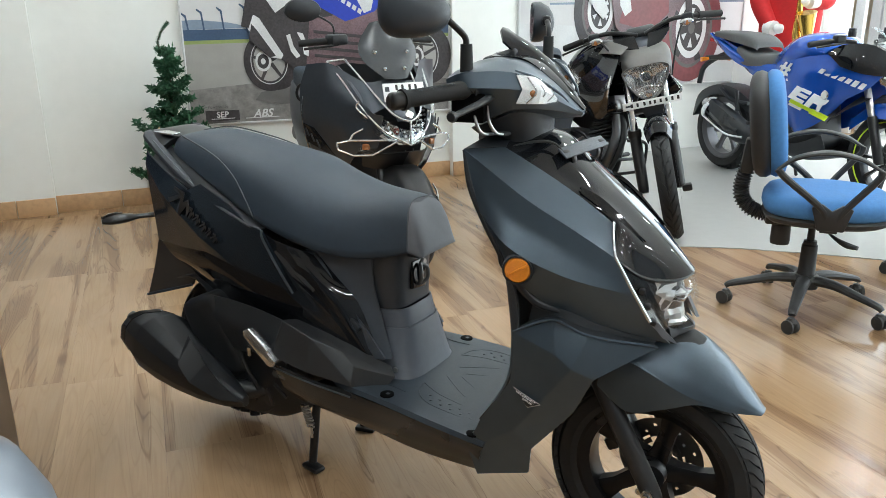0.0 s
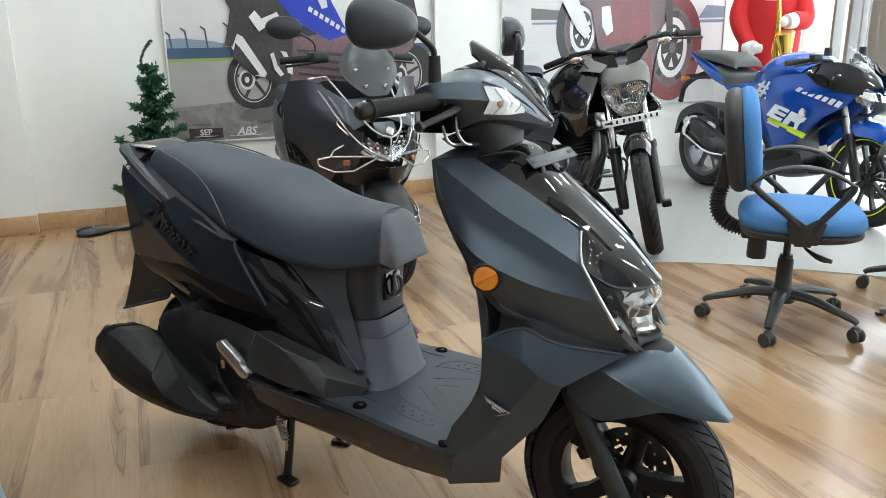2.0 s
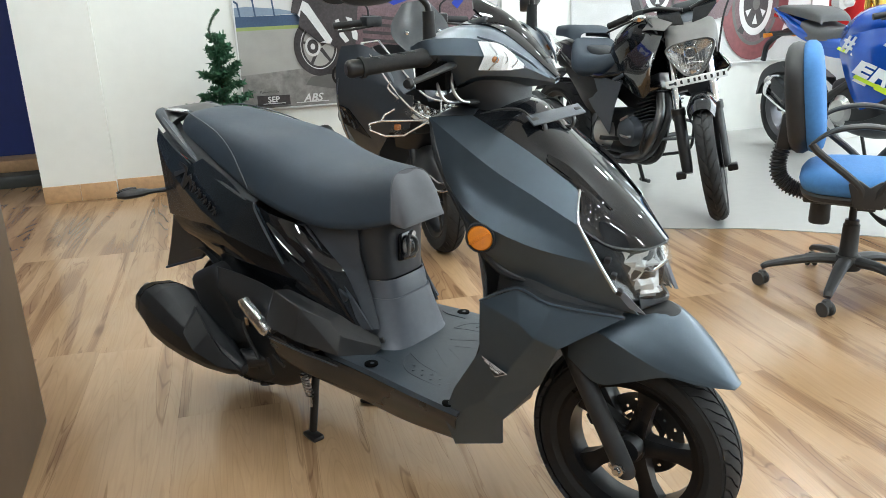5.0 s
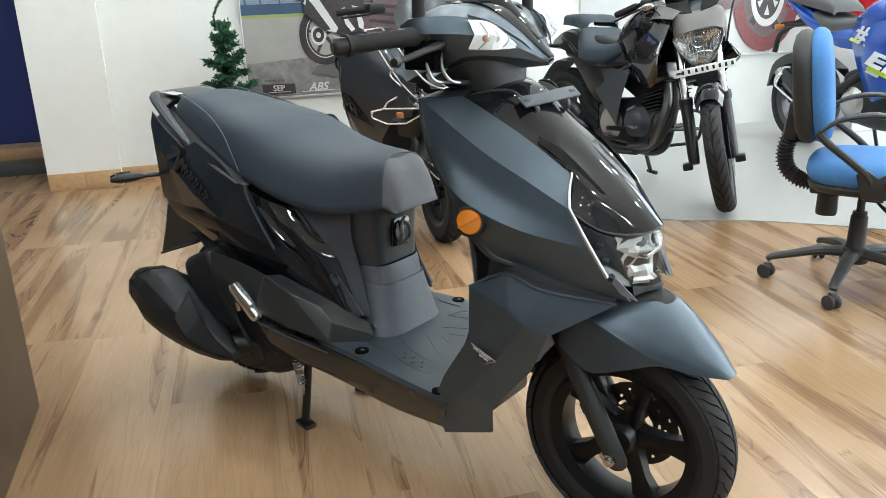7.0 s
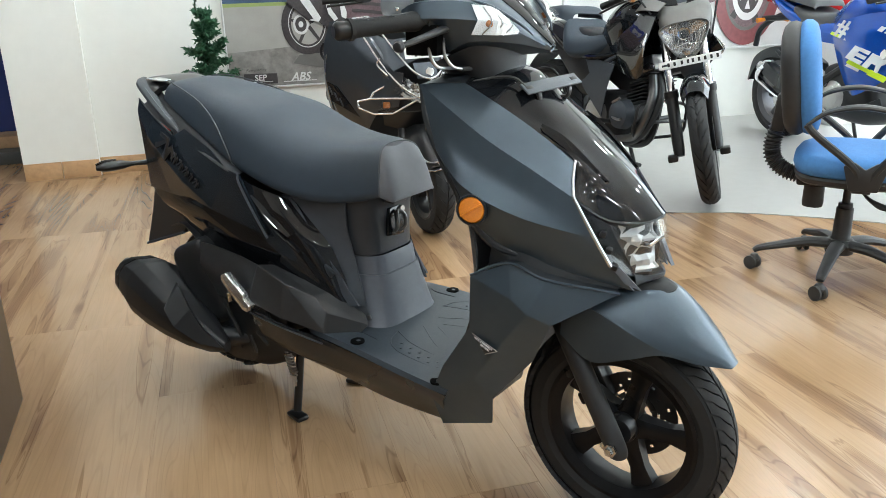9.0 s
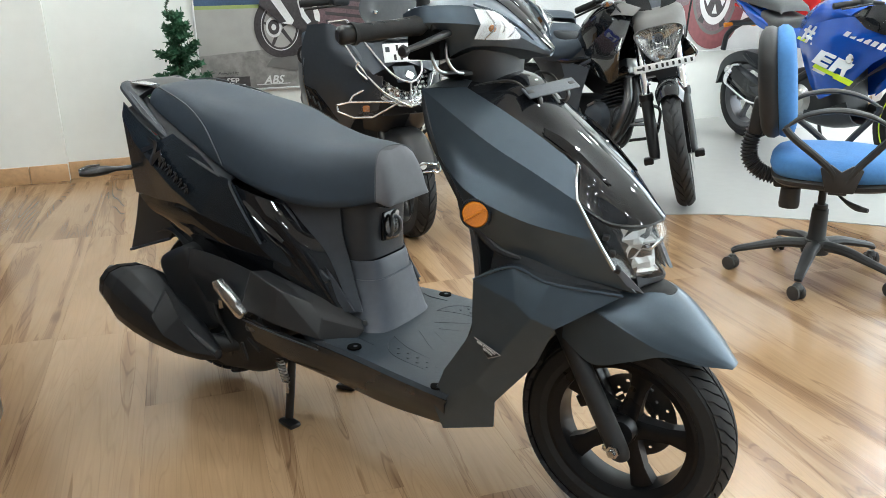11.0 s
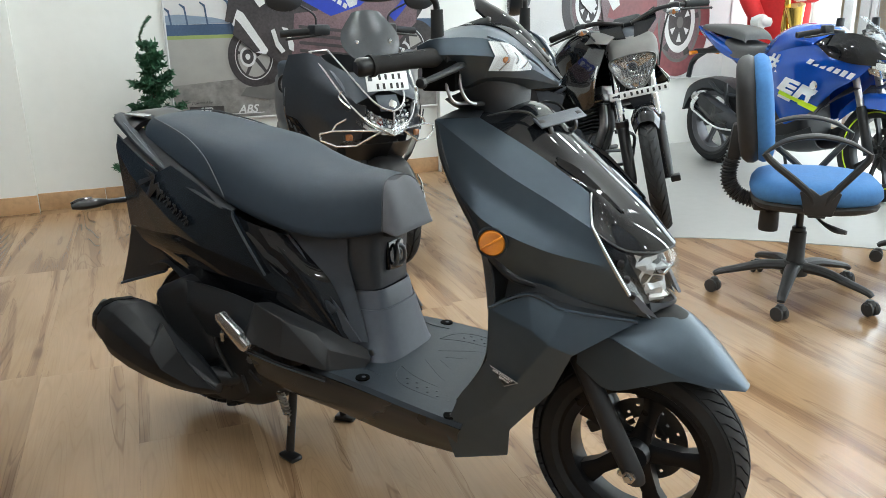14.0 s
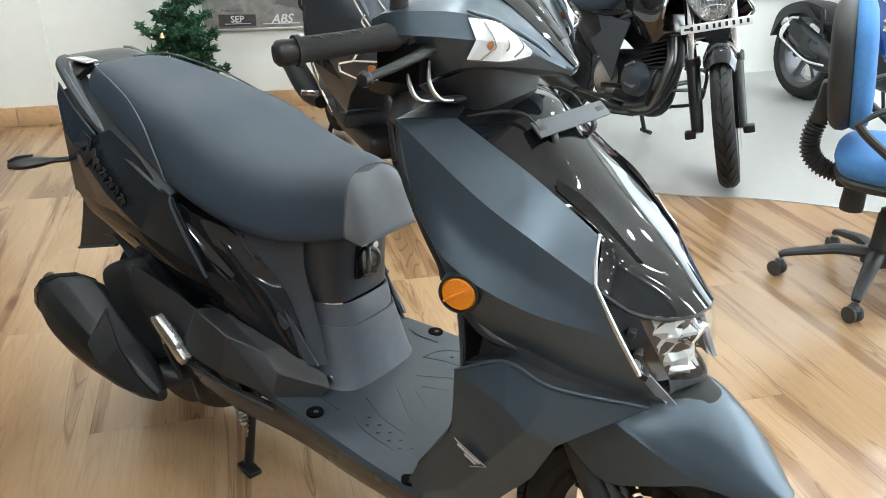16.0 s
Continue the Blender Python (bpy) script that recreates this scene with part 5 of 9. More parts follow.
# handlebar cowl, indicators, visor
bar = thing("handlebar", "", "")
bar.parent = scooter
for s in BOTH:
    part("handlebar_cowl", skin([
        [(0.130, 0.0, 1.080), (0.200, 0.0, 1.104), (0.270, 0.0, 1.098), (0.322, 0.0, 1.060), (0.376, 0.0, 0.996)],
        [(0.125, 0.100, 1.078), (0.195, 0.125, 1.104), (0.262, 0.118, 1.098), (0.316, 0.070, 1.056), (0.375, 0.012, 0.994)],
        [(0.135, 0.190, 1.070), (0.180, 0.207, 1.084), (0.266, 0.166, 1.082), (0.320, 0.096, 1.042), (0.375, 0.016, 0.992)],
        [(0.140, 0.198, 1.050), (0.190, 0.213, 1.056), (0.284, 0.172, 1.050), (0.330, 0.096, 1.026), (0.374, 0.015, 0.989)],
        [(0.150, 0.168, 0.990), (0.198, 0.152, 0.986), (0.266, 0.168, 1.012), (0.326, 0.092, 1.004), (0.373, 0.012, 0.985)],
        [(0.160, 0.0, 0.984), (0.200, 0.0, 0.974), (0.268, 0.0, 0.972), (0.322, 0.0, 0.976), (0.370, 0.0, 0.981)]], s, 26, 4), M_MATTE, bar, angle=16)
    il = part("front_indicator", skin([
        [(0.275, 0.179, 1.081), (0.313, 0.156, 1.073), (0.338, 0.098, 1.032)],
        [(0.296, 0.186, 1.052), (0.335, 0.163, 1.048), (0.343, 0.099, 1.027)],
        [(0.278, 0.187, 1.025), (0.324, 0.165, 1.023), (0.338, 0.099, 1.021)]], s, 12, 4, thick=0.002), M_LENS, bar, "clear front indicator lens")
    il.visible_shadow = False
    part("indicator_chrome", skin([
        [(0.271, 0.174, 1.079), (0.308, 0.151, 1.071), (0.334, 0.096, 1.031)],
        [(0.284, 0.176, 1.052), (0.322, 0.154, 1.048), (0.336, 0.096, 1.027)],
        [(0.273, 0.181, 1.026), (0.318, 0.160, 1.024), (0.334, 0.097, 1.022)]], s, 8, 3, thick=0.002), M_LAMPWHITE, il, "bright indicator reflector", angle=4)
    for k in range(3):
        part("indicator_rib", tube([(0.292 + 0.018 * k, (0.170 - 0.018 * k) * s, 1.074 - 0.011 * k), (0.310 + 0.013 * k, (0.172 - 0.018 * k) * s, 1.048 - 0.004 * k), (0.292 + 0.016 * k, (0.176 - 0.018 * k) * s, 1.026)], 0.0014, 8, 6), M_CHROME, il)
    part("indicator_bulb", lathe([(0.0, 0.008), (0.005, 0.006), (0.0075, 0.0), (0.005, -0.005)], 14, "x", (0.302, 0.166 * s, 1.044)), M_AMBERDARK, il, "amber bulb")
    part("indicator_brow", tube([(0.268, 0.170 * s, 1.087), (0.300, 0.136 * s, 1.071), (0.338, 0.088 * s, 1.038), (0.352, 0.062 * s, 1.018)], [0.002, 0.0035, 0.003, 0.0015], 16, 8), M_MATTE, bar)
    # A black block stands for the shade in the switch pocket.
    part("switch_recess_shade", box(0.066, 0.070, 0.056, 0.004, (0.183, 0.172 * s, 1.017)), M_HOLE, bar)
    grip = part("grip", tube([(0.182, 0.186 * s, 1.052), (0.152, 0.232 * s, 1.049), (0.108, 0.288 * s, 1.044), (0.092, 0.308 * s, 1.042)], [0.0215, 0.0165, 0.0165, 0.0168], 20, 20), M_RUBBER, bar, "black rubber handgrip")
    part("grip_flange", tube([(0.188, 0.178 * s, 1.053), (0.178, 0.192 * s, 1.052)], [0.032, 0.029], 4, 24), M_RUBBER, grip)
    part("grip_ring", tube([(0.094, 0.304 * s, 1.042), (0.090, 0.310 * s, 1.0415)], 0.0200, 3, 24), M_RUBBER, grip)
    part("bar_end", tube([(0.091, 0.309 * s, 1.0415), (0.078, 0.326 * s, 1.040), (0.073, 0.332 * s, 1.0395)], [0.0162, 0.0170, 0.011], 10, 20), M_BLACKMETAL, grip)
    gr = bmesh.new()
    for k in range(4):
        a = Vector((0.160, 0.218 * s, 1.050)).lerp(Vector((0.104, 0.292 * s, 1.044)), k / 3.6)
        tube([(a.x + 0.0150, a.y, a.z + 0.005), (a.x + 0.004, a.y + 0.013 * s, a.z + 0.0145), (a.x - 0.016, a.y + 0.020 * s, a.z + 0.0125)], 0.0009, 8, 5, gr)
    part("grip_grooves", gr, M_GREYPL, grip)
    lv = part("brake_lever", tube([(0.214, 0.150 * s, 1.036), (0.222, 0.190 * s, 1.036), (0.216, 0.228 * s, 1.030), (0.198, 0.264 * s, 1.020), (0.184, 0.290 * s, 1.013)], [0.011, 0.0105, 0.009, 0.008, 0.007], 24, 12, flat=0.7), M_FORK, bar, "dark grey brake lever")
    part("lever_ball", lathe([(0.0, -0.011), (0.008, -0.008), (0.011, 0), (0.008, 0.008), (0.0, 0.011)], 16, "y", (0.182, 0.294 * s, 1.012)), M_BLACKMETAL, lv)
    for k in range(2):
        o = 0.020 * k
        cb = part("cable", tube([(0.214 - o, (0.176 + o) * s, 1.020), (0.222 - o, (0.188 + o) * s, 0.990), (0.232 - o, (0.176 + o) * s, 0.968), (0.240 - 0.5 * o, 0.146 * s, 0.960 + 0.1 * o)], 0.0034, 22, 10), M_STEEL, bar, "bright throttle and brake cable")
        part("cable_sleeve", tube([(0.239 - 0.5 * o, 0.150 * s, 0.960 + 0.1 * o), (0.246, 0.100 * s, 0.957), (0.250, 0.050 * s, 0.955)], 0.0044, 10, 8), M_RUBBER, cb)
    # mirrors
    part("mirror_boot", tube([(0.215, 0.190 * s, 1.066), (0.215, 0.191 * s, 1.136)], [0.0135, 0.0115], 8, 16), M_RUBBER, bar)
    part("mirror_stem", tube([(0.215, 0.191 * s, 1.128), (0.214, 0.194 * s, 1.148), (0.203, 0.212 * s, 1.162 if s > 0 else 1.168), (0.190, 0.234 * s, 1.168 if s > 0 else 1.188)], 0.0062, 20, 12), M_BLACKMETAL, bar)
    mirror_m = frame_at((0.166, -0.294, 1.196), (-0.50, -0.82, 0.06), (0.82, -0.50, 0.0)) if s < 0 else frame_at((0.150, 0.268, 1.163), (-0.42, 0.70, 0.10), (0.82, 0.50, 0.0))
    outline = [(math.copysign(abs(math.cos(q)) ** 0.80, math.cos(q)) * (0.071 if s < 0 else 0.046), math.copysign(abs(math.sin(q)) ** 0.85, math.sin(q)) * (0.046 + 0.010 * math.cos(q))) for q in (i * math.tau / 32 for i in range(32))]
    rows = [[mirror_m @ Vector((x * f, y * f, z)) for x, y in outline] for z, f in ((-0.012, 0.96), (-0.004, 1.0), (0.010, 0.97), (0.026, 0.80), (0.036, 0.50), (0.040, 0.18))]
    mb = mesh_grid(rows, close=True, caps=True)
    bmesh.ops.recalc_face_normals(mb, faces=mb.faces[:])
    mi = part("mirror_shell", mb, M_GREYPL, bar, "black plastic rear-view mirror", angle=45)
    mg = bmesh.new()
    mg.faces.new([mg.verts.new(mirror_m @ Vector((x * 0.92, y * 0.92, -0.0135))) for x, y in outline])
    bmesh.ops.solidify(mg, geom=mg.faces[:], thickness=0.001)
    part("mirror_glass", mg, M_CHROME, mi)
    part("mirror_joint", lathe([(0.0, -0.012), (0.008, -0.010), (0.012, 0), (0.008, 0.010), (0.0, 0.012)], 14, "z", (0.189, 0.236 * s, 1.169 if s > 0 else 1.189)), M_BLACKMETAL, bar)
part("steering_neck", tube([(0.225, 0, 0.990), (0.240, 0, 0.950), (0.250, 0, 0.885)], [0.150, 0.115, 0.085], 10, 28, flat=0.62), M_PLASTIC, bar)
part("neck_lug", box(0.006, 0.034, 0.044, 0.002, (0.292, 0.010, 0.966), (0, -14, 0)), M_SILVER, bar, "bright slotted steel tab")
# Black block in place of the slot's shaded opening.
part("lug_slot", box(0.004, 0.010, 0.024, 0.0018, (0.2950, 0.012, 0.964), (0, -14, 0)), M_HOLE, bar)
part("visor_base", whole([
    [(0.190, 0, 1.112), (0.268, 0, 1.106), (0.322, 0, 1.066), (0.378, 0, 1.000)],
    [(0.190, 0.045, 1.110), (0.266, 0.048, 1.105), (0.320, 0.030, 1.064), (0.377, 0.008, 0.999)],
    [(0.195, 0.078, 1.107), (0.262, 0.080, 1.103), (0.316, 0.052, 1.060), (0.376, 0.013, 0.997)]], 18, 4), M_GLOSS, bar, "gloss black panel below the visor", angle=50)
part("meter_visor", whole([
    [(0.196, 0, 1.162), (0.278, 0, 1.114), (0.354, 0, 1.036)],
    [(0.200, 0.028, 1.158), (0.278, 0.028, 1.106), (0.353, 0.012, 1.034)],
    [(0.212, 0.052, 1.136), (0.276, 0.050, 1.080), (0.348, 0.019, 1.027)]], 18, 4, smooth=False, thick=0.005), M_GLOSS, bar, "gloss dark meter visor")
part("visor_nose", box(0.020, 0.024, 0.007, 0.003, (0.350, 0, 1.030), (0, 48, 0)), M_GREYPL, bar)
part("meter", box(0.08, 0.11, 0.03, 0.01, (0.205, 0, 1.098), (0, -18, 0), 3), M_PLASTIC, bar)


# the steering is turned a little to the left; the mirrors keep the set of their stems
STEER = Matrix.Translation((0.215, 0, 1.0)) @ Matrix.Rotation(radians(12), 4, "Z") @ Matrix.Translation((-0.215, 0, -1.0))
for ob in bar.children:
    if not ob.name.startswith("mirror"):
        ob.matrix_basis = STEER @ ob.matrix_basis

# ---- the other vehicles ----
M_GREYMET = mat("dark_grey_metallic", (0.070, 0.080, 0.096), 0.42, 0.5, vary=0.08)
M_MAXI = mat("dark_grey_gloss_paint", (0.056, 0.066, 0.080), 0.31, 0.6, vary=0.08, coat=0.5)
M_TITAN = mat("titan_grey_paint", (0.15, 0.146, 0.14), 0.42, 0.3, vary=0.06)
M_BLUE = mat("royal_blue_paint", (0.003, 0.072, 0.42), 0.10, 0.15, vary=0.08, coat=0.4)
M_LIME = mat("lime_decal", (0.55, 0.75, 0.02), 0.35, vary=0.04)
M_DECAL = mat("pale_decal", (0.62, 0.66, 0.70), 0.35, vary=0.04)
M_SMOKESCREEN = mat("dark_windscreen", (0.045, 0.050, 0.055), 0.24, vary=0.1)
M_SEAT2 = mat("grey_bike_seat", (0.07, 0.072, 0.075), 0.6, grain=0.2)
M_WIRE = mat("bright_chrome_wire", (0.86, 0.87, 0.88), 0.18, 0.75, vary=0.03)
M_REDPL = mat("red_lens_far", (0.45, 0.015, 0.015), 0.2)


def plate(parent, m, w, h, rows):
    """A white number plate with plain bars in place of the characters."""
    p = part("number_plate", prism([(-w / 2, -h / 2), (w / 2, -h / 2), (w / 2, h / 2), (-w / 2, h / 2)], 0.003, 0.001, m), M_PLATE, parent, "white number plate with plain black bars")
    for r, n in enumerate(rows):
        y = h * (0.25 - 0.5 * r) if len(rows) > 1 else 0
        bh = h * (0.30 if len(rows) > 1 else 0.5)
        bw = w * 0.8 / max(n, 6)
        for i in range(n):
            x = (i - (n - 1) / 2) * bw * 1.1 + w * 0.05 + (bw * 0.22 if i in (2, 3) else 0)
            part("plate_bar", box(bw * 0.42, bh, 0.002, 0, (x, y, 0.0018)), M_BLACKINK, p).matrix_local = m
    part("plate_mark", box(w * 0.10, h * 0.26, 0.002, 0, (-w * 0.40, h * 0.18 if len(rows) > 1 else 0, 0.0018)), M_GREYPL, p).matrix_local = m
    return p


def maxi_scooter():
    v = thing("maxi_scooter", "dark grey maxi scooter with chrome crash guard and smoked screen", "scooter", pose(-0.185, 3.515, 0, 0, 0, -63))
    fw = thing("front_wheel", "", "")
    fw.parent = v
    wheel(fw, (0, 0, 0.235), 0.235, 0.10, 0.162, 5, 0.045, blocks=28)
    rw = thing("rear_wheel", "", "")
    rw.parent = v
    wheel(rw, (-1.265, 0, 0.235), 0.22, 0.11, 0.135, 5, blocks=26, lively=False)
    for s in BOTH:
        part("fork_leg", tube([(0.0, 0.09 * s, 0.235), (-0.10, 0.085 * s, 0.45), (-0.14, 0.08 * s, 0.55)], 0.020, 8, 12), M_BLACKMETAL, v)
    part("front_fender", whole([
        [(-0.16, 0, 0.48), (0.0, 0, 0.503), (0.11, 0, 0.462), (0.205, 0, 0.360)],
        [(-0.16, 0.06, 0.475), (0.0, 0.062, 0.490), (0.11, 0.058, 0.450), (0.200, 0.046, 0.354)],
        [(-0.17, 0.104, 0.40), (0.0, 0.104, 0.388), (0.10, 0.094, 0.378), (0.188, 0.070, 0.338)]], 18, 4), M_BLACKMETAL, v, "gloss black front fender")
    part("fender_guard", bars([[(0.04, -0.103, 0.388), (0.12, -0.096, 0.366), (0.192, -0.070, 0.338), (0.214, 0, 0.348), (0.192, 0.070, 0.338), (0.12, 0.096, 0.366), (0.04, 0.103, 0.388)], [(0.06, -0.104, 0.418), (0.13, -0.090, 0.398), (0.188, -0.062, 0.372), (0.208, 0, 0.382), (0.188, 0.062, 0.372), (0.13, 0.090, 0.398), (0.06, 0.104, 0.418)]], 0.0045), M_CHROME, v, "chrome fender guard")
    # front: nose, wings, shoulders
    for s in BOTH:
        part("front_apron", facets([
            (-0.38, 0.325, 0.945), (-0.33, 0.235, 0.955), (-0.16, 0.125, 0.865), (-0.07, 0.160, 0.780), (-0.045, 0.150, 0.700), (-0.055, 0.115, 0.585),
            (-0.11, 0.205, 0.600), (-0.25, 0.232, 0.500), (-0.39, 0.335, 0.585), (-0.43, 0.352, 0.700), (-0.43, 0.350, 0.840), (-0.26, 0.262, 0.820), (-0.21, 0.250, 0.680), (-0.05, 0.0, 0.800), (-0.16, 0.0, 0.880), (-0.36, 0.20, 0.35), (-0.40, 0.27, 0.46)],
            [(0, 1, 11, 10), (1, 2, 3, 11), (10, 11, 12, 9), (11, 3, 4, 12), (12, 4, 6), (4, 5, 6), (9, 12, 7, 8), (12, 6, 7), (2, 14, 13, 3), (8, 7, 15, 16)], s, 0.004, 0.030), M_MAXI, v, angle=30)
        part("air_inlet", facets([(-0.402, 0.352, 0.672), (-0.345, 0.322, 0.655), (-0.255, 0.244, 0.520), (-0.385, 0.338, 0.585)], [(0, 1, 2, 3)], s, 0.006, 0.0), M_GLOSS, v, "gloss black air inlet")
        for k in range(3):
            part("inlet_slat", tube([(-0.372 + 0.022 * k, (0.350 - 0.018 * k) * s, 0.655 - 0.026 * k), (-0.362 + 0.022 * k, (0.338 - 0.018 * k) * s, 0.615 - 0.026 * k)], 0.004, 3, 6), M_PLASTIC, v)
        part("wing_crease", tube([(-0.33, 0.19 * s, 0.935), (-0.22, 0.180 * s, 0.875), (-0.12, 0.165 * s, 0.805), (-0.08, 0.155 * s, 0.765)], [0.004, 0.014, 0.012, 0.004], 16, 8, flat=0.5), M_MAXI, v)
        hl = part("headlight", skin([
            [(-0.115, 0.172, 0.772), (-0.045, 0.115, 0.735), (0.012, 0.055, 0.690), (0.050, 0.0, 0.672)],
            [(-0.095, 0.180, 0.735), (-0.025, 0.128, 0.680), (0.035, 0.062, 0.640), (0.066, 0.0, 0.632)],
            [(-0.080, 0.165, 0.690), (-0.010, 0.120, 0.635), (0.038, 0.060, 0.605), (0.058, 0.0, 0.602)]], s, 16, 4, thick=0.003), M_LENS, v, "clear wide headlight")
        hl.visible_shadow = False
        part("light_reflector", skin([
            [(-0.125, 0.160, 0.765), (-0.06, 0.105, 0.728), (0.0, 0.05, 0.684), (0.035, 0.0, 0.668)],
            [(-0.125, 0.165, 0.735), (-0.06, 0.115, 0.680), (0.005, 0.052, 0.640), (0.035, 0.0, 0.632)],
            [(-0.095, 0.152, 0.692), (-0.03, 0.110, 0.638), (0.020, 0.055, 0.610), (0.042, 0.0, 0.606)]], s, 9, 3, thick=0.003), M_CHROME, hl, angle=4)
        for k in range(5):
            for r in range(3):
                part("light_cell", lathe([(0.0, 0.008), (0.005, 0.006), (0.0065, 0.0)], 10, "x", (0.040 - 0.026 * k - 0.010 * r, (0.014 + 0.029 * k) * s, 0.622 + 0.019 * k + 0.020 * r)), M_LAMPWHITE, hl)
        il = part("front_indicator", skin([[(-0.12, 0.195, 0.620), (-0.06, 0.165, 0.600), (-0.03, 0.13, 0.585)], [(-0.11, 0.195, 0.570), (-0.06, 0.170, 0.560), (-0.03, 0.14, 0.555)]], s, 8, 3), M_LENS, v)
        part("indicator_bulb", box(0.018, 0.034, 0.030, 0.008, (-0.074, 0.165 * s, 0.592), (0, 0, 30 * s)), M_AMBERDARK, il, "amber indicator lens")
        part("under_cowl", skin([[(-0.12, 0.170, 0.575), (-0.03, 0.10, 0.565), (0.03, 0.0, 0.575)], [(-0.16, 0.150, 0.49), (-0.10, 0.09, 0.48), (-0.06, 0.0, 0.49)]], s, 8, 3), M_BLACKMETAL, v)
        # chrome wire guard
        part("crash_guard", bars([
            [(-0.36, 0.232 * s, 0.955), (-0.24, 0.208 * s, 0.880), (-0.10, 0.175 * s, 0.775), (0.0, 0.108 * s, 0.672), (0.056, 0.0, 0.606)],
            [(-0.36, 0.232 * s, 0.955), (-0.35, 0.150 * s, 0.962)],
            [(-0.35, 0.150 * s, 0.962), (-0.20, 0.128 * s, 0.885), (-0.02, 0.085 * s, 0.772), (0.035, 0.045 * s, 0.728), (0.058, 0.0, 0.712)],
            [(-0.10, 0.180 * s, 0.795), (-0.11, 0.188 * s, 0.765), (-0.05, 0.160 * s, 0.722)],
            [(-0.07, 0.140 * s, 0.690), (-0.10, 0.214 * s, 0.650)], [(-0.10, 0.214 * s, 0.650), (-0.105, 0.230 * s, 0.622)],
            [(-0.105, 0.230 * s, 0.622), (-0.13, 0.282 * s, 0.610)], [(-0.13, 0.282 * s, 0.610), (-0.125, 0.280 * s, 0.582)],
            [(-0.125, 0.280 * s, 0.582), (-0.08, 0.222 * s, 0.556)], [(-0.08, 0.222 * s, 0.556), (-0.03, 0.150 * s, 0.560)],
            [(-0.03, 0.150 * s, 0.560), (0.030, 0.055 * s, 0.622)], [(-0.105, 0.230 * s, 0.622), (0.025, 0.060 * s, 0.628)],
            [(0.058, 0.0, 0.712), (0.056, 0.0, 0.606)]], 0.0048), M_WIRE, v, "chrome wire crash guard")
        part("side_rail", bars([[(-0.41, 0.328 * s, 0.86), (-0.42, 0.347 * s, 0.70), (-0.41, 0.312 * s, 0.50), (-0.44, 0.24 * s, 0.34)]], 0.005), M_CHROME, v)
        grip = part("grip", tube([(-0.40, 0.21 * s, 1.045), (-0.44, 0.34 * s, 1.035)], 0.0165, 3, 14), M_RUBBER, v)
        part("lever", tube([(-0.36, 0.17 * s, 1.03), (-0.36, 0.24 * s, 1.022), (-0.39, 0.33 * s, 1.012)], 0.006, 10, 8), M_BLACKMETAL, v)
        part("switchgear", box(0.07, 0.09, 0.05, 0.012, (-0.39, 0.17 * s, 1.05), (0, 0, -15 * s)), M_PLASTIC, v)
        part("mirror_stem", tube([(-0.39, 0.18 * s, 1.07), (-0.39, 0.19 * s, 1.12), (-0.37, 0.27 * s, 1.165)], 0.005, 10, 8), M_BLACKMETAL, v)
        ms = lathe([(0.0, 0.03), (0.035, 0.026), (0.065, 0.010), (0.068, -0.004), (0.0, -0.006)], 24, "x")
        bmesh.ops.scale(ms, vec=(1, 1.25, 0.78), verts=ms.verts[:])
        bmesh.ops.transform(ms, matrix=pose(-0.36, 0.335 * s, 1.185, 0, 6, 6 * s), verts=ms.verts[:])
        part("mirror", ms, M_PLASTIC, v, "black oval mirror")
    part("fender_badge", lathe([(0.0, 0.004), (0.014, 0.004), (0.017, 0.0)], 20, "x", (0.202, -0.012, 0.372)), M_PLATE, v, "small white round badge")
    part("nose_grille", whole([[(-0.02, 0, 0.775), (0.048, 0, 0.715)], [(-0.03, 0.05, 0.775), (0.03, 0.05, 0.712)]], 6, 3), M_MAXI, v)
    part("emblem", prism([(-0.020, 0.004), (-0.004, 0.022), (0.020, 0.008), (0.020, -0.004), (0.004, -0.022), (-0.020, -0.008)], 0.005, 0.002, frame_at((0.047, 0, 0.742), (0, 1, 0), (1, 0, 0.6))), M_CHROME, v, "plain chrome emblem")
    ws = part("windscreen", whole([
        [(-0.130, 0, 0.880), (-0.192, 0, 0.968), (-0.236, 0, 1.045), (-0.272, 0, 1.135)],
        [(-0.135, 0.040, 0.882), (-0.198, 0.085, 0.967), (-0.241, 0.085, 1.042), (-0.274, 0.045, 1.132)],
        [(-0.142, 0.058, 0.884), (-0.214, 0.134, 0.966), (-0.252, 0.136, 1.038), (-0.282, 0.070, 1.124)]], 18, 4), M_SMOKESCREEN, v, "dark smoked windscreen with four bolts")
    for y, z, x in ((-0.080, 0.998, -0.212), (0.080, 0.998, -0.212), (-0.048, 0.926, -0.170), (0.048, 0.926, -0.170)):
        part("screen_bolt", lathe([(0.0, 0.008), (0.008, 0.006), (0.010, 0.0)], 14, "x", (x + 0.012, y, z)), M_CHROME, ws)
    ws.matrix_local = pose(0, 0.022, 0)
    plate(v, frame_at((-0.035, 0.012, 0.832), (0, 1, 0), (1, 0, 0.35)), 0.20, 0.082, (4, 5))
    # leg shield back, body, seat, rear
    part("leg_shield", whole([[(-0.40, 0, 0.93), (-0.42, 0, 0.62), (-0.44, 0, 0.34)], [(-0.41, 0.14, 0.94), (-0.43, 0.15, 0.62), (-0.45, 0.15, 0.34)], [(-0.41, 0.29, 0.88), (-0.43, 0.31, 0.66), (-0.41, 0.22, 0.34)]], 10, 3), M_PLASTIC, v)
    part("footboard", box(0.34, 0.40, 0.07, 0.02, (-0.56, 0, 0.30), (0, 0, 0), 3), M_PLASTIC, v)
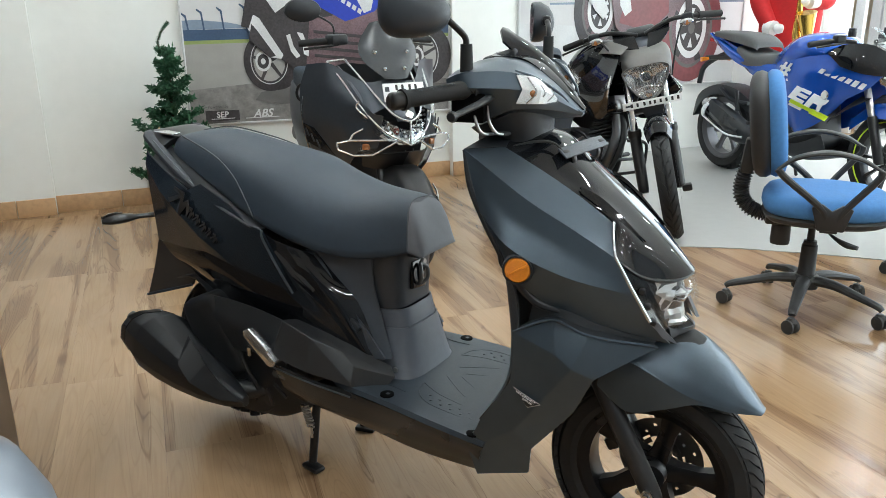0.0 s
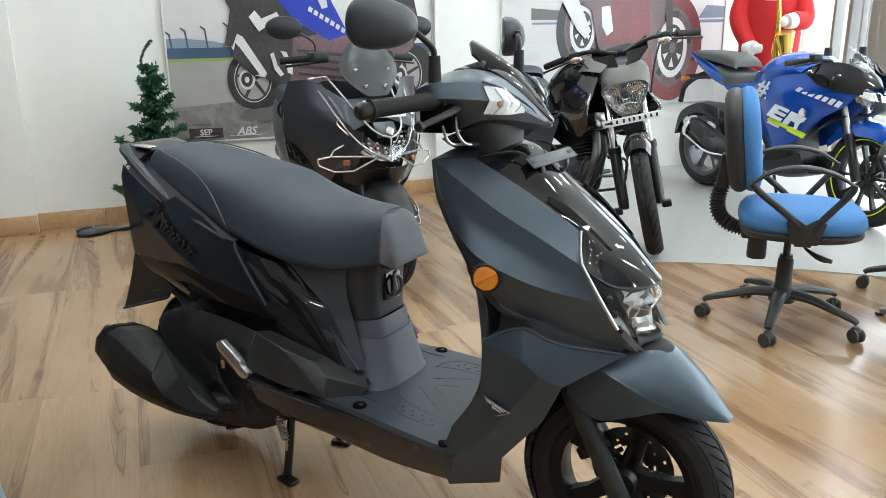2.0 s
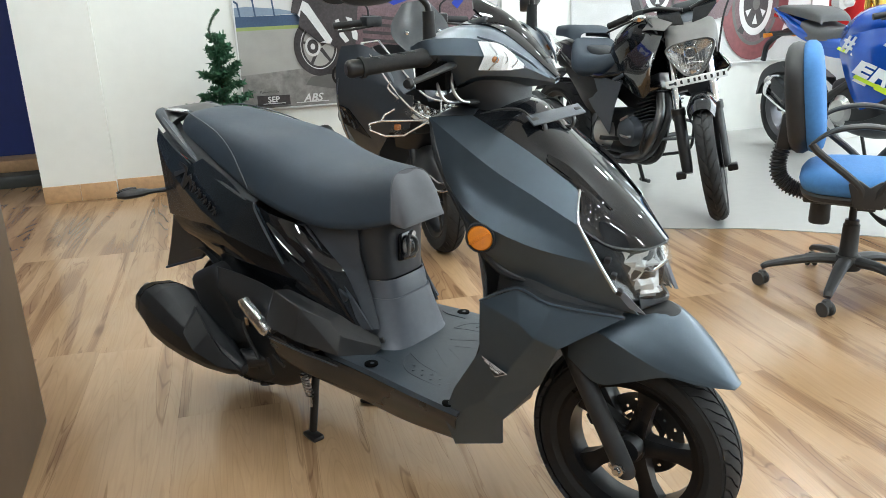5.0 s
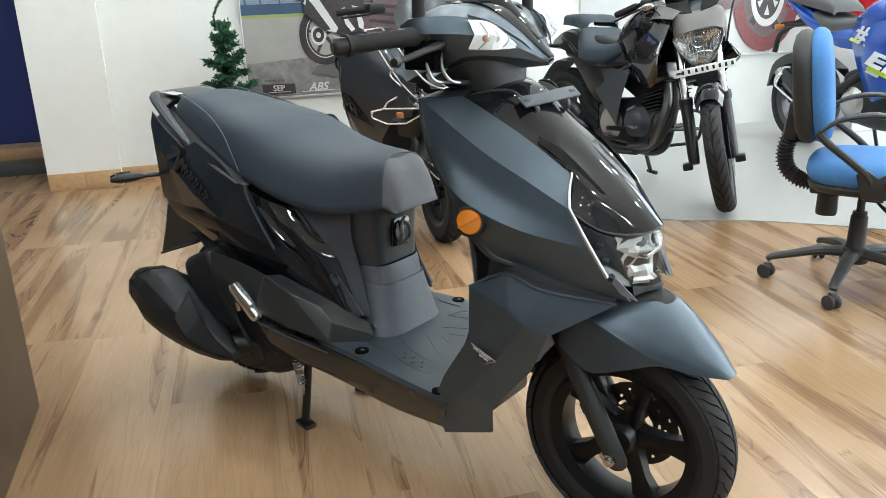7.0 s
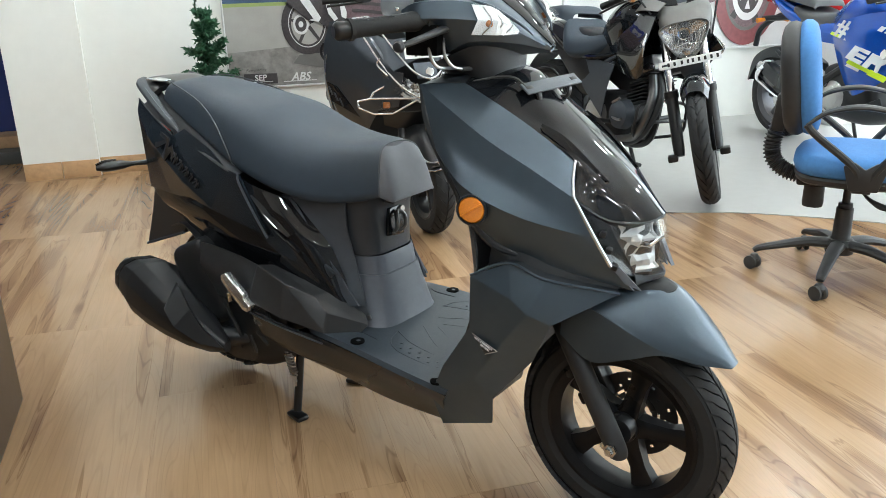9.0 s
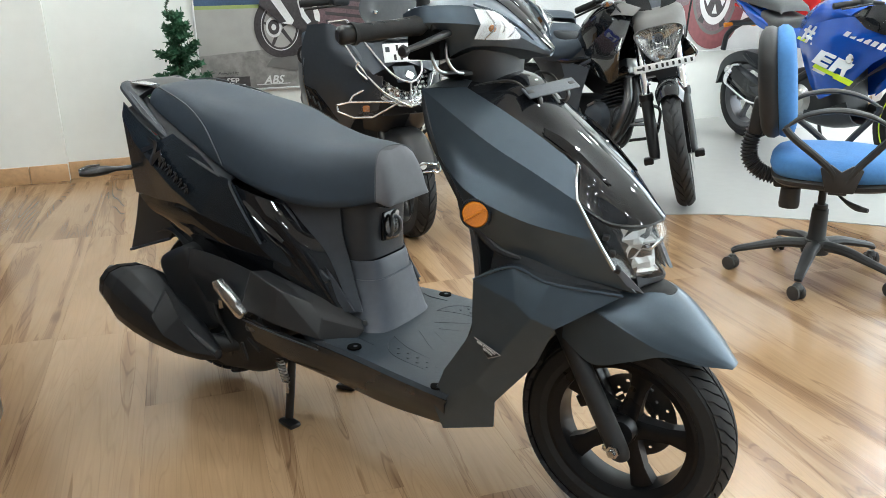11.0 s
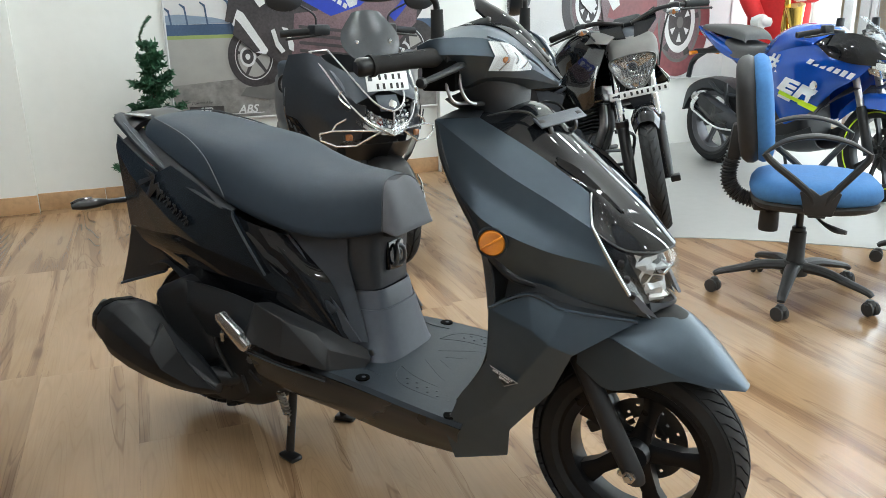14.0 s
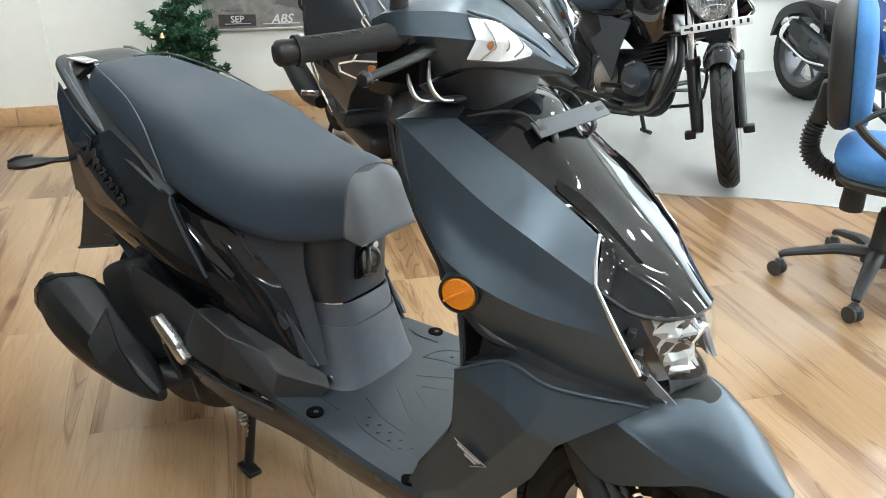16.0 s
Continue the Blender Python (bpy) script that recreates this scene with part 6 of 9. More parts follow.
    part("belly", box(0.62, 0.28, 0.10, 0.03, (-0.50, 0, 0.22), (0, 0, 0), 3), M_BLACKMETAL, v)
    part("body", whole([
        [(-0.66, 0, 0.70), (-0.95, 0, 0.70), (-1.30, 0, 0.74), (-1.52, 0, 0.78)],
        [(-0.68, 0.11, 0.68), (-0.95, 0.13, 0.68), (-1.30, 0.12, 0.72), (-1.52, 0.07, 0.77)],
        [(-0.66, 0.14, 0.50), (-0.95, 0.16, 0.54), (-1.30, 0.15, 0.60), (-1.52, 0.08, 0.70)],
        [(-0.62, 0.17, 0.30), (-0.90, 0.18, 0.38), (-1.20, 0.16, 0.48), (-1.48, 0.08, 0.62)]], 18, 4), M_MAXI, v, angle=45)
    part("seat", whole([[(-0.64, 0, 0.76), (-0.85, 0, 0.775), (-1.02, 0, 0.80), (-1.10, 0, 0.85), (-1.42, 0, 0.86)], [(-0.65, 0.08, 0.75), (-0.85, 0.11, 0.765), (-1.02, 0.12, 0.79), (-1.10, 0.11, 0.835), (-1.42, 0.08, 0.85)], [(-0.67, 0.10, 0.70), (-0.85, 0.14, 0.69), (-1.02, 0.145, 0.70), (-1.10, 0.13, 0.72), (-1.42, 0.09, 0.77)]], 24, 4), M_SEAT, v, angle=50)
    part("engine", box(0.5, 0.26, 0.22, 0.05, (-1.05, 0.02, 0.30), (0, 0, 0), 3), M_ENGINE, v)
    part("silencer", tube([(-0.95, -0.17, 0.26), (-1.15, -0.19, 0.28), (-1.48, -0.20, 0.36)], [0.035, 0.06, 0.06], 14, 16), M_ENGINE, v)
    part("rear_hugger", tube([(-1.02, -0.10, 0.44), (-1.18, -0.11, 0.50), (-1.38, -0.10, 0.48)], 0.03, 12, 10, flat=1.6), M_PLASTIC, v)
    part("stand_leg", bars([[(-0.93, -0.10, 0.24), (-0.96, -0.16, 0.012)], [(-0.93, 0.10, 0.24), (-0.96, 0.16, 0.012)]], 0.012), M_BLACKMETAL, v)
    part("footpeg", tube([(-0.80, -0.22, 0.34), (-0.80, -0.30, 0.35)], 0.014, 3, 10), M_STEEL, v)
    hook = tube([(-0.44, -0.30, 0.86), (-0.47, -0.34, 0.84), (-0.48, -0.35, 0.80), (-0.47, -0.335, 0.77), (-0.46, -0.31, 0.785)], 0.007, 18, 8)
    part("bag_hook", hook, M_BLACKMETAL, v)
    return v


maxi_scooter()


def cruiser():
    v = thing("cruiser_motorcycle", "black and titan grey cruiser motorcycle with a large headlight", "motorcycle", pose(1.154, 3.973, 0.0127, -3.75, 0, -59))
    y0 = -0.02
    fw = thing("front_wheel", "", "")
    fw.parent = v
    wheel(fw, (-0.02, y0 + 0.028, 0.302), 0.302, 0.098, 0.225, 10, 0.06, blocks=30, spoke_w=0.020)
    rw = thing("rear_wheel", "", "")
    rw.parent = v
    wheel(rw, (-1.40, 0, 0.305), 0.305, 0.14, 0.22, 10, blocks=30, spoke_w=0.020)
    for s in BOTH:
        y = y0 + 0.092 * s
        part("fork_lower", tube([(-0.004, y, 0.265), (-0.025, y, 0.315), (-0.125, y, 0.565)], [0.024, 0.029, 0.030], 10, 16), M_BLACKMETAL, v)
        part("fork_boot", lathe([(0.0, -0.02), (0.034, -0.02), (0.036, 0.0), (0.034, 0.02), (0.0, 0.02)], 20, "z", (-0.122, y, 0.560)), M_BLACKMETAL, v)
        part("fork_tube", tube([(-0.12, y, 0.56), (-0.265, y, 0.92)], 0.0205, 4, 16), M_CHROME, v, "chrome fork tube")
        part("fork_foot", box(0.05, 0.05, 0.035, 0.008, (0.0, y0 + 0.125 * s, 0.262)), M_BLACKMETAL, v)
        part("handlebar_side", tube([(-0.36, 0.02 * s, 1.03), (-0.38, 0.16 * s, 1.07), (-0.42, 0.28 * s, 1.06), (-0.50, 0.41 * s, 1.035)], 0.012, 20, 12), M_BLACKMETAL, v)
        part("grip", tube([(-0.43, 0.30 * s, 1.057), (-0.50, 0.42 * s, 1.033)], 0.018, 3, 14), M_RUBBER, v)
        part("lever", tube([(-0.37, 0.25 * s, 1.045), (-0.40, 0.33 * s, 1.03), (-0.47, 0.43 * s, 1.005)], 0.006, 12, 8), M_BLACKMETAL, v)
        part("lever_tip", lathe([(0.0, -0.009), (0.009, 0), (0.0, 0.009)], 10, "y", (-0.47, 0.432 * s, 1.004)), M_BLACKMETAL, v)
        part("switchgear", box(0.05, 0.06, 0.045, 0.012, (-0.405, 0.245 * s, 1.062)), M_PLASTIC, v)
        il = lathe([(0.0, 0.018), (0.018, 0.012), (0.024, 0.0), (0.022, -0.02), (0.0, -0.03)], 18, "x", (0, 0, 0))
        bmesh.ops.scale(il, vec=(1, 1.5, 0.8), verts=il.verts[:])
        bmesh.ops.transform(il, matrix=pose(-0.33, 0.235 * s, 1.045, 0, 0, 8 * s), verts=il.verts[:])
        ip = part("front_indicator", il, M_SILVER, v, "oval indicator with an amber bulb")
        part("indicator_bulb", lathe([(0.0, 0.012), (0.012, 0.006), (0.014, 0)], 12, "x", (-0.322, 0.235 * s, 1.043)), M_AMBERDARK, ip)
        part("tank_shroud", skin([
            [(-0.36, 0.12, 0.93), (-0.48, 0.14, 0.93), (-0.62, 0.13, 0.89), (-0.74, 0.10, 0.82)],
            [(-0.31, 0.19, 0.85), (-0.44, 0.19, 0.83), (-0.60, 0.165, 0.79), (-0.74, 0.12, 0.75)],
            [(-0.27, 0.262, 0.755), (-0.40, 0.215, 0.70), (-0.58, 0.17, 0.69), (-0.74, 0.12, 0.69)],
            [(-0.33, 0.20, 0.62), (-0.42, 0.17, 0.58), (-0.56, 0.14, 0.60), (-0.72, 0.10, 0.65)]], s, 18, 4), M_GLOSS, v, "gloss black tank shroud")
        part("shroud_trim", tube([(-0.30, 0.225 * s, 0.815), (-0.268, 0.266 * s, 0.760), (-0.285, 0.250 * s, 0.705)], [0.003, 0.007, 0.003], 10, 8), M_SILVER, v, "bright trim at the shroud's tip")
        part("tank_shoulder", skin([[(-0.34, 0.09, 0.965), (-0.46, 0.11, 0.985), (-0.60, 0.10, 0.955)], [(-0.33, 0.145, 0.925), (-0.45, 0.165, 0.925), (-0.60, 0.145, 0.895)]], s, 12, 3), M_TITAN, v, "titan grey tank shoulder")
        for k in range(3):
            part("side_scoop", box(0.10, 0.02, 0.020, 0.006, (-0.66 - 0.012 * k, 0.155 * s, 0.665 - 0.036 * k), (0, -24, 0)), M_GREYMET, v)
        part("side_cover", skin([[(-0.72, 0.12, 0.74), (-0.90, 0.15, 0.72), (-1.10, 0.13, 0.70), (-1.25, 0.10, 0.72)], [(-0.70, 0.15, 0.58), (-0.90, 0.18, 0.58), (-1.08, 0.15, 0.60), (-1.25, 0.11, 0.66)], [(-0.74, 0.13, 0.46), (-0.88, 0.15, 0.45), (-1.0, 0.14, 0.50), (-1.15, 0.10, 0.58)]], s, 12, 3), M_BLACKMETAL, v)
        part("footpeg", tube([(-0.62, 0.12 * s, 0.33), (-0.62, 0.27 * s, 0.345)], 0.013, 3, 10), M_BLACKMETAL, v)
    part("cowl", whole([
        [(-0.165, 0, 0.897), (-0.205, 0, 0.945), (-0.265, 0, 0.970), (-0.34, 0, 0.985)],
        [(-0.172, 0.072, 0.893), (-0.215, 0.080, 0.940), (-0.275, 0.082, 0.964), (-0.35, 0.08, 0.98)],
        [(-0.212, 0.118, 0.868), (-0.25, 0.126, 0.915), (-0.30, 0.128, 0.940), (-0.37, 0.12, 0.955)],
        [(-0.230, 0.116, 0.800), (-0.28, 0.130, 0.855), (-0.34, 0.130, 0.89), (-0.39, 0.12, 0.92)]], 14, 4), M_TITAN, v, "titan grey headlight cowl", angle=45)
    # headlight: rounded triangle
    pts = [(0, -0.095), (0.045, -0.080), (0.085, -0.030), (0.116, 0.030), (0.118, 0.066), (0.070, 0.086), (0, 0.092), (-0.070, 0.086), (-0.118, 0.066), (-0.116, 0.030), (-0.085, -0.030), (-0.045, -0.080)]
    hm = frame_at((-0.172, -0.006, 0.810), (0, 1, 0), (1, 0, 0.18)) @ Matrix.Scale(0.93, 4)
    sm = [(p.x, p.y) for p in cr([(x, y, 0) for x, y in pts + pts[:1]], 41)][:-1]

    def dome(f0, zs, back=False, front=False):
        b = mesh_grid([[hm @ Vector((x * f * f0, y * f * f0, z)) for x, y in sm] for f, z in zs], close=True)
        if back:
            b.faces.new(list(b.verts)[:len(sm)][::-1])
        if front:
            b.faces.new(list(b.verts)[-len(sm):])
        bmesh.ops.recalc_face_normals(b, faces=b.faces[:])
        return b

    bz = part("headlight_bezel", dome(1.09, [(0.80, -0.07), (1.0, -0.03), (1.0, 0.000), (0.97, 0.010), (0.935, 0.004), (0.925, -0.012)]), M_TITAN, v, "titan grey headlight ring", angle=45)
    bowl_rows = []
    for k, (f, z) in enumerate(((0.10, -0.040), (0.30, -0.038), (0.52, -0.030), (0.74, -0.020), (0.90, -0.010), (0.99, -0.003))):
        bowl_rows.append([hm @ Vector((x * f, y * f, z + (0.0035 if (j + k) % 2 else -0.0035) * (1 if 0 < k < 5 else 0))) for j, (x, y) in enumerate(sm)])
    bowl = mesh_grid(bowl_rows, close=True)
    bowl.faces.new(list(bowl.verts)[:len(sm)][::-1])
    bmesh.ops.recalc_face_normals(bowl, faces=bowl.faces[:])
    part("headlight_bowl", bowl, M_SILVER, bz, "faceted bright headlight reflector", angle=3)
    ribs_h = bmesh.new()
    for k in range(9):
        x = -0.072 + 0.018 * k
        reach = 0.078 * (1 - (abs(x) / 0.118) ** 2) ** 0.5
        tube([hm @ Vector((x, 0.012 - reach * 0.80, -0.004)), hm @ Vector((x, 0.004, 0.012)), hm @ Vector((x, 0.012 + reach * 0.70, -0.004))], 0.0007, 6, 4, ribs_h)
    part("headlight_flutes", ribs_h, M_STEEL, bz, "fine vertical flutes")
    part("headlight_lens", dome(0.98, [(1.0, 0.003), (0.97, 0.014), (0.8, 0.030), (0.5, 0.040), (0.15, 0.044)], front=True), M_LENS, bz, "clear ribbed headlight lens", angle=60).visible_shadow = False
    part("bulb_shield", lathe([(0.0, 0.016), (0.019, 0.012), (0.022, -0.01), (0.0, -0.01)], 20, "x", (-0.158, -0.008, 0.838)), M_GREYMET, bz)
    part("bulb_ring", lathe([(0.024, 0.008), (0.030, 0.010), (0.031, -0.006), (0.024, -0.006)], 24, "x", (-0.162, -0.008, 0.838)), M_CHROME, bz)
    part("pilot_lamp", lathe([(0.0, 0.014), (0.018, 0.010), (0.023, 0.0), (0.024, -0.01)], 20, "x", (-0.148, -0.006, 0.752)), M_SILVER, bz)
    part("pilot_rim", tube([hm @ Vector((-0.060, -0.036, 0.006)), hm @ Vector((-0.028, -0.030, 0.010)), hm @ Vector((0, -0.024, 0.012)), hm @ Vector((0.028, -0.030, 0.010)), hm @ Vector((0.060, -0.036, 0.006))], 0.004, 16, 6), M_SILVER, bz)
    # fly screen: two creased wings meeting in a V over the instrument housing
    for s in BOTH:
        part("visor_wing", facets([(-0.42, 0.150, 1.088), (-0.355, 0.038, 1.036), (-0.262, 0.020, 0.968), (-0.300, 0.095, 0.982), (-0.36, 0.148, 1.030)], [(0, 1, 4), (1, 2, 3, 4)], s, 0.006, 0.003), M_GLOSS, v, "gloss black fly screen wing")
    part("visor_centre", whole([[(-0.375, 0, 1.020), (-0.32, 0, 0.998), (-0.268, 0, 0.962)], [(-0.375, 0.034, 1.018), (-0.32, 0.030, 0.994), (-0.268, 0.022, 0.960)]], 8, 3), M_GREYMET, v)
    part("meter_housing", box(0.07, 0.15, 0.09, 0.02, (-0.41, 0, 1.02), (0, 30, 0), 3), M_PLASTIC, v)
    part("clutch_cable", tube([(-0.40, -0.22, 1.05), (-0.28, -0.17, 0.98), (-0.24, -0.10, 0.86)], 0.005, 12, 8), M_RUBBER, v)
    part("brake_cable", tube([(-0.40, 0.22, 1.05), (-0.28, 0.17, 0.96), (-0.26, 0.12, 0.80)], 0.005, 12, 8), M_RUBBER, v)
    plate(v, frame_at((-0.135, 0.0, 0.705), (0, 1, 0.0), (1, 0, 0.1)), 0.300, 0.038, (9,))
    part("plate_backing", whole([[(-0.150, 0, 0.690), (-0.152, 0, 0.640), (-0.185, 0, 0.590)], [(-0.156, 0.060, 0.690), (-0.160, 0.045, 0.640), (-0.190, 0.020, 0.592)]], 8, 3, smooth=False), M_PLASTIC, v)
    part("horn", lathe([(0.0, 0.02), (0.035, 0.015), (0.042, 0.0), (0.030, -0.02), (0.0, -0.025)], 20, "x", (-0.21, 0.03, 0.60)), M_BLACKMETAL, v)
    part("fork_bridge", box(0.06, 0.21, 0.035, 0.012, (-0.185, y0, 0.665), (0, -20, 0)), M_BLACKMETAL, v)
    part("front_fender", whole([[(-0.24, 0, 0.60), (-0.12, 0, 0.645), (0.02, 0, 0.645), (0.115, 0, 0.60)], [(-0.24, 0.040, 0.595), (-0.12, 0.042, 0.635), (0.02, 0.042, 0.632), (0.11, 0.034, 0.590)], [(-0.24, 0.064, 0.55), (-0.12, 0.070, 0.590), (0.02, 0.070, 0.585), (0.105, 0.058, 0.548)]], 14, 4), M_GLOSS, v, "gloss black front fender").matrix_local = pose(0, y0 + 0.028, 0)
    part("tank", whole([[(-0.42, 0, 0.96), (-0.55, 0, 1.0), (-0.70, 0, 0.96), (-0.84, 0, 0.84)], [(-0.42, 0.09, 0.95), (-0.55, 0.12, 0.985), (-0.70, 0.11, 0.94), (-0.84, 0.07, 0.83)], [(-0.44, 0.15, 0.88), (-0.55, 0.19, 0.90), (-0.70, 0.17, 0.85), (-0.84, 0.10, 0.78)], [(-0.46, 0.13, 0.76), (-0.55, 0.15, 0.74), (-0.70, 0.14, 0.74), (-0.84, 0.08, 0.74)]], 18, 4), M_GLOSS, v, "gloss black fuel tank", angle=45)
    part("rider_seat", whole([[(-0.72, 0, 0.815), (-0.84, 0, 0.775), (-1.02, 0, 0.775), (-1.13, 0, 0.86)], [(-0.73, 0.09, 0.808), (-0.84, 0.15, 0.772), (-1.02, 0.165, 0.772), (-1.13, 0.13, 0.855)], [(-0.74, 0.125, 0.75), (-0.84, 0.185, 0.70), (-1.02, 0.205, 0.695), (-1.13, 0.155, 0.77)], [(-0.75, 0.105, 0.71), (-0.84, 0.160, 0.665), (-1.02, 0.180, 0.66), (-1.13, 0.135, 0.74)]], 20, 4), M_SEAT, v, "black vinyl rider seat", angle=50)
    part("pillion_seat", whole([[(-1.12, 0, 0.895), (-1.20, 0, 0.935), (-1.38, 0, 0.93)], [(-1.12, 0.09, 0.89), (-1.20, 0.13, 0.93), (-1.38, 0.10, 0.925)], [(-1.12, 0.115, 0.84), (-1.20, 0.155, 0.865), (-1.38, 0.115, 0.87)]], 14, 4), M_SEAT, v, "black vinyl pillion pad", angle=50)
    part("tail", whole([[(-1.15, 0, 0.80), (-1.35, 0, 0.84), (-1.58, 0, 0.78)], [(-1.15, 0.12, 0.80), (-1.35, 0.11, 0.83), (-1.58, 0.05, 0.77)], [(-1.15, 0.14, 0.68), (-1.35, 0.12, 0.72), (-1.58, 0.05, 0.72)]], 12, 3), M_BLACKMETAL, v)
    part("rear_fender", whole([[(-1.30, 0, 0.66), (-1.50, 0, 0.66), (-1.66, 0, 0.52)], [(-1.30, 0.08, 0.65), (-1.50, 0.08, 0.64), (-1.66, 0.07, 0.51)]], 10, 3), M_PLASTIC, v)
    part("rear_indicator_stalk", bars([[(-1.45, -0.08, 0.74), (-1.46, -0.20, 0.74)], [(-1.45, 0.08, 0.74), (-1.46, 0.20, 0.74)]], 0.012), M_BLACKMETAL, v)
    part("under_seat", box(0.62, 0.20, 0.17, 0.03, (-1.06, 0, 0.735), (0, 6, 0), 3), M_PLASTIC, v)
    # engine and frame
    part("crankcase", box(0.36, 0.26, 0.24, 0.05, (-0.72, 0, 0.36), (0, 0, 0), 3), M_ENGINE, v)
    for k in range(8):
        part("cylinder_fin", box(0.16, 0.20, 0.008, 0.003, (-0.52 + 0.008 * k, 0, 0.44 + 0.022 * k), (0, -18, 0)), M_ENGINE, v)
    part("clutch_cover", lathe([(0.0, -0.16), (0.07, -0.155), (0.10, -0.13), (0.10, -0.08)], 28, "y", (-0.78, 0, 0.35)), M_STEEL, v)
    part("cylinder_head", box(0.14, 0.16, 0.09, 0.02, (-0.47, 0, 0.65), (0, -18, 0)), M_STEEL, v)
    part("down_tube", bars([[(-0.32, 0, 0.78), (-0.40, 0, 0.50), (-0.46, 0, 0.25), (-0.70, 0, 0.20), (-0.95, 0, 0.22)]], 0.022), M_BLACKMETAL, v)
    part("header_pipe", tube([(-0.42, -0.02, 0.62), (-0.34, -0.06, 0.48), (-0.40, -0.12, 0.28), (-0.62, -0.16, 0.22), (-0.95, -0.18, 0.24)], 0.022, 24, 12), M_ENGINE, v)
    part("silencer", tube([(-0.95, -0.18, 0.24), (-1.10, -0.19, 0.27), (-1.45, -0.20, 0.36)], [0.03, 0.055, 0.058], 12, 16), M_ENGINE, v)
    part("silencer", tube([(-1.0, -0.18, 0.36), (-1.12, -0.19, 0.40), (-1.45, -0.20, 0.48)], [0.03, 0.05, 0.05], 12, 16), M_ENGINE, v)
    part("crash_bar", bars([[(-0.40, -0.04, 0.46), (-0.38, -0.15, 0.45), (-0.38, -0.17, 0.38), (-0.40, -0.16, 0.29), (-0.46, -0.03, 0.26)], [(-0.40, 0.04, 0.46), (-0.38, 0.15, 0.45), (-0.38, 0.17, 0.38), (-0.40, 0.16, 0.29), (-0.46, 0.03, 0.26)], [(-0.38, -0.16, 0.36), (-0.38, 0.16, 0.36)]], 0.009), M_BLACKMETAL, v, "black tubular crash bar")
    part("skid_bar", bars([[(-0.55, -0.26, 0.30), (-0.66, -0.26, 0.285), (-0.90, -0.20, 0.26)], [(-0.50, -0.14, 0.22), (-0.60, -0.24, 0.22), (-0.60, -0.28, 0.24)]], 0.012), M_BLACKMETAL, v)
    part("side_stand", bars([[(-0.80, 0.12, 0.24), (-0.84, 0.24, 0.028)], [(-0.88, 0.25, 0.030), (-0.80, 0.25, 0.030)]], 0.012), M_BLACKMETAL, v)
    part("frame_cover", facets([(-1.06, 0.150, 0.640), (-0.80, 0.170, 0.660), (-0.60, 0.175, 0.640), (-0.64, 0.180, 0.520), (-0.68, 0.170, 0.350), (-0.86, 0.172, 0.500)], [(0, 1, 5), (1, 2, 3, 5), (5, 3, 4)], -1, 0.005, 0.006), M_GREYMET, v, "dark grey triangular side cover")
    part("seat_rail", tube([(-0.62, -0.15, 0.69), (-0.84, -0.165, 0.665), (-1.10, -0.15, 0.70), (-1.36, -0.11, 0.80)], [0.014, 0.018, 0.018, 0.010], 20, 10), M_GLOSS, v)
    part("header_shine", tube([(-0.40, -0.07, 0.60), (-0.35, -0.10, 0.50), (-0.36, -0.13, 0.38), (-0.42, -0.14, 0.28), (-0.56, -0.15, 0.24)], 0.024, 24, 12), M_DISC, v, "dark steel header pipe")
    part("engine_case", lathe([(0.0, -0.165), (0.05, -0.165), (0.075, -0.150), (0.085, -0.10)], 24, "y", (-0.56, 0, 0.38)), M_GREYMET, v)
    part("gear_lever", bars([[(-0.58, -0.17, 0.36), (-0.50, -0.19, 0.36), (-0.46, -0.20, 0.37)], [(-0.60, -0.16, 0.44), (-0.53, -0.17, 0.47)]], 0.007), M_STEEL, v)
    part("caliper", box(0.05, 0.05, 0.08, 0.012, (-0.10, y0 + 0.075, 0.36), (0, -20, 0)), M_BLACKMETAL, v)
    # the steering is turned a little to its right
    steer = Matrix.Translation((-0.20, 0, 0.66)) @ Matrix.Rotation(radians(-47), 4, Vector((-0.369, 0, 0.929))) @ Matrix.Translation((0.20, 0, -0.66))
    front = ("front_wheel", "fork", "handlebar", "grip", "lever", "switchgear", "front_indicator", "cowl", "headlight", "meter", "visor", "clutch_cable", "brake_cable", "number_plate", "plate_backing", "horn", "front_fender", "caliper")
    for c in v.children:
        if c.name.startswith(front):
            c.matrix_basis = steer @ c.matrix_basis
    return v


cruiser()


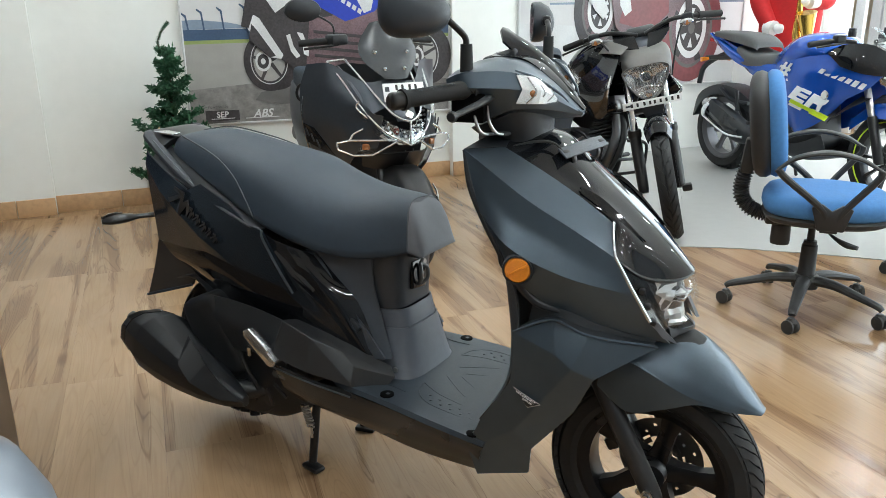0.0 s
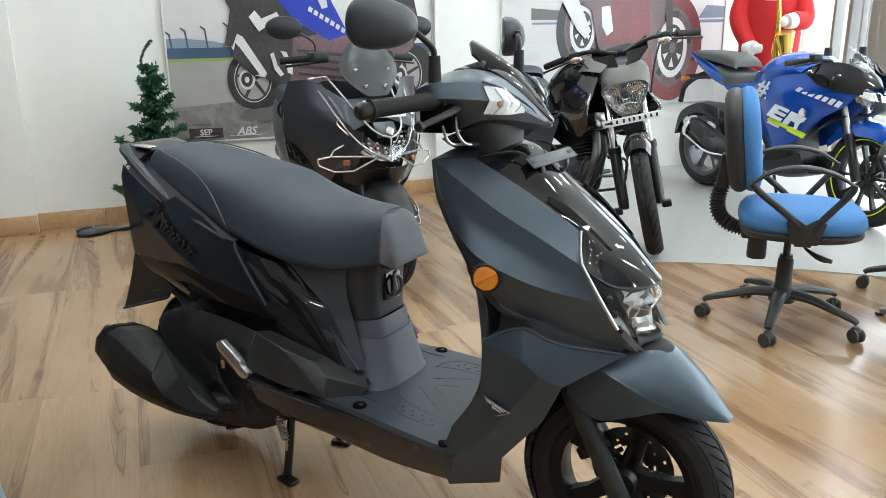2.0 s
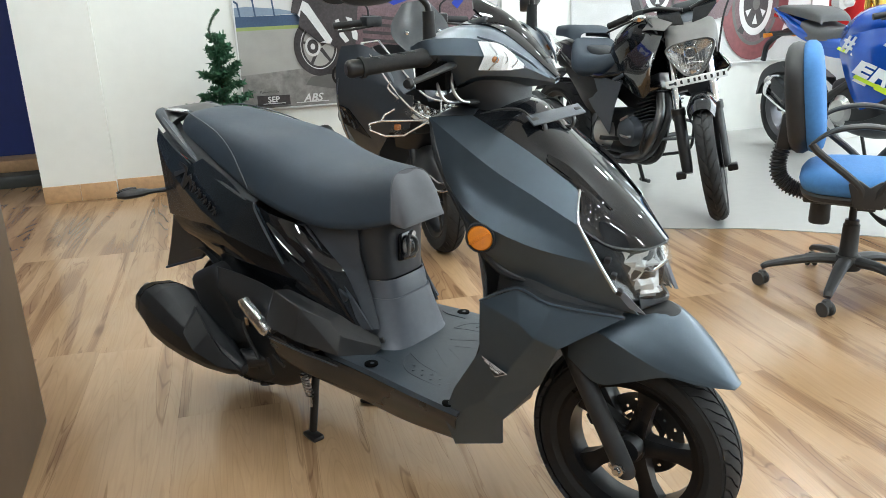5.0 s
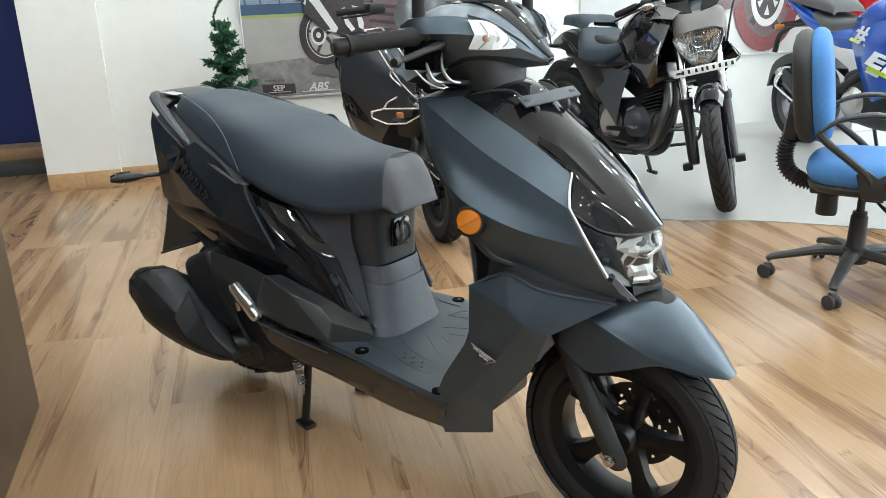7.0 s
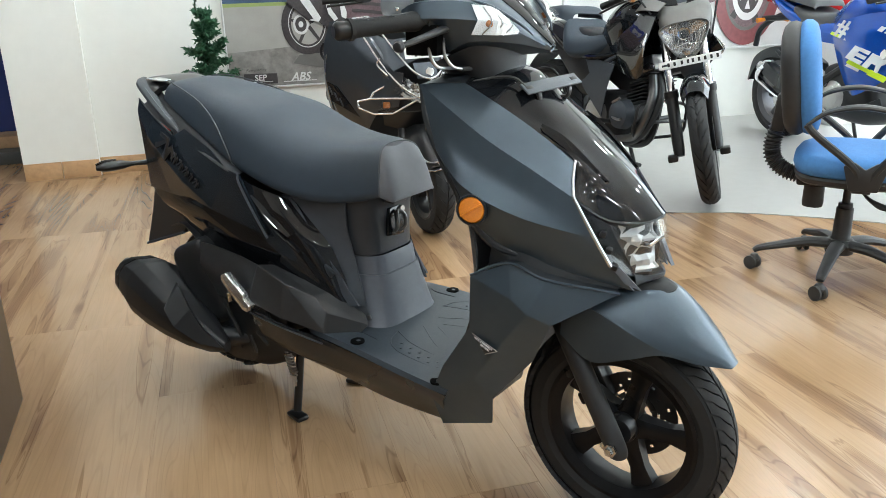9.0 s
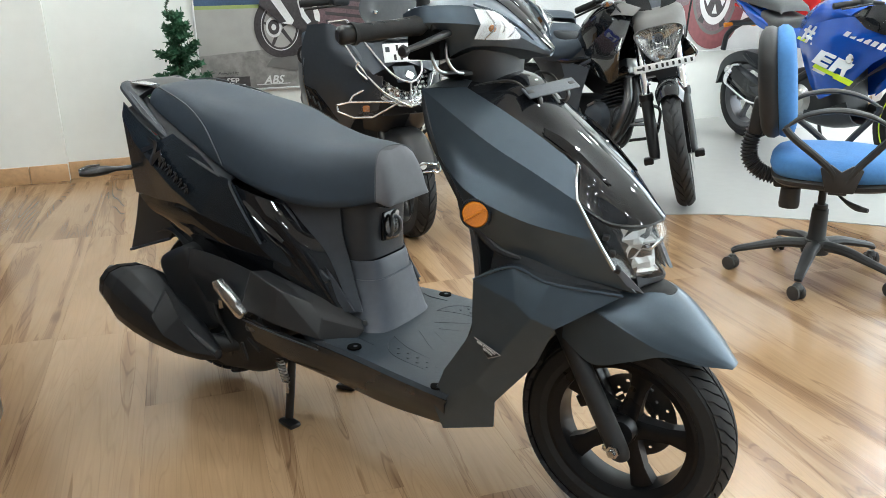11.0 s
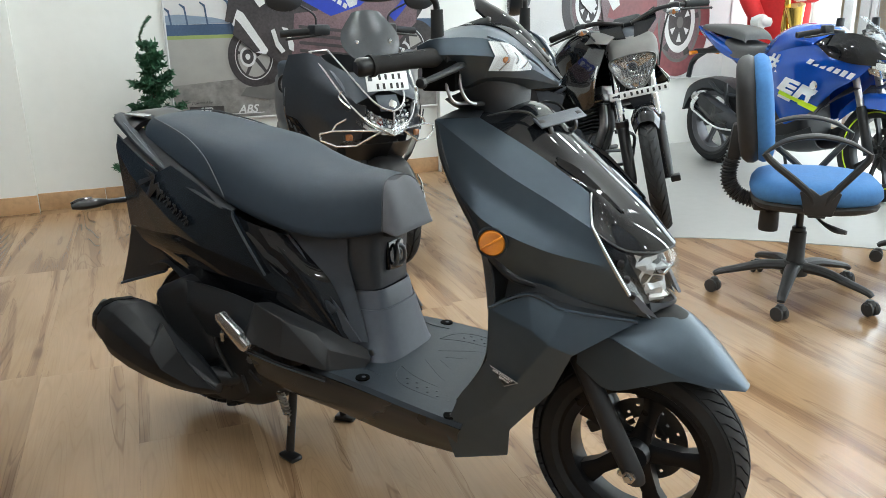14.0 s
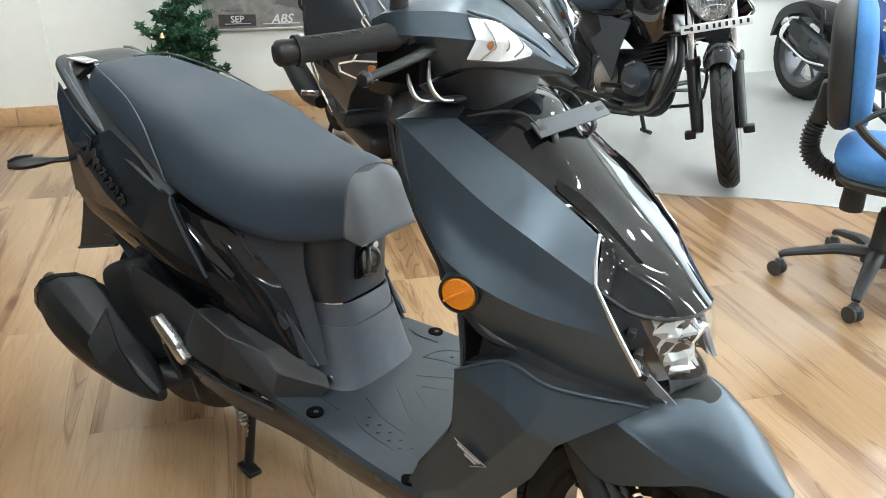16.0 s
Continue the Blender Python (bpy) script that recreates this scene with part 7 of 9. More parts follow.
def sport_bike():
    v = thing("sport_motorcycle", "blue faired sport motorcycle with pale and lime graphics", "motorcycle", pose(2.62, 4.58, 0, 0, 0, -69))
    fw = thing("front_wheel", "", "")
    fw.parent = v
    M_RIMGREY = mat("grey_rim", (0.10, 0.10, 0.11), 0.35, 0.5)
    wheel(fw, (0, 0, 0.298), 0.298, 0.11, 0.228, 10, 0.06, blocks=30, spoke_w=0.020, rim_mat=M_BLACKMETAL)
    rw = thing("rear_wheel", "", "")
    rw.parent = v
    wheel(rw, (-1.42, 0, 0.302), 0.302, 0.15, 0.222, 6, blocks=30, spoke_w=0.036, rim_mat=M_RIMGREY)
    for x, r in ((0, 0.228), (-1.42, 0.222)):
        part("rim_tape", lathe([(r + 0.004, -0.052), (r - 0.002, -0.0525), (r - 0.004, -0.050)], 48, "y", (x, 0, 0.30)), M_LIME, v, "lime rim tape")
    for s in BOTH:
        part("fork_leg", tube([(0.0, 0.095 * s, 0.28), (-0.10, 0.09 * s, 0.55)], 0.028, 4, 14), M_BLACKMETAL, v)
        part("fork_tube", tube([(-0.10, 0.09 * s, 0.54), (-0.20, 0.085 * s, 0.80)], 0.020, 4, 14), M_STEEL, v)
        fair = part("fairing", skin([
            [(-0.06, 0.10, 0.885), (-0.25, 0.19, 0.900), (-0.45, 0.235, 0.885), (-0.62, 0.235, 0.850), (-0.82, 0.18, 0.800)],
            [(-0.02, 0.13, 0.80), (-0.25, 0.225, 0.80), (-0.45, 0.262, 0.775), (-0.62, 0.255, 0.745), (-0.80, 0.19, 0.715)],
            [(-0.10, 0.14, 0.72), (-0.28, 0.215, 0.695), (-0.45, 0.250, 0.660), (-0.60, 0.245, 0.620), (-0.72, 0.20, 0.58)],
            [(-0.24, 0.16, 0.64), (-0.34, 0.200, 0.585), (-0.45, 0.225, 0.545), (-0.56, 0.225, 0.500), (-0.66, 0.19, 0.47)],
            [(-0.34, 0.15, 0.55), (-0.40, 0.180, 0.485), (-0.48, 0.195, 0.435), (-0.56, 0.195, 0.40), (-0.62, 0.17, 0.40)]], s, 22, 4), M_BLUE, v, "glossy blue side fairing")
        # graphics, drawn as plain slanted shapes, proud of the fairing
        notch = [(-0.5, -0.5), (0.5, -0.5), (0.5, -0.26), (-0.1, -0.26), (-0.1, -0.12), (0.5, -0.12), (0.5, 0.12), (-0.1, 0.12), (-0.1, 0.26), (0.5, 0.26), (0.5, 0.5), (-0.5, 0.5)]
        block = [(-0.5, -0.5), (-0.15, -0.5), (-0.15, -0.1), (0.15, -0.1), (0.30, -0.5), (0.5, -0.5), (0.38, 0.0), (0.5, 0.2), (0.5, 0.5), (-0.5, 0.5)]
        bar4 = [(-0.5, -0.5), (0.5, -0.5), (0.5, 0.5), (-0.5, 0.5)]
        for nm, x, z, w, h, mt, sh in (("graphic", -0.500, 0.648, 0.120, 0.088, M_DECAL, notch), ("graphic", -0.362, 0.612, 0.120, 0.088, M_DECAL, block), ("stripe", -0.470, 0.572, 0.24, 0.022, M_LIME, bar4), ("stripe", -0.350, 0.540, 0.13, 0.034, M_LIME, bar4), ("stripe", -0.545, 0.570, 0.10, 0.018, M_DECAL, bar4),
                                       ("graphic", -0.690, 0.790, 0.018, 0.10, M_DECAL, bar4), ("graphic", -0.650, 0.782, 0.018, 0.11, M_DECAL, bar4), ("graphic", -0.600, 0.770, 0.018, 0.11, M_DECAL, bar4), ("graphic", -0.630, 0.790, 0.15, 0.016, M_DECAL, bar4), ("graphic", -0.590, 0.745, 0.20, 0.016, M_DECAL, bar4), ("stripe", -0.715, 0.748, 0.08, 0.018, M_LIME, bar4)):
            yy = 0.262 if z < 0.70 and nm == "graphic" else 0.246 if z < 0.70 else 0.246
            mm = frame_at((x, yy * s, z), (-0.96 * s, 0.05, 0.26 * s), (0, s, 0.20 if z < 0.75 else 0.05))
            part(nm, prism([(px * w + py * h * 0.35, py * h) for px, py in sh], 0.005, 0.0, mm), mt, fair)
        for k in range(7):
            w = 0.030
            mm = frame_at((-0.36 + 0.040 * k, (0.252 - 0.012 * k) * s, 0.800 - 0.012 * k), (0.95, -0.18 * s, -0.26), (0.1, s, 0.2))
            part("graphic", prism([(px * w + py * 0.014, py * (0.030 if k < 5 else 0.038)) for px, py in bar4], 0.004, 0.0, mm), M_DECAL, fair)
        part("fairing_emblem", lathe([(0.0, -0.006), (0.022, -0.006), (0.03, 0.0)], 20, "y", (-0.315, -0.254, 0.662)) if s < 0 else box(0.01, 0.01, 0.01, 0, (-0.345, 0.23, 0.705)), M_CHROME, fair)
        part("tail_panel", skin([
            [(-0.80, 0.11, 0.80), (-1.05, 0.12, 0.82), (-1.30, 0.11, 0.90), (-1.52, 0.09, 0.965), (-1.64, 0.05, 0.985)],
            [(-0.80, 0.14, 0.745), (-1.05, 0.155, 0.755), (-1.30, 0.13, 0.84), (-1.52, 0.10, 0.920), (-1.64, 0.05, 0.960)],
            [(-0.84, 0.13, 0.68), (-1.02, 0.14, 0.70), (-1.25, 0.11, 0.79), (-1.48, 0.09, 0.88), (-1.62, 0.04, 0.945)]], s, 18, 4), M_BLUE, v, "glossy blue tail panel")
        part("clip_on", tube([(-0.30, 0.08 * s, 0.965), (-0.34, 0.20 * s, 0.975), (-0.40, 0.33 * s, 0.955)], 0.014, 10, 12), M_BLACKMETAL, v)
        part("grip", tube([(-0.355, 0.22 * s, 0.972), (-0.40, 0.34 * s, 0.953)], 0.018, 3, 12), M_RUBBER, v)
        part("lever", tube([(-0.29, 0.17 * s, 0.965), (-0.30, 0.25 * s, 0.955), (-0.35, 0.33 * s, 0.94)], 0.006, 8, 8), M_BLACKMETAL, v)
        part("switchgear", box(0.05, 0.07, 0.05, 0.012, (-0.33, 0.18 * s, 0.985)), M_PLASTIC, v)
        part("reservoir", lathe([(0.0, 0.03), (0.022, 0.028), (0.024, -0.02), (0.0, -0.02)], 14, "z", (-0.28, 0.14 * s, 1.02)), M_PLASTIC, v)
        part("frame_spar", tube([(-0.25, 0.06 * s, 0.80), (-0.60, 0.13 * s, 0.62), (-0.95, 0.12 * s, 0.42)], 0.03, 10, 10), M_BLACKMETAL, v)
        part("swing_arm", tube([(-0.93, 0.10 * s, 0.38), (-1.42, 0.11 * s, 0.30)], 0.024, 4, 10), M_BLACKMETAL, v)
        part("footpeg", tube([(-0.95, 0.13 * s, 0.40), (-0.96, 0.24 * s, 0.41)], 0.012, 3, 10), M_BLACKMETAL, v)
        part("rear_indicator", tube([(-1.62, 0.05 * s, 0.80), (-1.64, 0.13 * s, 0.79)], [0.009, 0.018], 5, 10), M_ORANGE, v)
        part("air_shroud", skin([[(-0.10, 0.12, 0.66), (-0.20, 0.15, 0.60), (-0.34, 0.15, 0.52)], [(-0.20, 0.08, 0.66), (-0.30, 0.10, 0.58), (-0.40, 0.12, 0.48)]], s, 8, 3), M_BLACKMETAL, v)
        hl = part("headlight", skin([[(0.005, 0.02, 0.80), (-0.02, 0.07, 0.815), (-0.09, 0.13, 0.845)], [(0.045, 0.012, 0.745), (0.03, 0.07, 0.755), (-0.04, 0.145, 0.79)], [(0.035, 0.012, 0.705), (0.02, 0.06, 0.710), (-0.05, 0.12, 0.74)]], s, 10, 3), M_LENS, v, "clear slanted headlight")
        part("light_reflector", skin([[(-0.015, 0.02, 0.795), (-0.04, 0.065, 0.808), (-0.10, 0.118, 0.835)], [(0.01, 0.014, 0.745), (-0.005, 0.062, 0.755), (-0.07, 0.128, 0.785)], [(0.015, 0.012, 0.71), (0.0, 0.055, 0.715), (-0.06, 0.110, 0.745)]], s, 7, 3), M_CHROME, hl)
    for s in BOTH:
        part("nose_side", skin([[(-0.30, 0.185, 0.955), (-0.18, 0.130, 0.965), (-0.08, 0.075, 0.925)], [(-0.34, 0.246, 0.905), (-0.18, 0.205, 0.885), (-0.02, 0.105, 0.850)], [(-0.24, 0.240, 0.835), (-0.12, 0.196, 0.800), (0.0, 0.135, 0.790)]], s, 12, 4), M_GLOSS, v, "gloss black nose side panel")
    part("nose", whole([[(0.01, 0, 0.83), (-0.08, 0, 0.905), (-0.20, 0, 0.96)], [(0.0, 0.035, 0.82), (-0.08, 0.08, 0.893), (-0.20, 0.12, 0.945)], [(-0.04, 0.10, 0.825), (-0.11, 0.15, 0.865), (-0.24, 0.19, 0.90)]], 12, 4), M_GLOSS, v, "gloss black nose panel")
    part("chin", whole([[(0.045, 0, 0.745), (0.03, 0, 0.69), (-0.06, 0, 0.655)], [(0.03, 0.07, 0.755), (0.01, 0.06, 0.69), (-0.08, 0.07, 0.66)]], 8, 3), M_PLASTIC, v)
    ws = part("windscreen", whole([[(-0.08, 0, 0.91), (-0.16, 0, 0.99), (-0.28, 0, 1.055)], [(-0.09, 0.07, 0.90), (-0.17, 0.08, 0.98), (-0.28, 0.07, 1.045)], [(-0.13, 0.13, 0.885), (-0.20, 0.13, 0.95), (-0.30, 0.10, 1.01)]], 12, 4, thick=0.003), M_LENS, v, "clear windscreen")
    ws.visible_shadow = False
    part("cockpit", whole([[(-0.20, 0, 0.95), (-0.30, 0, 0.93)], [(-0.22, 0.12, 0.935), (-0.32, 0.14, 0.91)]], 6, 3), M_PLASTIC, v)
    part("front_fender", whole([[(-0.28, 0, 0.52), (-0.14, 0, 0.62), (0.04, 0, 0.625), (0.16, 0, 0.575), (0.24, 0, 0.52)], [(-0.28, 0.05, 0.515), (-0.14, 0.055, 0.61), (0.04, 0.055, 0.612), (0.16, 0.05, 0.565), (0.24, 0.03, 0.515)], [(-0.26, 0.08, 0.45), (-0.14, 0.085, 0.53), (0.02, 0.085, 0.545), (0.13, 0.075, 0.52), (0.235, 0.045, 0.495)]], 18, 4), M_BLUE, v, "glossy blue front fender")
    part("tank", whole([[(-0.40, 0, 0.945), (-0.52, 0, 1.01), (-0.70, 0, 1.0), (-0.88, 0, 0.90), (-0.94, 0, 0.84)], [(-0.40, 0.10, 0.94), (-0.52, 0.13, 0.995), (-0.70, 0.13, 0.98), (-0.88, 0.09, 0.885), (-0.94, 0.06, 0.83)], [(-0.42, 0.18, 0.90), (-0.54, 0.21, 0.92), (-0.70, 0.20, 0.89), (-0.86, 0.13, 0.82), (-0.93, 0.09, 0.79)], [(-0.46, 0.16, 0.82), (-0.56, 0.18, 0.80), (-0.70, 0.17, 0.77), (-0.84, 0.12, 0.74), (-0.92, 0.09, 0.74)]], 22, 4), M_BLUE, v, "glossy blue fuel tank", angle=45)
    part("rider_seat", whole([[(-0.88, 0, 0.875), (-1.0, 0, 0.855), (-1.14, 0, 0.868), (-1.26, 0, 0.905)], [(-0.88, 0.075, 0.865), (-1.0, 0.13, 0.850), (-1.14, 0.14, 0.864), (-1.26, 0.12, 0.900)], [(-0.88, 0.10, 0.80), (-1.0, 0.16, 0.785), (-1.14, 0.165, 0.785), (-1.26, 0.13, 0.84)]], 16, 4), M_SEAT2, v, "grey vinyl rider seat", angle=50)
    part("pillion_seat", whole([[(-1.085, 0, 0.900), (-1.10, 0, 0.950), (-1.20, 0, 0.985), (-1.38, 0, 1.000), (-1.56, 0, 1.000)], [(-1.083, 0.09, 0.898), (-1.10, 0.10, 0.940), (-1.20, 0.115, 0.975), (-1.38, 0.115, 0.990), (-1.56, 0.08, 0.993)], [(-1.080, 0.11, 0.880), (-1.09, 0.125, 0.895), (-1.20, 0.135, 0.915), (-1.38, 0.135, 0.945), (-1.56, 0.09, 0.965)]], 14, 4), M_SEAT2, v, "grey vinyl pillion pad", angle=50)
    part("tail_unit", whole([[(-0.82, 0, 0.80), (-1.05, 0, 0.825), (-1.25, 0, 0.865), (-1.45, 0, 0.935), (-1.66, 0, 0.985)], [(-0.82, 0.11, 0.79), (-1.05, 0.145, 0.815), (-1.25, 0.142, 0.860), (-1.45, 0.125, 0.930), (-1.66, 0.05, 0.980)], [(-0.82, 0.14, 0.74), (-1.05, 0.160, 0.755), (-1.25, 0.150, 0.800), (-1.45, 0.118, 0.885), (-1.65, 0.05, 0.955)]], 20, 4), M_BLUE, v, "glossy blue tail unit", angle=45)
    part("tail_bracket", bars([[(-1.50, 0, 0.84), (-1.62, 0, 0.80), (-1.76, 0, 0.72), (-1.80, 0, 0.60)], [(-1.40, -0.05, 0.82), (-1.66, -0.06, 0.80)], [(-1.40, 0.05, 0.82), (-1.66, 0.06, 0.80)]], 0.02), M_PLASTIC, v)
    part("tail_light", box(0.05, 0.09, 0.03, 0.008, (-1.64, 0, 0.93)), M_REDPL, v)
    part("rear_hugger", whole([[(-1.12, 0, 0.54), (-1.30, 0, 0.615), (-1.50, 0, 0.625), (-1.69, 0, 0.54), (-1.76, 0, 0.36)], [(-1.12, 0.08, 0.53), (-1.30, 0.085, 0.605), (-1.50, 0.085, 0.615), (-1.69, 0.08, 0.53), (-1.76, 0.07, 0.36)], [(-1.12, 0.10, 0.45), (-1.30, 0.10, 0.53), (-1.50, 0.10, 0.545), (-1.65, 0.09, 0.47), (-1.735, 0.08, 0.36)]], 18, 3, smooth=False), M_PLASTIC, v)
    part("hugger_arm", bars([[(-1.10, -0.12, 0.52), (-1.26, -0.13, 0.53), (-1.40, -0.12, 0.60)], [(-1.22, -0.13, 0.60), (-1.18, -0.14, 0.46)]], 0.014), M_PLASTIC, v)
    part("engine", box(0.42, 0.28, 0.34, 0.06, (-0.70, 0, 0.42), (0, -12, 0), 3), M_ENGINE, v)
    part("clutch_cover", lathe([(0.0, -0.17), (0.07, -0.165), (0.10, -0.14), (0.10, -0.1)], 24, "y", (-0.80, 0, 0.36)), M_STEEL, v)
    part("belly_pan", whole([[(-0.38, 0, 0.25), (-0.60, 0, 0.20), (-0.85, 0, 0.22)], [(-0.38, 0.10, 0.28), (-0.60, 0.12, 0.23), (-0.85, 0.11, 0.24)], [(-0.40, 0.15, 0.40), (-0.60, 0.16, 0.32), (-0.85, 0.14, 0.30)]], 10, 3), M_PLASTIC, v)
    ex = part("silencer", tube([(-0.98, -0.15, 0.30), (-1.08, -0.175, 0.33), (-1.20, -0.185, 0.38), (-1.40, -0.19, 0.47)], [0.040, 0.066, 0.070, 0.058], 18, 14, flat=1.25), M_PLASTIC, v, "black silencer with bright cover")
    part("silencer_cover", skin([[(-1.04, 0.20, 0.39), (-1.18, 0.235, 0.45), (-1.36, 0.23, 0.53)], [(-1.06, 0.245, 0.34), (-1.20, 0.262, 0.385), (-1.40, 0.25, 0.475)], [(-1.04, 0.225, 0.29), (-1.20, 0.245, 0.315), (-1.42, 0.235, 0.42)]], -1, 10, 4), M_GLOSS, ex, "gloss black silencer cover")
    part("silencer_cap", lathe([(0.030, 0.0), (0.066, 0.0), (0.074, -0.012), (0.074, -0.040), (0.068, -0.044)], 24, "x"), M_CHROME, ex, "chrome silencer end ring", m=pose(-1.42, -0.195, 0.455, 0, 200, 0))
    part("silencer_trim", bars([[(-1.02, -0.215, 0.30), (-1.16, -0.255, 0.315), (-1.38, -0.255, 0.40)], [(-1.30, -0.225, 0.54), (-1.42, -0.20, 0.52), (-1.44, -0.22, 0.42)]], 0.010), M_CHROME, ex)
    part("tail_pipe", tube([(-1.38, -0.19, 0.46), (-1.46, -0.195, 0.50)], 0.036, 3, 16), M_STEEL, ex)
    part("side_stand", tube([(-0.88, 0.10, 0.26), (-0.95, 0.24, 0.012)], 0.012, 4, 10), M_BLACKMETAL, v)
    part("chain_guard", box(0.40, 0.02, 0.04, 0.01, (-1.18, 0.09, 0.38), (0, 8, 0)), M_PLASTIC, v)
    return v


sport_bike()

# ---- furniture and display things ----
M_CHAIRBLUE = mat("blue_chair_fabric", (0.060, 0.205, 0.480), 0.85, vary=0.12, scale=10, grain=0.5, grain_scale=700)
M_CHAIRBLACK = mat("black_chair_plastic", (0.022, 0.022, 0.023), 0.5, vary=0.2, scale=10, grain=0.15, grain_scale=500)
M_CASTOR = mat("dusty_castor_plastic", (0.035, 0.034, 0.033), 0.6, vary=0.25, scale=30)
M_GREEN = mat("artificial_pine", (0.028, 0.105, 0.050), 0.6, vary=0.4, scale=30)
M_STEM = mat("pine_stem", (0.05, 0.035, 0.02), 0.8)


def cushion(outline, z0, z1, m, edge=0.02, k=40):
    """A padded slab over a smooth outline of (x, y)."""
    sm = [(p.x, p.y) for p in cr([(x, y, 0) for x, y in outline + outline[:1]], k + 1)][:-1]
    t = z1 - z0
    rows = [[m @ Vector((x * f, y * f, z0 + t * u)) for x, y in sm] for u, f in ((0.0, 0.90), (0.06, 0.96), (0.3, 1.0), (0.6, 0.985), (0.82, 0.92), (0.94, 0.80), (1.0, 0.58), (1.03, 0.25))]
    b = mesh_grid(rows, close=True, caps=True)
    bmesh.ops.recalc_face_normals(b, faces=b.faces[:])
    return b


def office_chair(m, label):
    c = thing("office_chair", label, "chair", m, "office chairs")
    seat_o = [(0.27, 0.0), (0.25, 0.15), (0.13, 0.235), (-0.05, 0.235), (-0.17, 0.18), (-0.20, 0.0), (-0.17, -0.18), (-0.05, -0.235), (0.13, -0.235), (0.25, -0.15)]
    part("seat", cushion(seat_o, 0.425, 0.508, pose(0, 0, 0)), M_CHAIRBLUE, c, "blue fabric seat cushion", angle=60)
    part("seat_pan", cushion([(x * 0.97, y * 0.97) for x, y in seat_o], 0.43, 0.385, pose(0, 0, 0)), M_CHAIRBLACK, c)
    bo = [(0.0, 0.20), (0.12, 0.185), (0.185, 0.11), (0.208, 0.0), (0.185, -0.11), (0.12, -0.185), (0.0, -0.20), (-0.13, -0.18), (-0.19, -0.10), (-0.205, 0.0), (-0.19, 0.10), (-0.13, 0.18)]
    bm_ = frame_at((-0.205, 0, 0.748), (-0.13, 0, 1), (1, 0, 0.13))
    part("backrest", cushion(bo, 0.0, 0.066, bm_), M_CHAIRBLUE, c, "blue fabric backrest", angle=60)
    part("back_shell", cushion([(x * 1.0, y * 0.99) for x, y in bo], 0.006, -0.066, bm_), M_CHAIRBLACK, c, angle=60)
    # bellows over the back arm
    path = cr([(-0.262, 0, 0.585), (-0.280, 0, 0.51), (-0.272, 0, 0.445), (-0.225, 0, 0.400), (-0.16, 0, 0.385)], 23)
    for i, p in enumerate(path[:-1]):
        d = (path[i + 1] - p).normalized()
        part("bellows_ring", tube([p - d * 0.0045, p, p + d * 0.0045], [0.026, 0.034, 0.026], 5, 16), M_CHAIRBLACK, c)
    part("back_arm", tube([(-0.262, 0, 0.60), (-0.280, 0, 0.51), (-0.272, 0, 0.445), (-0.225, 0, 0.400), (-0.14, 0, 0.385)], 0.026, 20, 12), M_CHAIRBLACK, c)
    part("back_bracket", box(0.05, 0.07, 0.14, 0.012, (-0.262, 0, 0.62), (0, 6, 0)), M_CHAIRBLACK, c)
    part("mechanism", box(0.24, 0.11, 0.045, 0.010, (-0.06, 0, 0.378)), M_CHAIRBLACK, c)
    part("tension_knob", lathe([(0.0, -0.10), (0.036, -0.10), (0.038, -0.085), (0.036, -0.02), (0.0, -0.02)], 20, "z", (-0.115, -0.02, 0.375)), M_CHAIRBLACK, c)
    part("lever", tube([(0.03, -0.05, 0.370), (0.06, -0.16, 0.355), (0.10, -0.225, 0.345), (0.135, -0.25, 0.343)], [0.006, 0.006, 0.012, 0.008], 14, 8), M_CHAIRBLACK, c)
    for s in BOTH:
        y = 0.265 * s
        part("armrest", tube([(-0.165, y, 0.620), (-0.10, y, 0.668), (0.0, y, 0.688), (0.10, y, 0.672), (0.175, y, 0.632)], [0.012, 0.021, 0.024, 0.021, 0.012], 24, 12, flat=0.45), M_CHAIRBLACK, c)
        part("arm_support", bars([[(-0.165, y, 0.622), (-0.13, y, 0.585), (0.0, y * 0.97, 0.478), (0.015, y * 0.93, 0.41)], [(0.175, y, 0.634), (0.165, y, 0.60), (0.075, y * 0.97, 0.480), (0.045, y * 0.93, 0.41)]], 0.013), M_CHAIRBLACK, c)
        part("arm_plate", prism([(-0.045, -0.045), (0.045, -0.045), (0.070, 0.04), (0.035, 0.055), (0.0, 0.03), (-0.035, 0.055), (-0.070, 0.04)], 0.016, 0.004, frame_at((0.035, y * 0.965, 0.445), (1, 0, 0), (0, s, 0))), M_CHAIRBLACK, c)
        part("arm_bracket", box(0.06, 0.12, 0.014, 0.004, (0.03, 0.20 * s, 0.398)), M_CHAIRBLACK, c)
    part("gas_lift", lathe([(0.0, 0.37), (0.014, 0.37), (0.014, 0.29), (0.025, 0.29), (0.026, 0.275), (0.030, 0.272), (0.033, 0.16), (0.036, 0.155), (0.036, 0.13), (0.0, 0.13)], 24, "z"), M_CHAIRBLACK, c)
    part("hub", lathe([(0.0, 0.155), (0.045, 0.150), (0.055, 0.13), (0.050, 0.095), (0.0, 0.09)], 24, "z"), M_CHAIRBLACK, c)
    for i in range(5):
        q = math.radians(CHAIR_SPIN + 72 * i)
        dx, dy = math.cos(q), math.sin(q)
        P = lambda r, z: (dx * r, dy * r, z)
        part("base_leg", tube([P(0.03, 0.130), P(0.12, 0.128), P(0.22, 0.105), P(0.285, 0.088), P(0.305, 0.075)], [0.030, 0.026, 0.021, 0.018, 0.014], 18, 10, flat=0.72), M_CHAIRBLACK, c)
        cs = bmesh.new()
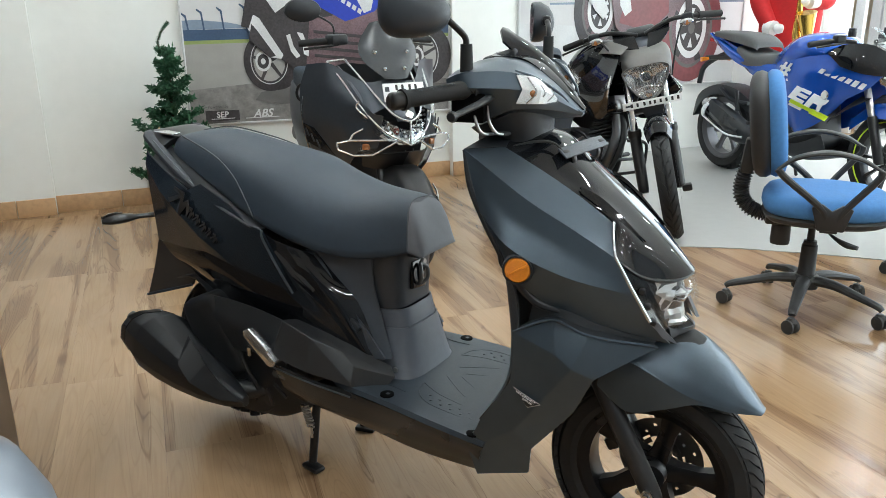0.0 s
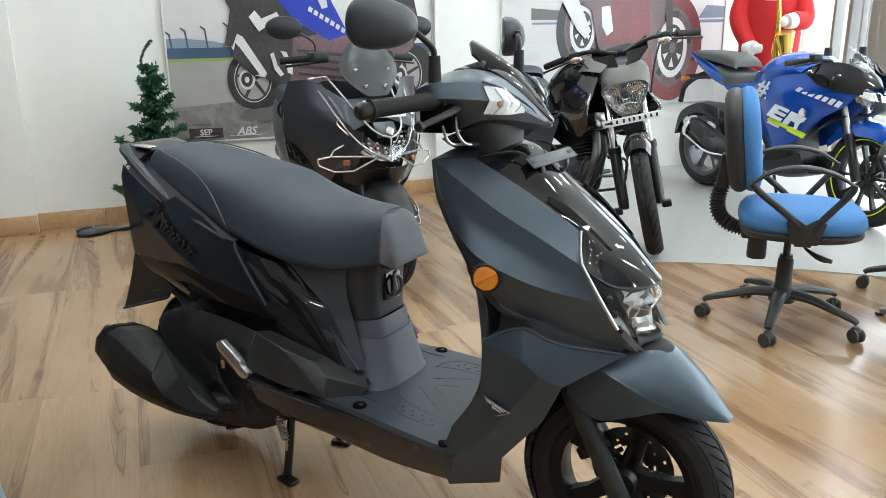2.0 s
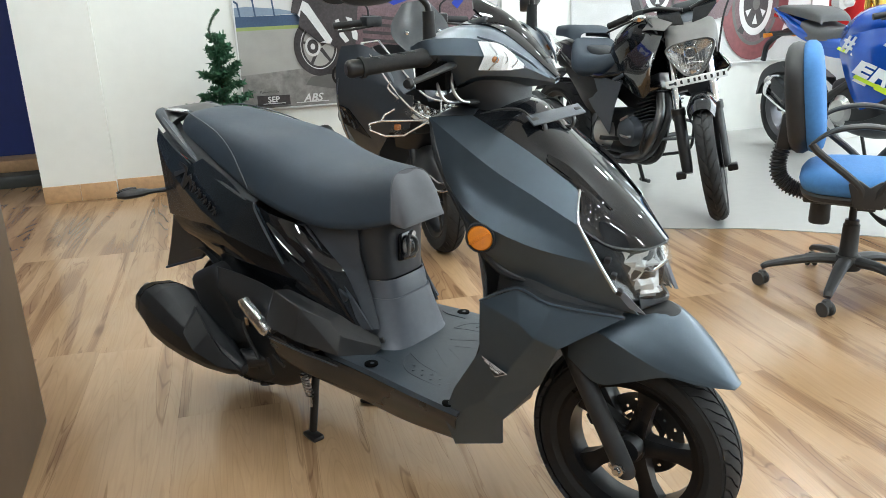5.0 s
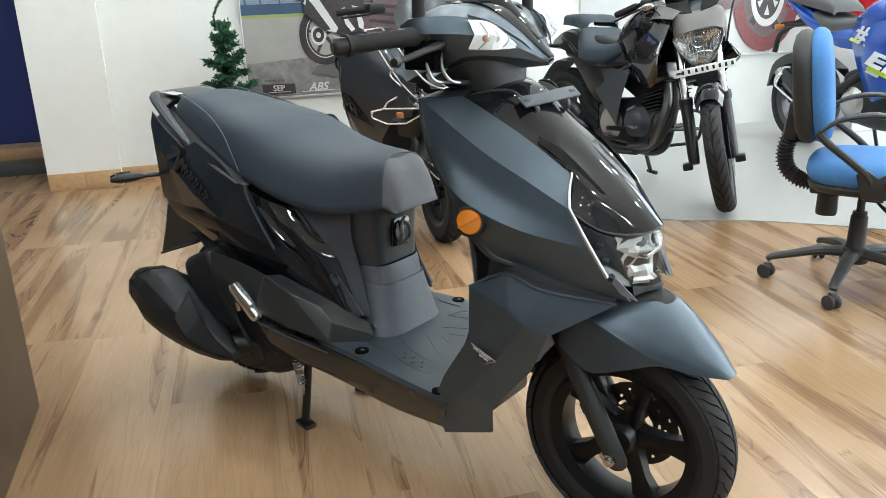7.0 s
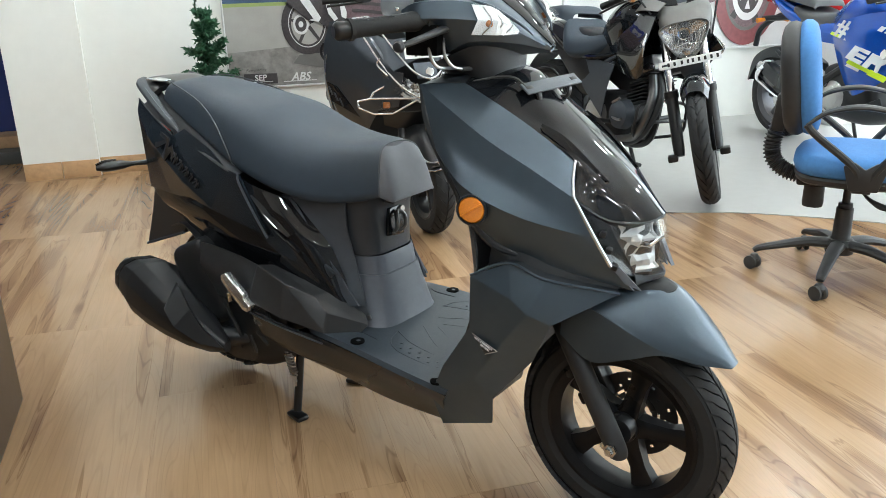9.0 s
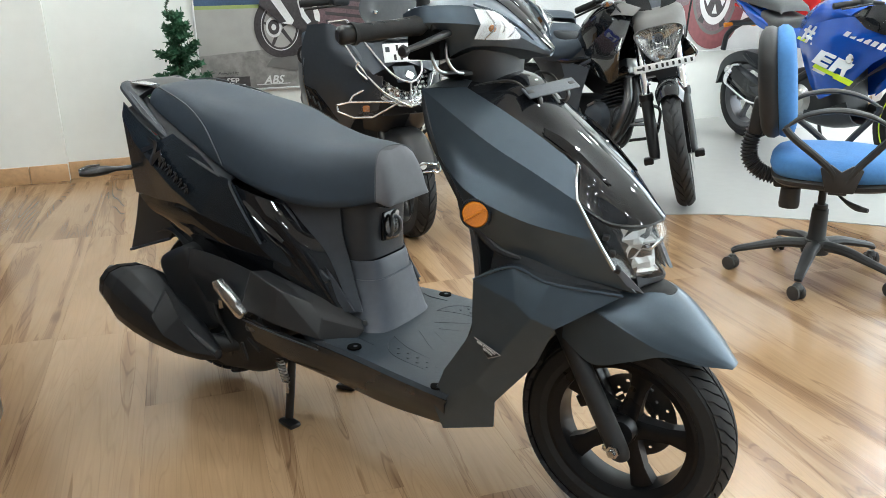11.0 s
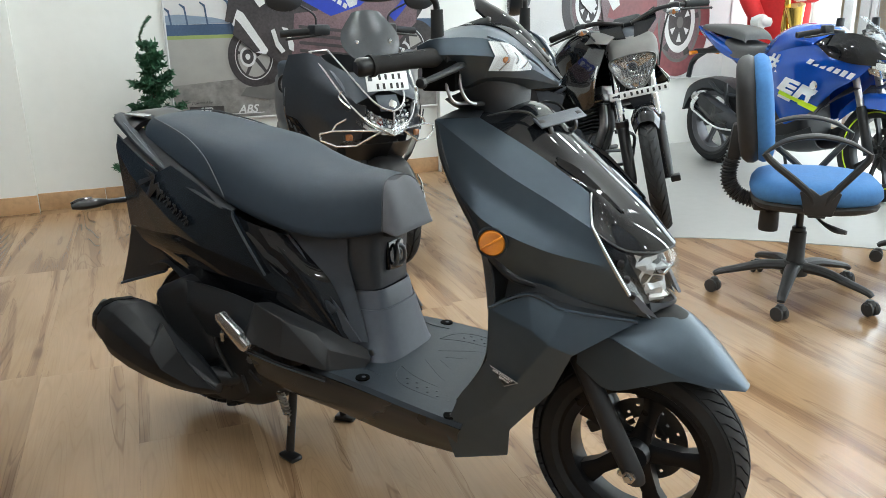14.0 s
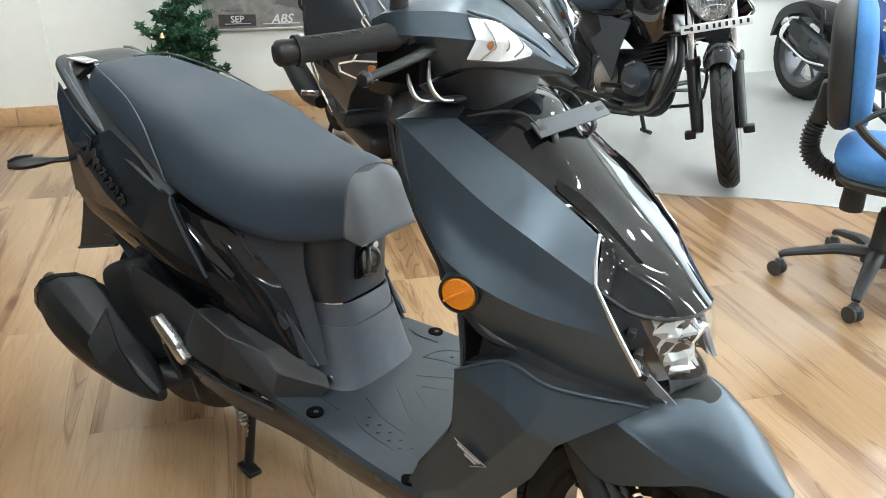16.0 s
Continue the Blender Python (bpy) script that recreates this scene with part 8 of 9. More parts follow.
        qs = q + 0.9 + i * 1.7
        ax = Vector((math.cos(qs), math.sin(qs), 0))
        o = Vector(P(0.305, 0.028))
        for sg in BOTH:
            w = lathe([(0.0, -0.009), (0.021, -0.009), (0.027, -0.003), (0.027, 0.006), (0.0, 0.008)], 20, "x")
            bmesh.ops.transform(w, matrix=Matrix.Translation(o + ax * 0.014 * sg) @ Matrix.Rotation(qs + (math.pi if sg < 0 else 0), 4, "Z"), verts=w.verts[:])
            merge(cs, w)
        part("castor", cs, M_CASTOR, c)
        part("castor_hood", lathe([(0.0, 0.062), (0.012, 0.062), (0.016, 0.055), (0.022, 0.045), (0.020, 0.034), (0.0, 0.034)], 16, "z", P(0.300, 0)), M_CASTOR, c)
    return c


CHAIR_SPIN = 187.0
office_chair(pose(1.455, 3.0, 0, 0, 0, -20), "blue fabric office chair with black arms, turned sideways")
office_chair(pose(2.30, 3.30, 0, 0, 0, 40), "blue fabric office chair with black arms beside the glass table")


def round_table():
    t = thing("round_table", "round glass-topped meeting table on a steel base", "table", pose(2.27, 2.72, 0))
    top = glass("green_glass", (0.86, 0.95, 0.90), 0.02)
    part("tabletop", lathe([(0.0, 0.742), (0.445, 0.742), (0.45, 0.739), (0.45, 0.735), (0.445, 0.732), (0.0, 0.732)], 64, "z"), top, t, "round clear glass top")
    part("column", lathe([(0.0, 0.732), (0.10, 0.732), (0.10, 0.726), (0.032, 0.72), (0.03, 0.10), (0.05, 0.06), (0.0, 0.05)], 32, "z"), M_CHROME, t)
    for i in range(4):
        q = math.radians(45 + 90 * i)
        part("leg", tube([(0.03 * math.cos(q), 0.03 * math.sin(q), 0.075), (0.25 * math.cos(q), 0.25 * math.sin(q), 0.055), (0.50 * math.cos(q), 0.50 * math.sin(q), 0.018)], [0.024, 0.020, 0.014], 14, 12), M_STEEL, t)
        part("foot", lathe([(0.0, 0.012), (0.018, 0.010), (0.020, 0.0), (0.0, 0.0)], 16, "z", (0.50 * math.cos(q), 0.50 * math.sin(q), 0.0)), M_CHAIRBLACK, t)


round_table()


def pine_tree():
    """A slim artificial Christmas tree: a bent wire tip, tiers of short branches of flat needles."""
    rng = random.Random(7)
    t = thing("christmas_tree", "small green artificial Christmas tree with a bent tip", "plant", pose(-1.63, 4.66, 0) @ Matrix.Diagonal((1.0, 1.0, 0.945, 1.0)))
    part("trunk", tube([(0, 0, 0.0), (0, 0, 0.5), (0.01, 0.01, 0.95), (-0.035, 0.0, 1.05), (0.0, 0.0, 1.14), (0.035, 0.01, 1.185)], [0.014, 0.012, 0.008, 0.004, 0.003, 0.002], 24, 8), M_STEM, t)
    bm = bmesh.new()

    def needle(p, d, l, w):
        a = d.cross(Vector((rng.uniform(-1, 1), rng.uniform(-1, 1), rng.uniform(-1, 1)))).normalized() * w
        n = d.cross(a).normalized() * w * 0.25
        v = [bm.verts.new(q) for q in (p - a, p + d * l * 0.5 - a * 0.8 + n, p + d * l, p + d * l * 0.5 + a * 0.8 + n, p + a)]
        bm.faces.new(v)

    tiers = [(0.18, 0.22, 12), (0.29, 0.20, 12), (0.40, 0.185, 11), (0.50, 0.165, 10), (0.585, 0.15, 9), (0.67, 0.11, 8), (0.745, 0.115, 7), (0.82, 0.075, 7), (0.885, 0.070, 6), (0.945, 0.055, 6), (1.0, 0.045, 5)]
    for z, reach, count in tiers:
        for b in range(count):
            q = (b + rng.uniform(-0.35, 0.35)) * math.tau / count
            r = reach * rng.choice((0.55, 0.75, 0.95, 1.15))
            d = Vector((math.cos(q), math.sin(q), rng.uniform(0.1, 0.9)))
            zz = z + rng.uniform(-0.06, 0.03)
            for k in range(int(50 + 620 * r)):
                u = rng.random() ** 0.8
                p = Vector((0.01, 0, zz)) + d * r * u + Vector((rng.gauss(0, 0.008), rng.gauss(0, 0.008), rng.gauss(0, 0.008) - 0.05 * u * u * r))
                nd = (d * 0.5 + Vector((rng.gauss(0, 0.8), rng.gauss(0, 0.8), rng.gauss(0, 0.7)))).normalized()
                needle(p, nd, rng.uniform(0.020, 0.042), rng.uniform(0.005, 0.010))
    tip = cr([(0.01, 0.01, 0.95), (-0.035, 0.0, 1.05), (0.0, 0.0, 1.14), (0.035, 0.01, 1.185)], 120)
    for p in tip:
        for k in range(3):
            needle(p, Vector((rng.gauss(0, 1), rng.gauss(0, 1), rng.gauss(0, 1))).normalized(), 0.016, 0.003)
    part("needles", bm, M_GREEN, t, "dark green plastic needles")
    part("pot", lathe([(0.0, 0.0), (0.09, 0.0), (0.11, 0.14), (0.10, 0.145), (0.09, 0.13), (0.0, 0.13)], 28, "z"), M_DARKSTEP, t)
    b = lathe([(0.0, 0.022), (0.006, 0.020), (0.010, 0.008), (0.016, -0.008), (0.0, -0.006)], 16, "z", (-0.02, -0.17, 0.555))
    part("bell", b, mat("gold_bell", (0.8, 0.62, 0.35), 0.25, 0.8), t, "small gold bell")


pine_tree()


def figure():
    """A red-robed display figure holding a brass saxophone, kept as one plain mesh."""
    M_RED = mat("red_velvet", (0.50, 0.010, 0.012), 0.8, vary=0.15, scale=8)
    M_WOOL = mat("white_wool", (0.75, 0.74, 0.72), 0.9, vary=0.1, scale=20)
    M_BRASS = mat("brass", (0.80, 0.52, 0.12), 0.18, 1.0)
    bm = bmesh.new()

    def add(b, i):
        for f in b.faces:
            f.material_index = i
        merge(bm, b)

    def oval(prof, sx, sy, at):
        b = lathe(prof, 32, "z")
        bmesh.ops.scale(b, vec=(sx, sy, 1), verts=b.verts[:])
        bmesh.ops.translate(b, vec=at, verts=b.verts[:])
        return b

    add(oval([(0.0, 0.80), (0.27, 0.80), (0.29, 0.95), (0.30, 1.10), (0.28, 1.25), (0.26, 1.40), (0.20, 1.50), (0.08, 1.55), (0.0, 1.55)], 0.78, 0.70, (0, 0, 0)), 0)
    add(oval([(0.0, 1.50), (0.10, 1.52), (0.13, 1.62), (0.11, 1.74), (0.0, 1.80)], 1, 1, (0, 0, 0)), 1)
    add(oval([(0.0, 1.32), (0.10, 1.36), (0.16, 1.50), (0.12, 1.60), (0.0, 1.62)], 1, 0.7, (0, -0.12, 0)), 1)
    for s in BOTH:
        add(tube([(0.20 * s, 0, 1.42), (0.24 * s, -0.10, 1.22), (0.15 * s, -0.25, 1.12 + 0.10 * s)], [0.08, 0.075, 0.060], 14, 16), 0)
        add(tube([(0.16 * s, -0.245, 1.11 + 0.10 * s), (0.11 * s, -0.29, 1.10 + 0.10 * s)], [0.062, 0.056], 4, 16), 1)
        add(lathe([(0.0, -0.04), (0.03, -0.03), (0.04, 0), (0.03, 0.03), (0.0, 0.04)], 14, "x", (0.08 * s, -0.32, 1.10 + 0.10 * s)), 1)
    add(tube([(0.03, -0.30, 1.45), (0.05, -0.33, 1.20), (0.05, -0.34, 0.94), (0.09, -0.36, 0.88), (0.12, -0.38, 0.95), (0.10, -0.42, 1.12)], [0.012, 0.022, 0.032, 0.036, 0.040, 0.075], 36, 18), 2)
    bm2 = solo("display_figure", bm, [M_RED, M_WOOL, M_BRASS], "red-robed display figure holding a brass saxophone on a white plinth", "statue", ROOM @ pose(5.50, -0.32, 0, 0, 0, -45), angle=50)
    solo("plinth", box(0.62, 0.50, 0.795, 0.006, (0, 0, 0.398)), M_WHITE, "plain white display plinth", "plinth", ROOM @ pose(5.50, -0.32, 0.004))
    return bm2


figure()


# ---- posters on the wall ----
M_PAPER = mat("poster_paper", (0.66, 0.65, 0.65), 0.35, vary=0.03)
M_ROAD = mat("printed_road", (0.34, 0.33, 0.31), 0.4, vary=0.10, scale=40)
M_TARMAC = mat("printed_tarmac", (0.22, 0.21, 0.20), 0.4, vary=0.45, scale=90)
M_FENCE = mat("printed_barrier", (0.05, 0.09, 0.16), 0.4, vary=0.2, scale=20)
M_HILL = mat("printed_hill", (0.22, 0.28, 0.36), 0.4)
M_GRASS = mat("printed_grass", (0.28, 0.35, 0.12), 0.4)
M_PBLACK = mat("printed_black", (0.045, 0.039, 0.041), 0.35, vary=0.5, scale=12)
M_PMAROON = mat("printed_maroon", (0.15, 0.095, 0.105), 0.35, vary=0.5, scale=16)
M_PBLUE = mat("printed_blue", (0.02, 0.05, 0.42), 0.35, vary=0.15, scale=8)
M_PSILVER = mat("printed_silver", (0.62, 0.62, 0.62), 0.35, vary=0.15, scale=20)
M_PSHADOW = mat("printed_shadow", (0.13, 0.125, 0.12), 0.4, vary=0.2, scale=40)
M_PRED = mat("printed_dark_red", (0.20, 0.055, 0.06), 0.35, vary=0.25, scale=6)


def poster_kit(name, label, s0, s1, z0, z1, n):
    t = thing(name, label, "poster", ROOM)
    part("backing", box(s1 - s0, 0.018, z1 - z0, 0.002, ((s0 + s1) / 2, n - 0.010, (z0 + z1) / 2)), M_PAPER, t)
    fr = bmesh.new()
    for a, b, c, d in ((s0 - 0.012, s1 + 0.012, z0 - 0.012, z0), (s0 - 0.012, s1 + 0.012, z1, z1 + 0.012), (s0 - 0.012, s0, z0, z1), (s1, s1 + 0.012, z0, z1)):
        box(b - a, 0.026, d - c, 0.002, ((a + b) / 2, n - 0.0135, (c + d) / 2), bm=fr)
    part("poster_frame", fr, M_PSILVER, t, "thin silver frame")
    depth = [0]

    def flat(nm, outline, material, label=""):
        """A printed shape of (s, z), each a hair above the one before."""
        depth[0] += 1
        m = Matrix.Translation((0, n - 0.0195 - 0.00045 * depth[0], 0)) @ Matrix.Rotation(radians(90), 4, "X")
        return part(nm, prism(outline, 0.0004, 0, m), material, t, label)

    def ring(nm, cs, cz, r, r2, material, squash=1.0):
        pts = [(cs + r * squash * math.cos(i * math.tau / 40), cz + r * math.sin(i * math.tau / 40)) for i in range(40)]
        return flat(nm, pts, material)

    return t, flat, ring, depth


def poster_one():
    s0, s1, z0, z1 = 0.87, 2.645, 0.485, 1.72
    t, flat, ring, depth = poster_kit("poster", "printed showroom poster of a blue racing motorcycle on a track", s0, s1, z0, z1, 0.0)
    flat("road", [(s0, z0), (s1, z0), (s1, 0.985), (s0, 0.985)], M_ROAD)
    flat("tarmac", [(s0, z0), (s1, z0), (s1, 0.70), (1.5, 0.74), (s0, 0.70)], M_TARMAC)
    flat("grass", [(s0, 0.978), (s1, 0.99), (s1, 1.012), (s0, 1.0)], M_GRASS)
    flat("barrier", [(s0, 1.0), (s1, 1.012), (s1, 1.075), (s0, 1.065)], M_FENCE)
    flat("hill", [(s0, 1.065), (1.30, 1.072), (1.15, 1.105), (0.95, 1.125), (s0, 1.12)], M_HILL)
    for s, zz in ((0.885, 1.17), (0.98, 1.19), (1.10, 1.20), (1.24, 1.22), (1.42, 1.23), (1.62, 1.24)):
        flat("fence_post", [(s + 0.012, 1.065), (s + 0.022, 1.065), (s + 0.012, zz - 0.02), (s - 0.018, zz), (s - 0.022, zz - 0.008), (s + 0.002, zz - 0.03)], M_FENCE)
    flat("track_shadow", [(1.28, 0.62), (1.45, 0.585), (1.9, 0.59), (2.5, 0.60), (s1, 0.63), (s1, 0.67), (2.2, 0.68), (1.50, 0.69), (1.32, 0.67)], M_PSHADOW)
    for c, r in ((1.385, 0.190), (2.44, 0.20)):
        cz = 0.862
        ring("printed_tyre_tread", c + 0.05, cz + 0.005, r, 0, M_PBLACK, 0.86)
        ring("printed_tyre", c, cz, r, 0, M_PBLACK, 0.86)
        ring("printed_rim_edge", c, cz, r * 0.77, 0, M_PSILVER, 0.82)
        ring("printed_rim", c, cz, r * 0.74, 0, M_PBLACK, 0.82)
        ring("printed_gap", c, cz, r * 0.67, 0, M_ROAD, 0.80)
        for i in range(5):
            q = 0.4 + i * math.tau / 5
            a, b = math.cos(q) * 0.82, math.sin(q)
            flat("printed_spoke", [(c + r * (0.1 * a - 0.07 * b), cz + r * (0.1 * b + 0.07 * a)), (c + r * (0.70 * a - 0.05 * b), cz + r * (0.70 * b + 0.05 * a)), (c + r * (0.70 * a + 0.05 * b), cz + r * (0.70 * b - 0.05 * a)), (c + r * (0.1 * a + 0.07 * b), cz + r * (0.1 * b - 0.07 * a))], M_PBLACK)
        ring("printed_disc", c - 0.04, cz, r * 0.33, 0, M_PSILVER, 0.80)
        ring("printed_carrier", c - 0.04, cz, r * 0.24, 0, M_PBLACK, 0.80)
        ring("printed_hub", c - 0.04, cz, r * 0.10, 0, M_PSILVER, 0.80)
    flat("printed_frame", [(1.27, 1.30), (1.20, 1.43), (1.45, 1.46), (1.75, 1.40), (2.2, 1.50), (2.5, 1.42), (2.56, 1.15), (2.40, 0.92), (2.25, 0.72), (1.75, 0.70), (1.56, 0.80), (1.42, 0.90), (1.36, 1.05), (1.22, 1.08), (1.25, 1.2)], M_PBLACK)
    flat("printed_engine", [(1.62, 0.80), (1.95, 0.76), (2.20, 0.82), (2.22, 1.05), (1.95, 1.15), (1.66, 1.12)], M_PMAROON)
    flat("printed_fairing", [(1.80, 1.10), (2.02, 0.92), (2.28, 0.85), (2.50, 1.05), (2.52, 1.30), (2.2, 1.42), (1.9, 1.36)], M_PMAROON)
    flat("printed_tank", [(1.55, 1.38), (1.68, 1.22), (1.90, 1.10), (2.10, 1.16), (2.28, 1.30), (2.32, 1.48), (2.05, 1.62), (1.75, 1.56)], M_PBLUE, "blue fuel tank in the print")
    flat("printed_flash", [(1.92, 1.36), (2.03, 1.15), (2.08, 1.17), (2.14, 1.40), (2.05, 1.42)], M_PSILVER)
    flat("printed_flash", [(1.80, 1.44), (1.86, 1.30), (1.90, 1.31), (1.88, 1.46)], M_PSILVER)
    for k in range(7):
        s, z = 1.765 + 0.036 * k, 1.290 - 0.022 * k
        flat("printed_bar", [(s, z), (s + 0.024, z - 0.015), (s + 0.036, z + 0.012), (s + 0.012, z + 0.027)], M_PSILVER)
    flat("printed_seat", [(1.24, 1.44), (1.52, 1.36), (1.62, 1.42), (1.55, 1.56), (1.30, 1.56)], M_PBLACK)
    flat("printed_silencer", [(1.262, 1.06), (1.30, 1.15), (1.335, 1.13), (1.475, 0.90), (1.46, 0.875), (1.40, 0.885), (1.33, 1.00)], M_PSILVER, "white silencer in the print")
    flat("printed_silencer_cap", [(1.262, 1.00), (1.285, 1.095), (1.315, 1.06), (1.425, 0.895), (1.385, 0.885)], M_PBLACK)
    flat("printed_bracket", [(1.38, 1.25), (1.44, 1.16), (1.50, 1.20), (1.56, 1.16), (1.60, 1.22), (1.56, 1.28), (1.46, 1.24), (1.42, 1.29)], M_PSILVER)
    flat("printed_plate", [(1.57, 1.04), (1.61, 1.03), (1.645, 0.93), (1.64, 0.885), (1.61, 0.90), (1.60, 0.98)], M_PSILVER)
    for k in range(4):
        flat("printed_fin", [(1.68, 0.88 + 0.05 * k), (2.02, 0.84 + 0.05 * k), (2.02, 0.86 + 0.05 * k), (1.68, 0.90 + 0.05 * k)], M_PBLACK)
    flat("printed_plate", [(1.50, 1.02), (1.525, 1.03), (1.545, 0.95), (1.585, 0.89), (1.56, 0.875), (1.525, 0.92)], M_PSILVER)
    flat("printed_stripe", [(2.30, 1.10), (2.48, 1.28), (2.50, 1.24), (2.34, 1.06)], M_PBLUE)
    # caption strip
    cap = flat("caption_field", [(0.955, 0.502), (1.166, 0.502), (1.166, 0.566), (0.955, 0.570)], M_PBLACK)
    base = Matrix.Translation((0, -0.0205 - 0.00045 * depth[0], 0)) @ Matrix.Rotation(radians(90), 4, "X")
    words("SEP", 0.052, M_PAPER, base @ pose(1.060, 0.540, 0), t, bold=0.0012, depth=0.0003)
    words("Powered by", 0.026, M_PBLACK, base @ pose(1.035, 0.592, 0), t, depth=0.0003, shear=0.2)
    words("ABS", 0.072, M_PAPER, base @ pose(1.315, 0.535, 0), t, bold=0.0016, depth=0.0003, shear=0.3)
    flat("caption_rule", [(0.99, 0.514), (1.135, 0.514), (1.135, 0.518), (0.99, 0.518)], M_PSILVER)
    flat("caption_rule", [(1.205, 0.508), (1.42, 0.508), (1.42, 0.513), (1.205, 0.513)], M_PAPER)
    flat("caption_bar", [(1.515, 0.508), (1.555, 0.508), (1.59, 0.560), (1.55, 0.560)], M_PAPER)


poster_one()


def poster_two():
    s0, s1, z0, z1, n = 3.28, 5.40, 0.56, 1.9, 0.12
    t, flat, ring, depth = poster_kit("poster", "printed showroom poster of a dark red roadster motorcycle", s0, s1, z0, z1, n)
    flat("ground_print", [(s0, z0), (s1, z0), (s1, 0.95), (s0, 1.06)], M_PSILVER)
    flat("horizon", [(s0 + 0.25, 1.19), (s1, 1.20), (s1, 1.225), (s0 + 0.25, 1.205)], M_HILL)
    flat("tree_line", [(3.52, 1.225), (3.95, 1.225), (3.95, 1.30), (3.75, 1.295), (3.52, 1.31)], M_PSHADOW)
    flat("tree_line", [(5.12, 1.235), (s1, 1.24), (s1, 1.33), (5.2, 1.34)], M_HILL)
    for c, r, cz, mt in ((3.98, 0.33, 1.15, M_PBLACK), (4.86, 0.43, 1.00, M_PRED)):
        ring("printed_tyre", c, cz, r, 0, mt, 0.72)
        ring("printed_gap", c, cz, r * 0.74, 0, M_PSHADOW, 0.68)
        ring("printed_rim", c, cz, r * 0.68, 0, M_PMAROON, 0.66)
        for i in range(5):
            q = 0.2 + i * math.tau / 5
            a, b = math.cos(q) * 0.66, math.sin(q)
            flat("printed_spoke", [(c + r * (0.4 * a - 0.05 * b), cz + r * (0.4 * b + 0.05 * a)), (c + r * (0.68 * a - 0.08 * b), cz + r * (0.68 * b + 0.08 * a)), (c + r * (0.68 * a + 0.08 * b), cz + r * (0.68 * b - 0.08 * a)), (c + r * (0.4 * a + 0.05 * b), cz + r * (0.4 * b - 0.05 * a))], M_PBLACK)
        ring("printed_disc", c, cz, r * 0.56, 0, M_PAPER, 0.64)
        ring("printed_carrier", c, cz, r * 0.43, 0, M_PBLACK, 0.62)
        for i in range(6):
            q = 0.5 + i * math.tau / 6
            a, b = math.cos(q) * 0.62, math.sin(q)
            flat("printed_opening", [(c + r * 0.18 * a, cz + r * 0.18 * b), (c + r * 0.36 * (a - 0.16 * b), cz + r * 0.36 * (b + 0.26 * a)), (c + r * 0.36 * (a + 0.16 * b), cz + r * 0.36 * (b - 0.26 * a))], M_PSILVER)
        ring("printed_hub", c, cz, r * 0.11, 0, M_PSHADOW, 0.7)
    flat("printed_body", [(3.80, 1.42), (4.05, 1.30), (4.12, 1.02), (4.30, 0.86), (4.60, 0.92), (4.72, 1.2), (4.85, 1.42), (4.95, 1.72), (4.5, 1.85), (3.9, 1.72)], M_PMAROON)
    flat("printed_engine", [(4.15, 1.05), (4.45, 0.98), (4.62, 1.12), (4.60, 1.40), (4.25, 1.45)], M_PRED)
    flat("printed_silencer", [(3.78, 1.36), (3.84, 1.45), (3.90, 1.42), (4.05, 1.14), (4.00, 1.08), (3.92, 1.15)], M_PSILVER)
    flat("printed_bracket", [(4.14, 1.32), (4.22, 1.33), (4.26, 1.14), (4.20, 1.10), (4.15, 1.18)], M_PSILVER)
    flat("printed_fork", [(4.80, 1.05), (4.86, 1.04), (4.80, 1.62), (4.72, 1.62)], M_PBLACK)


poster_two()


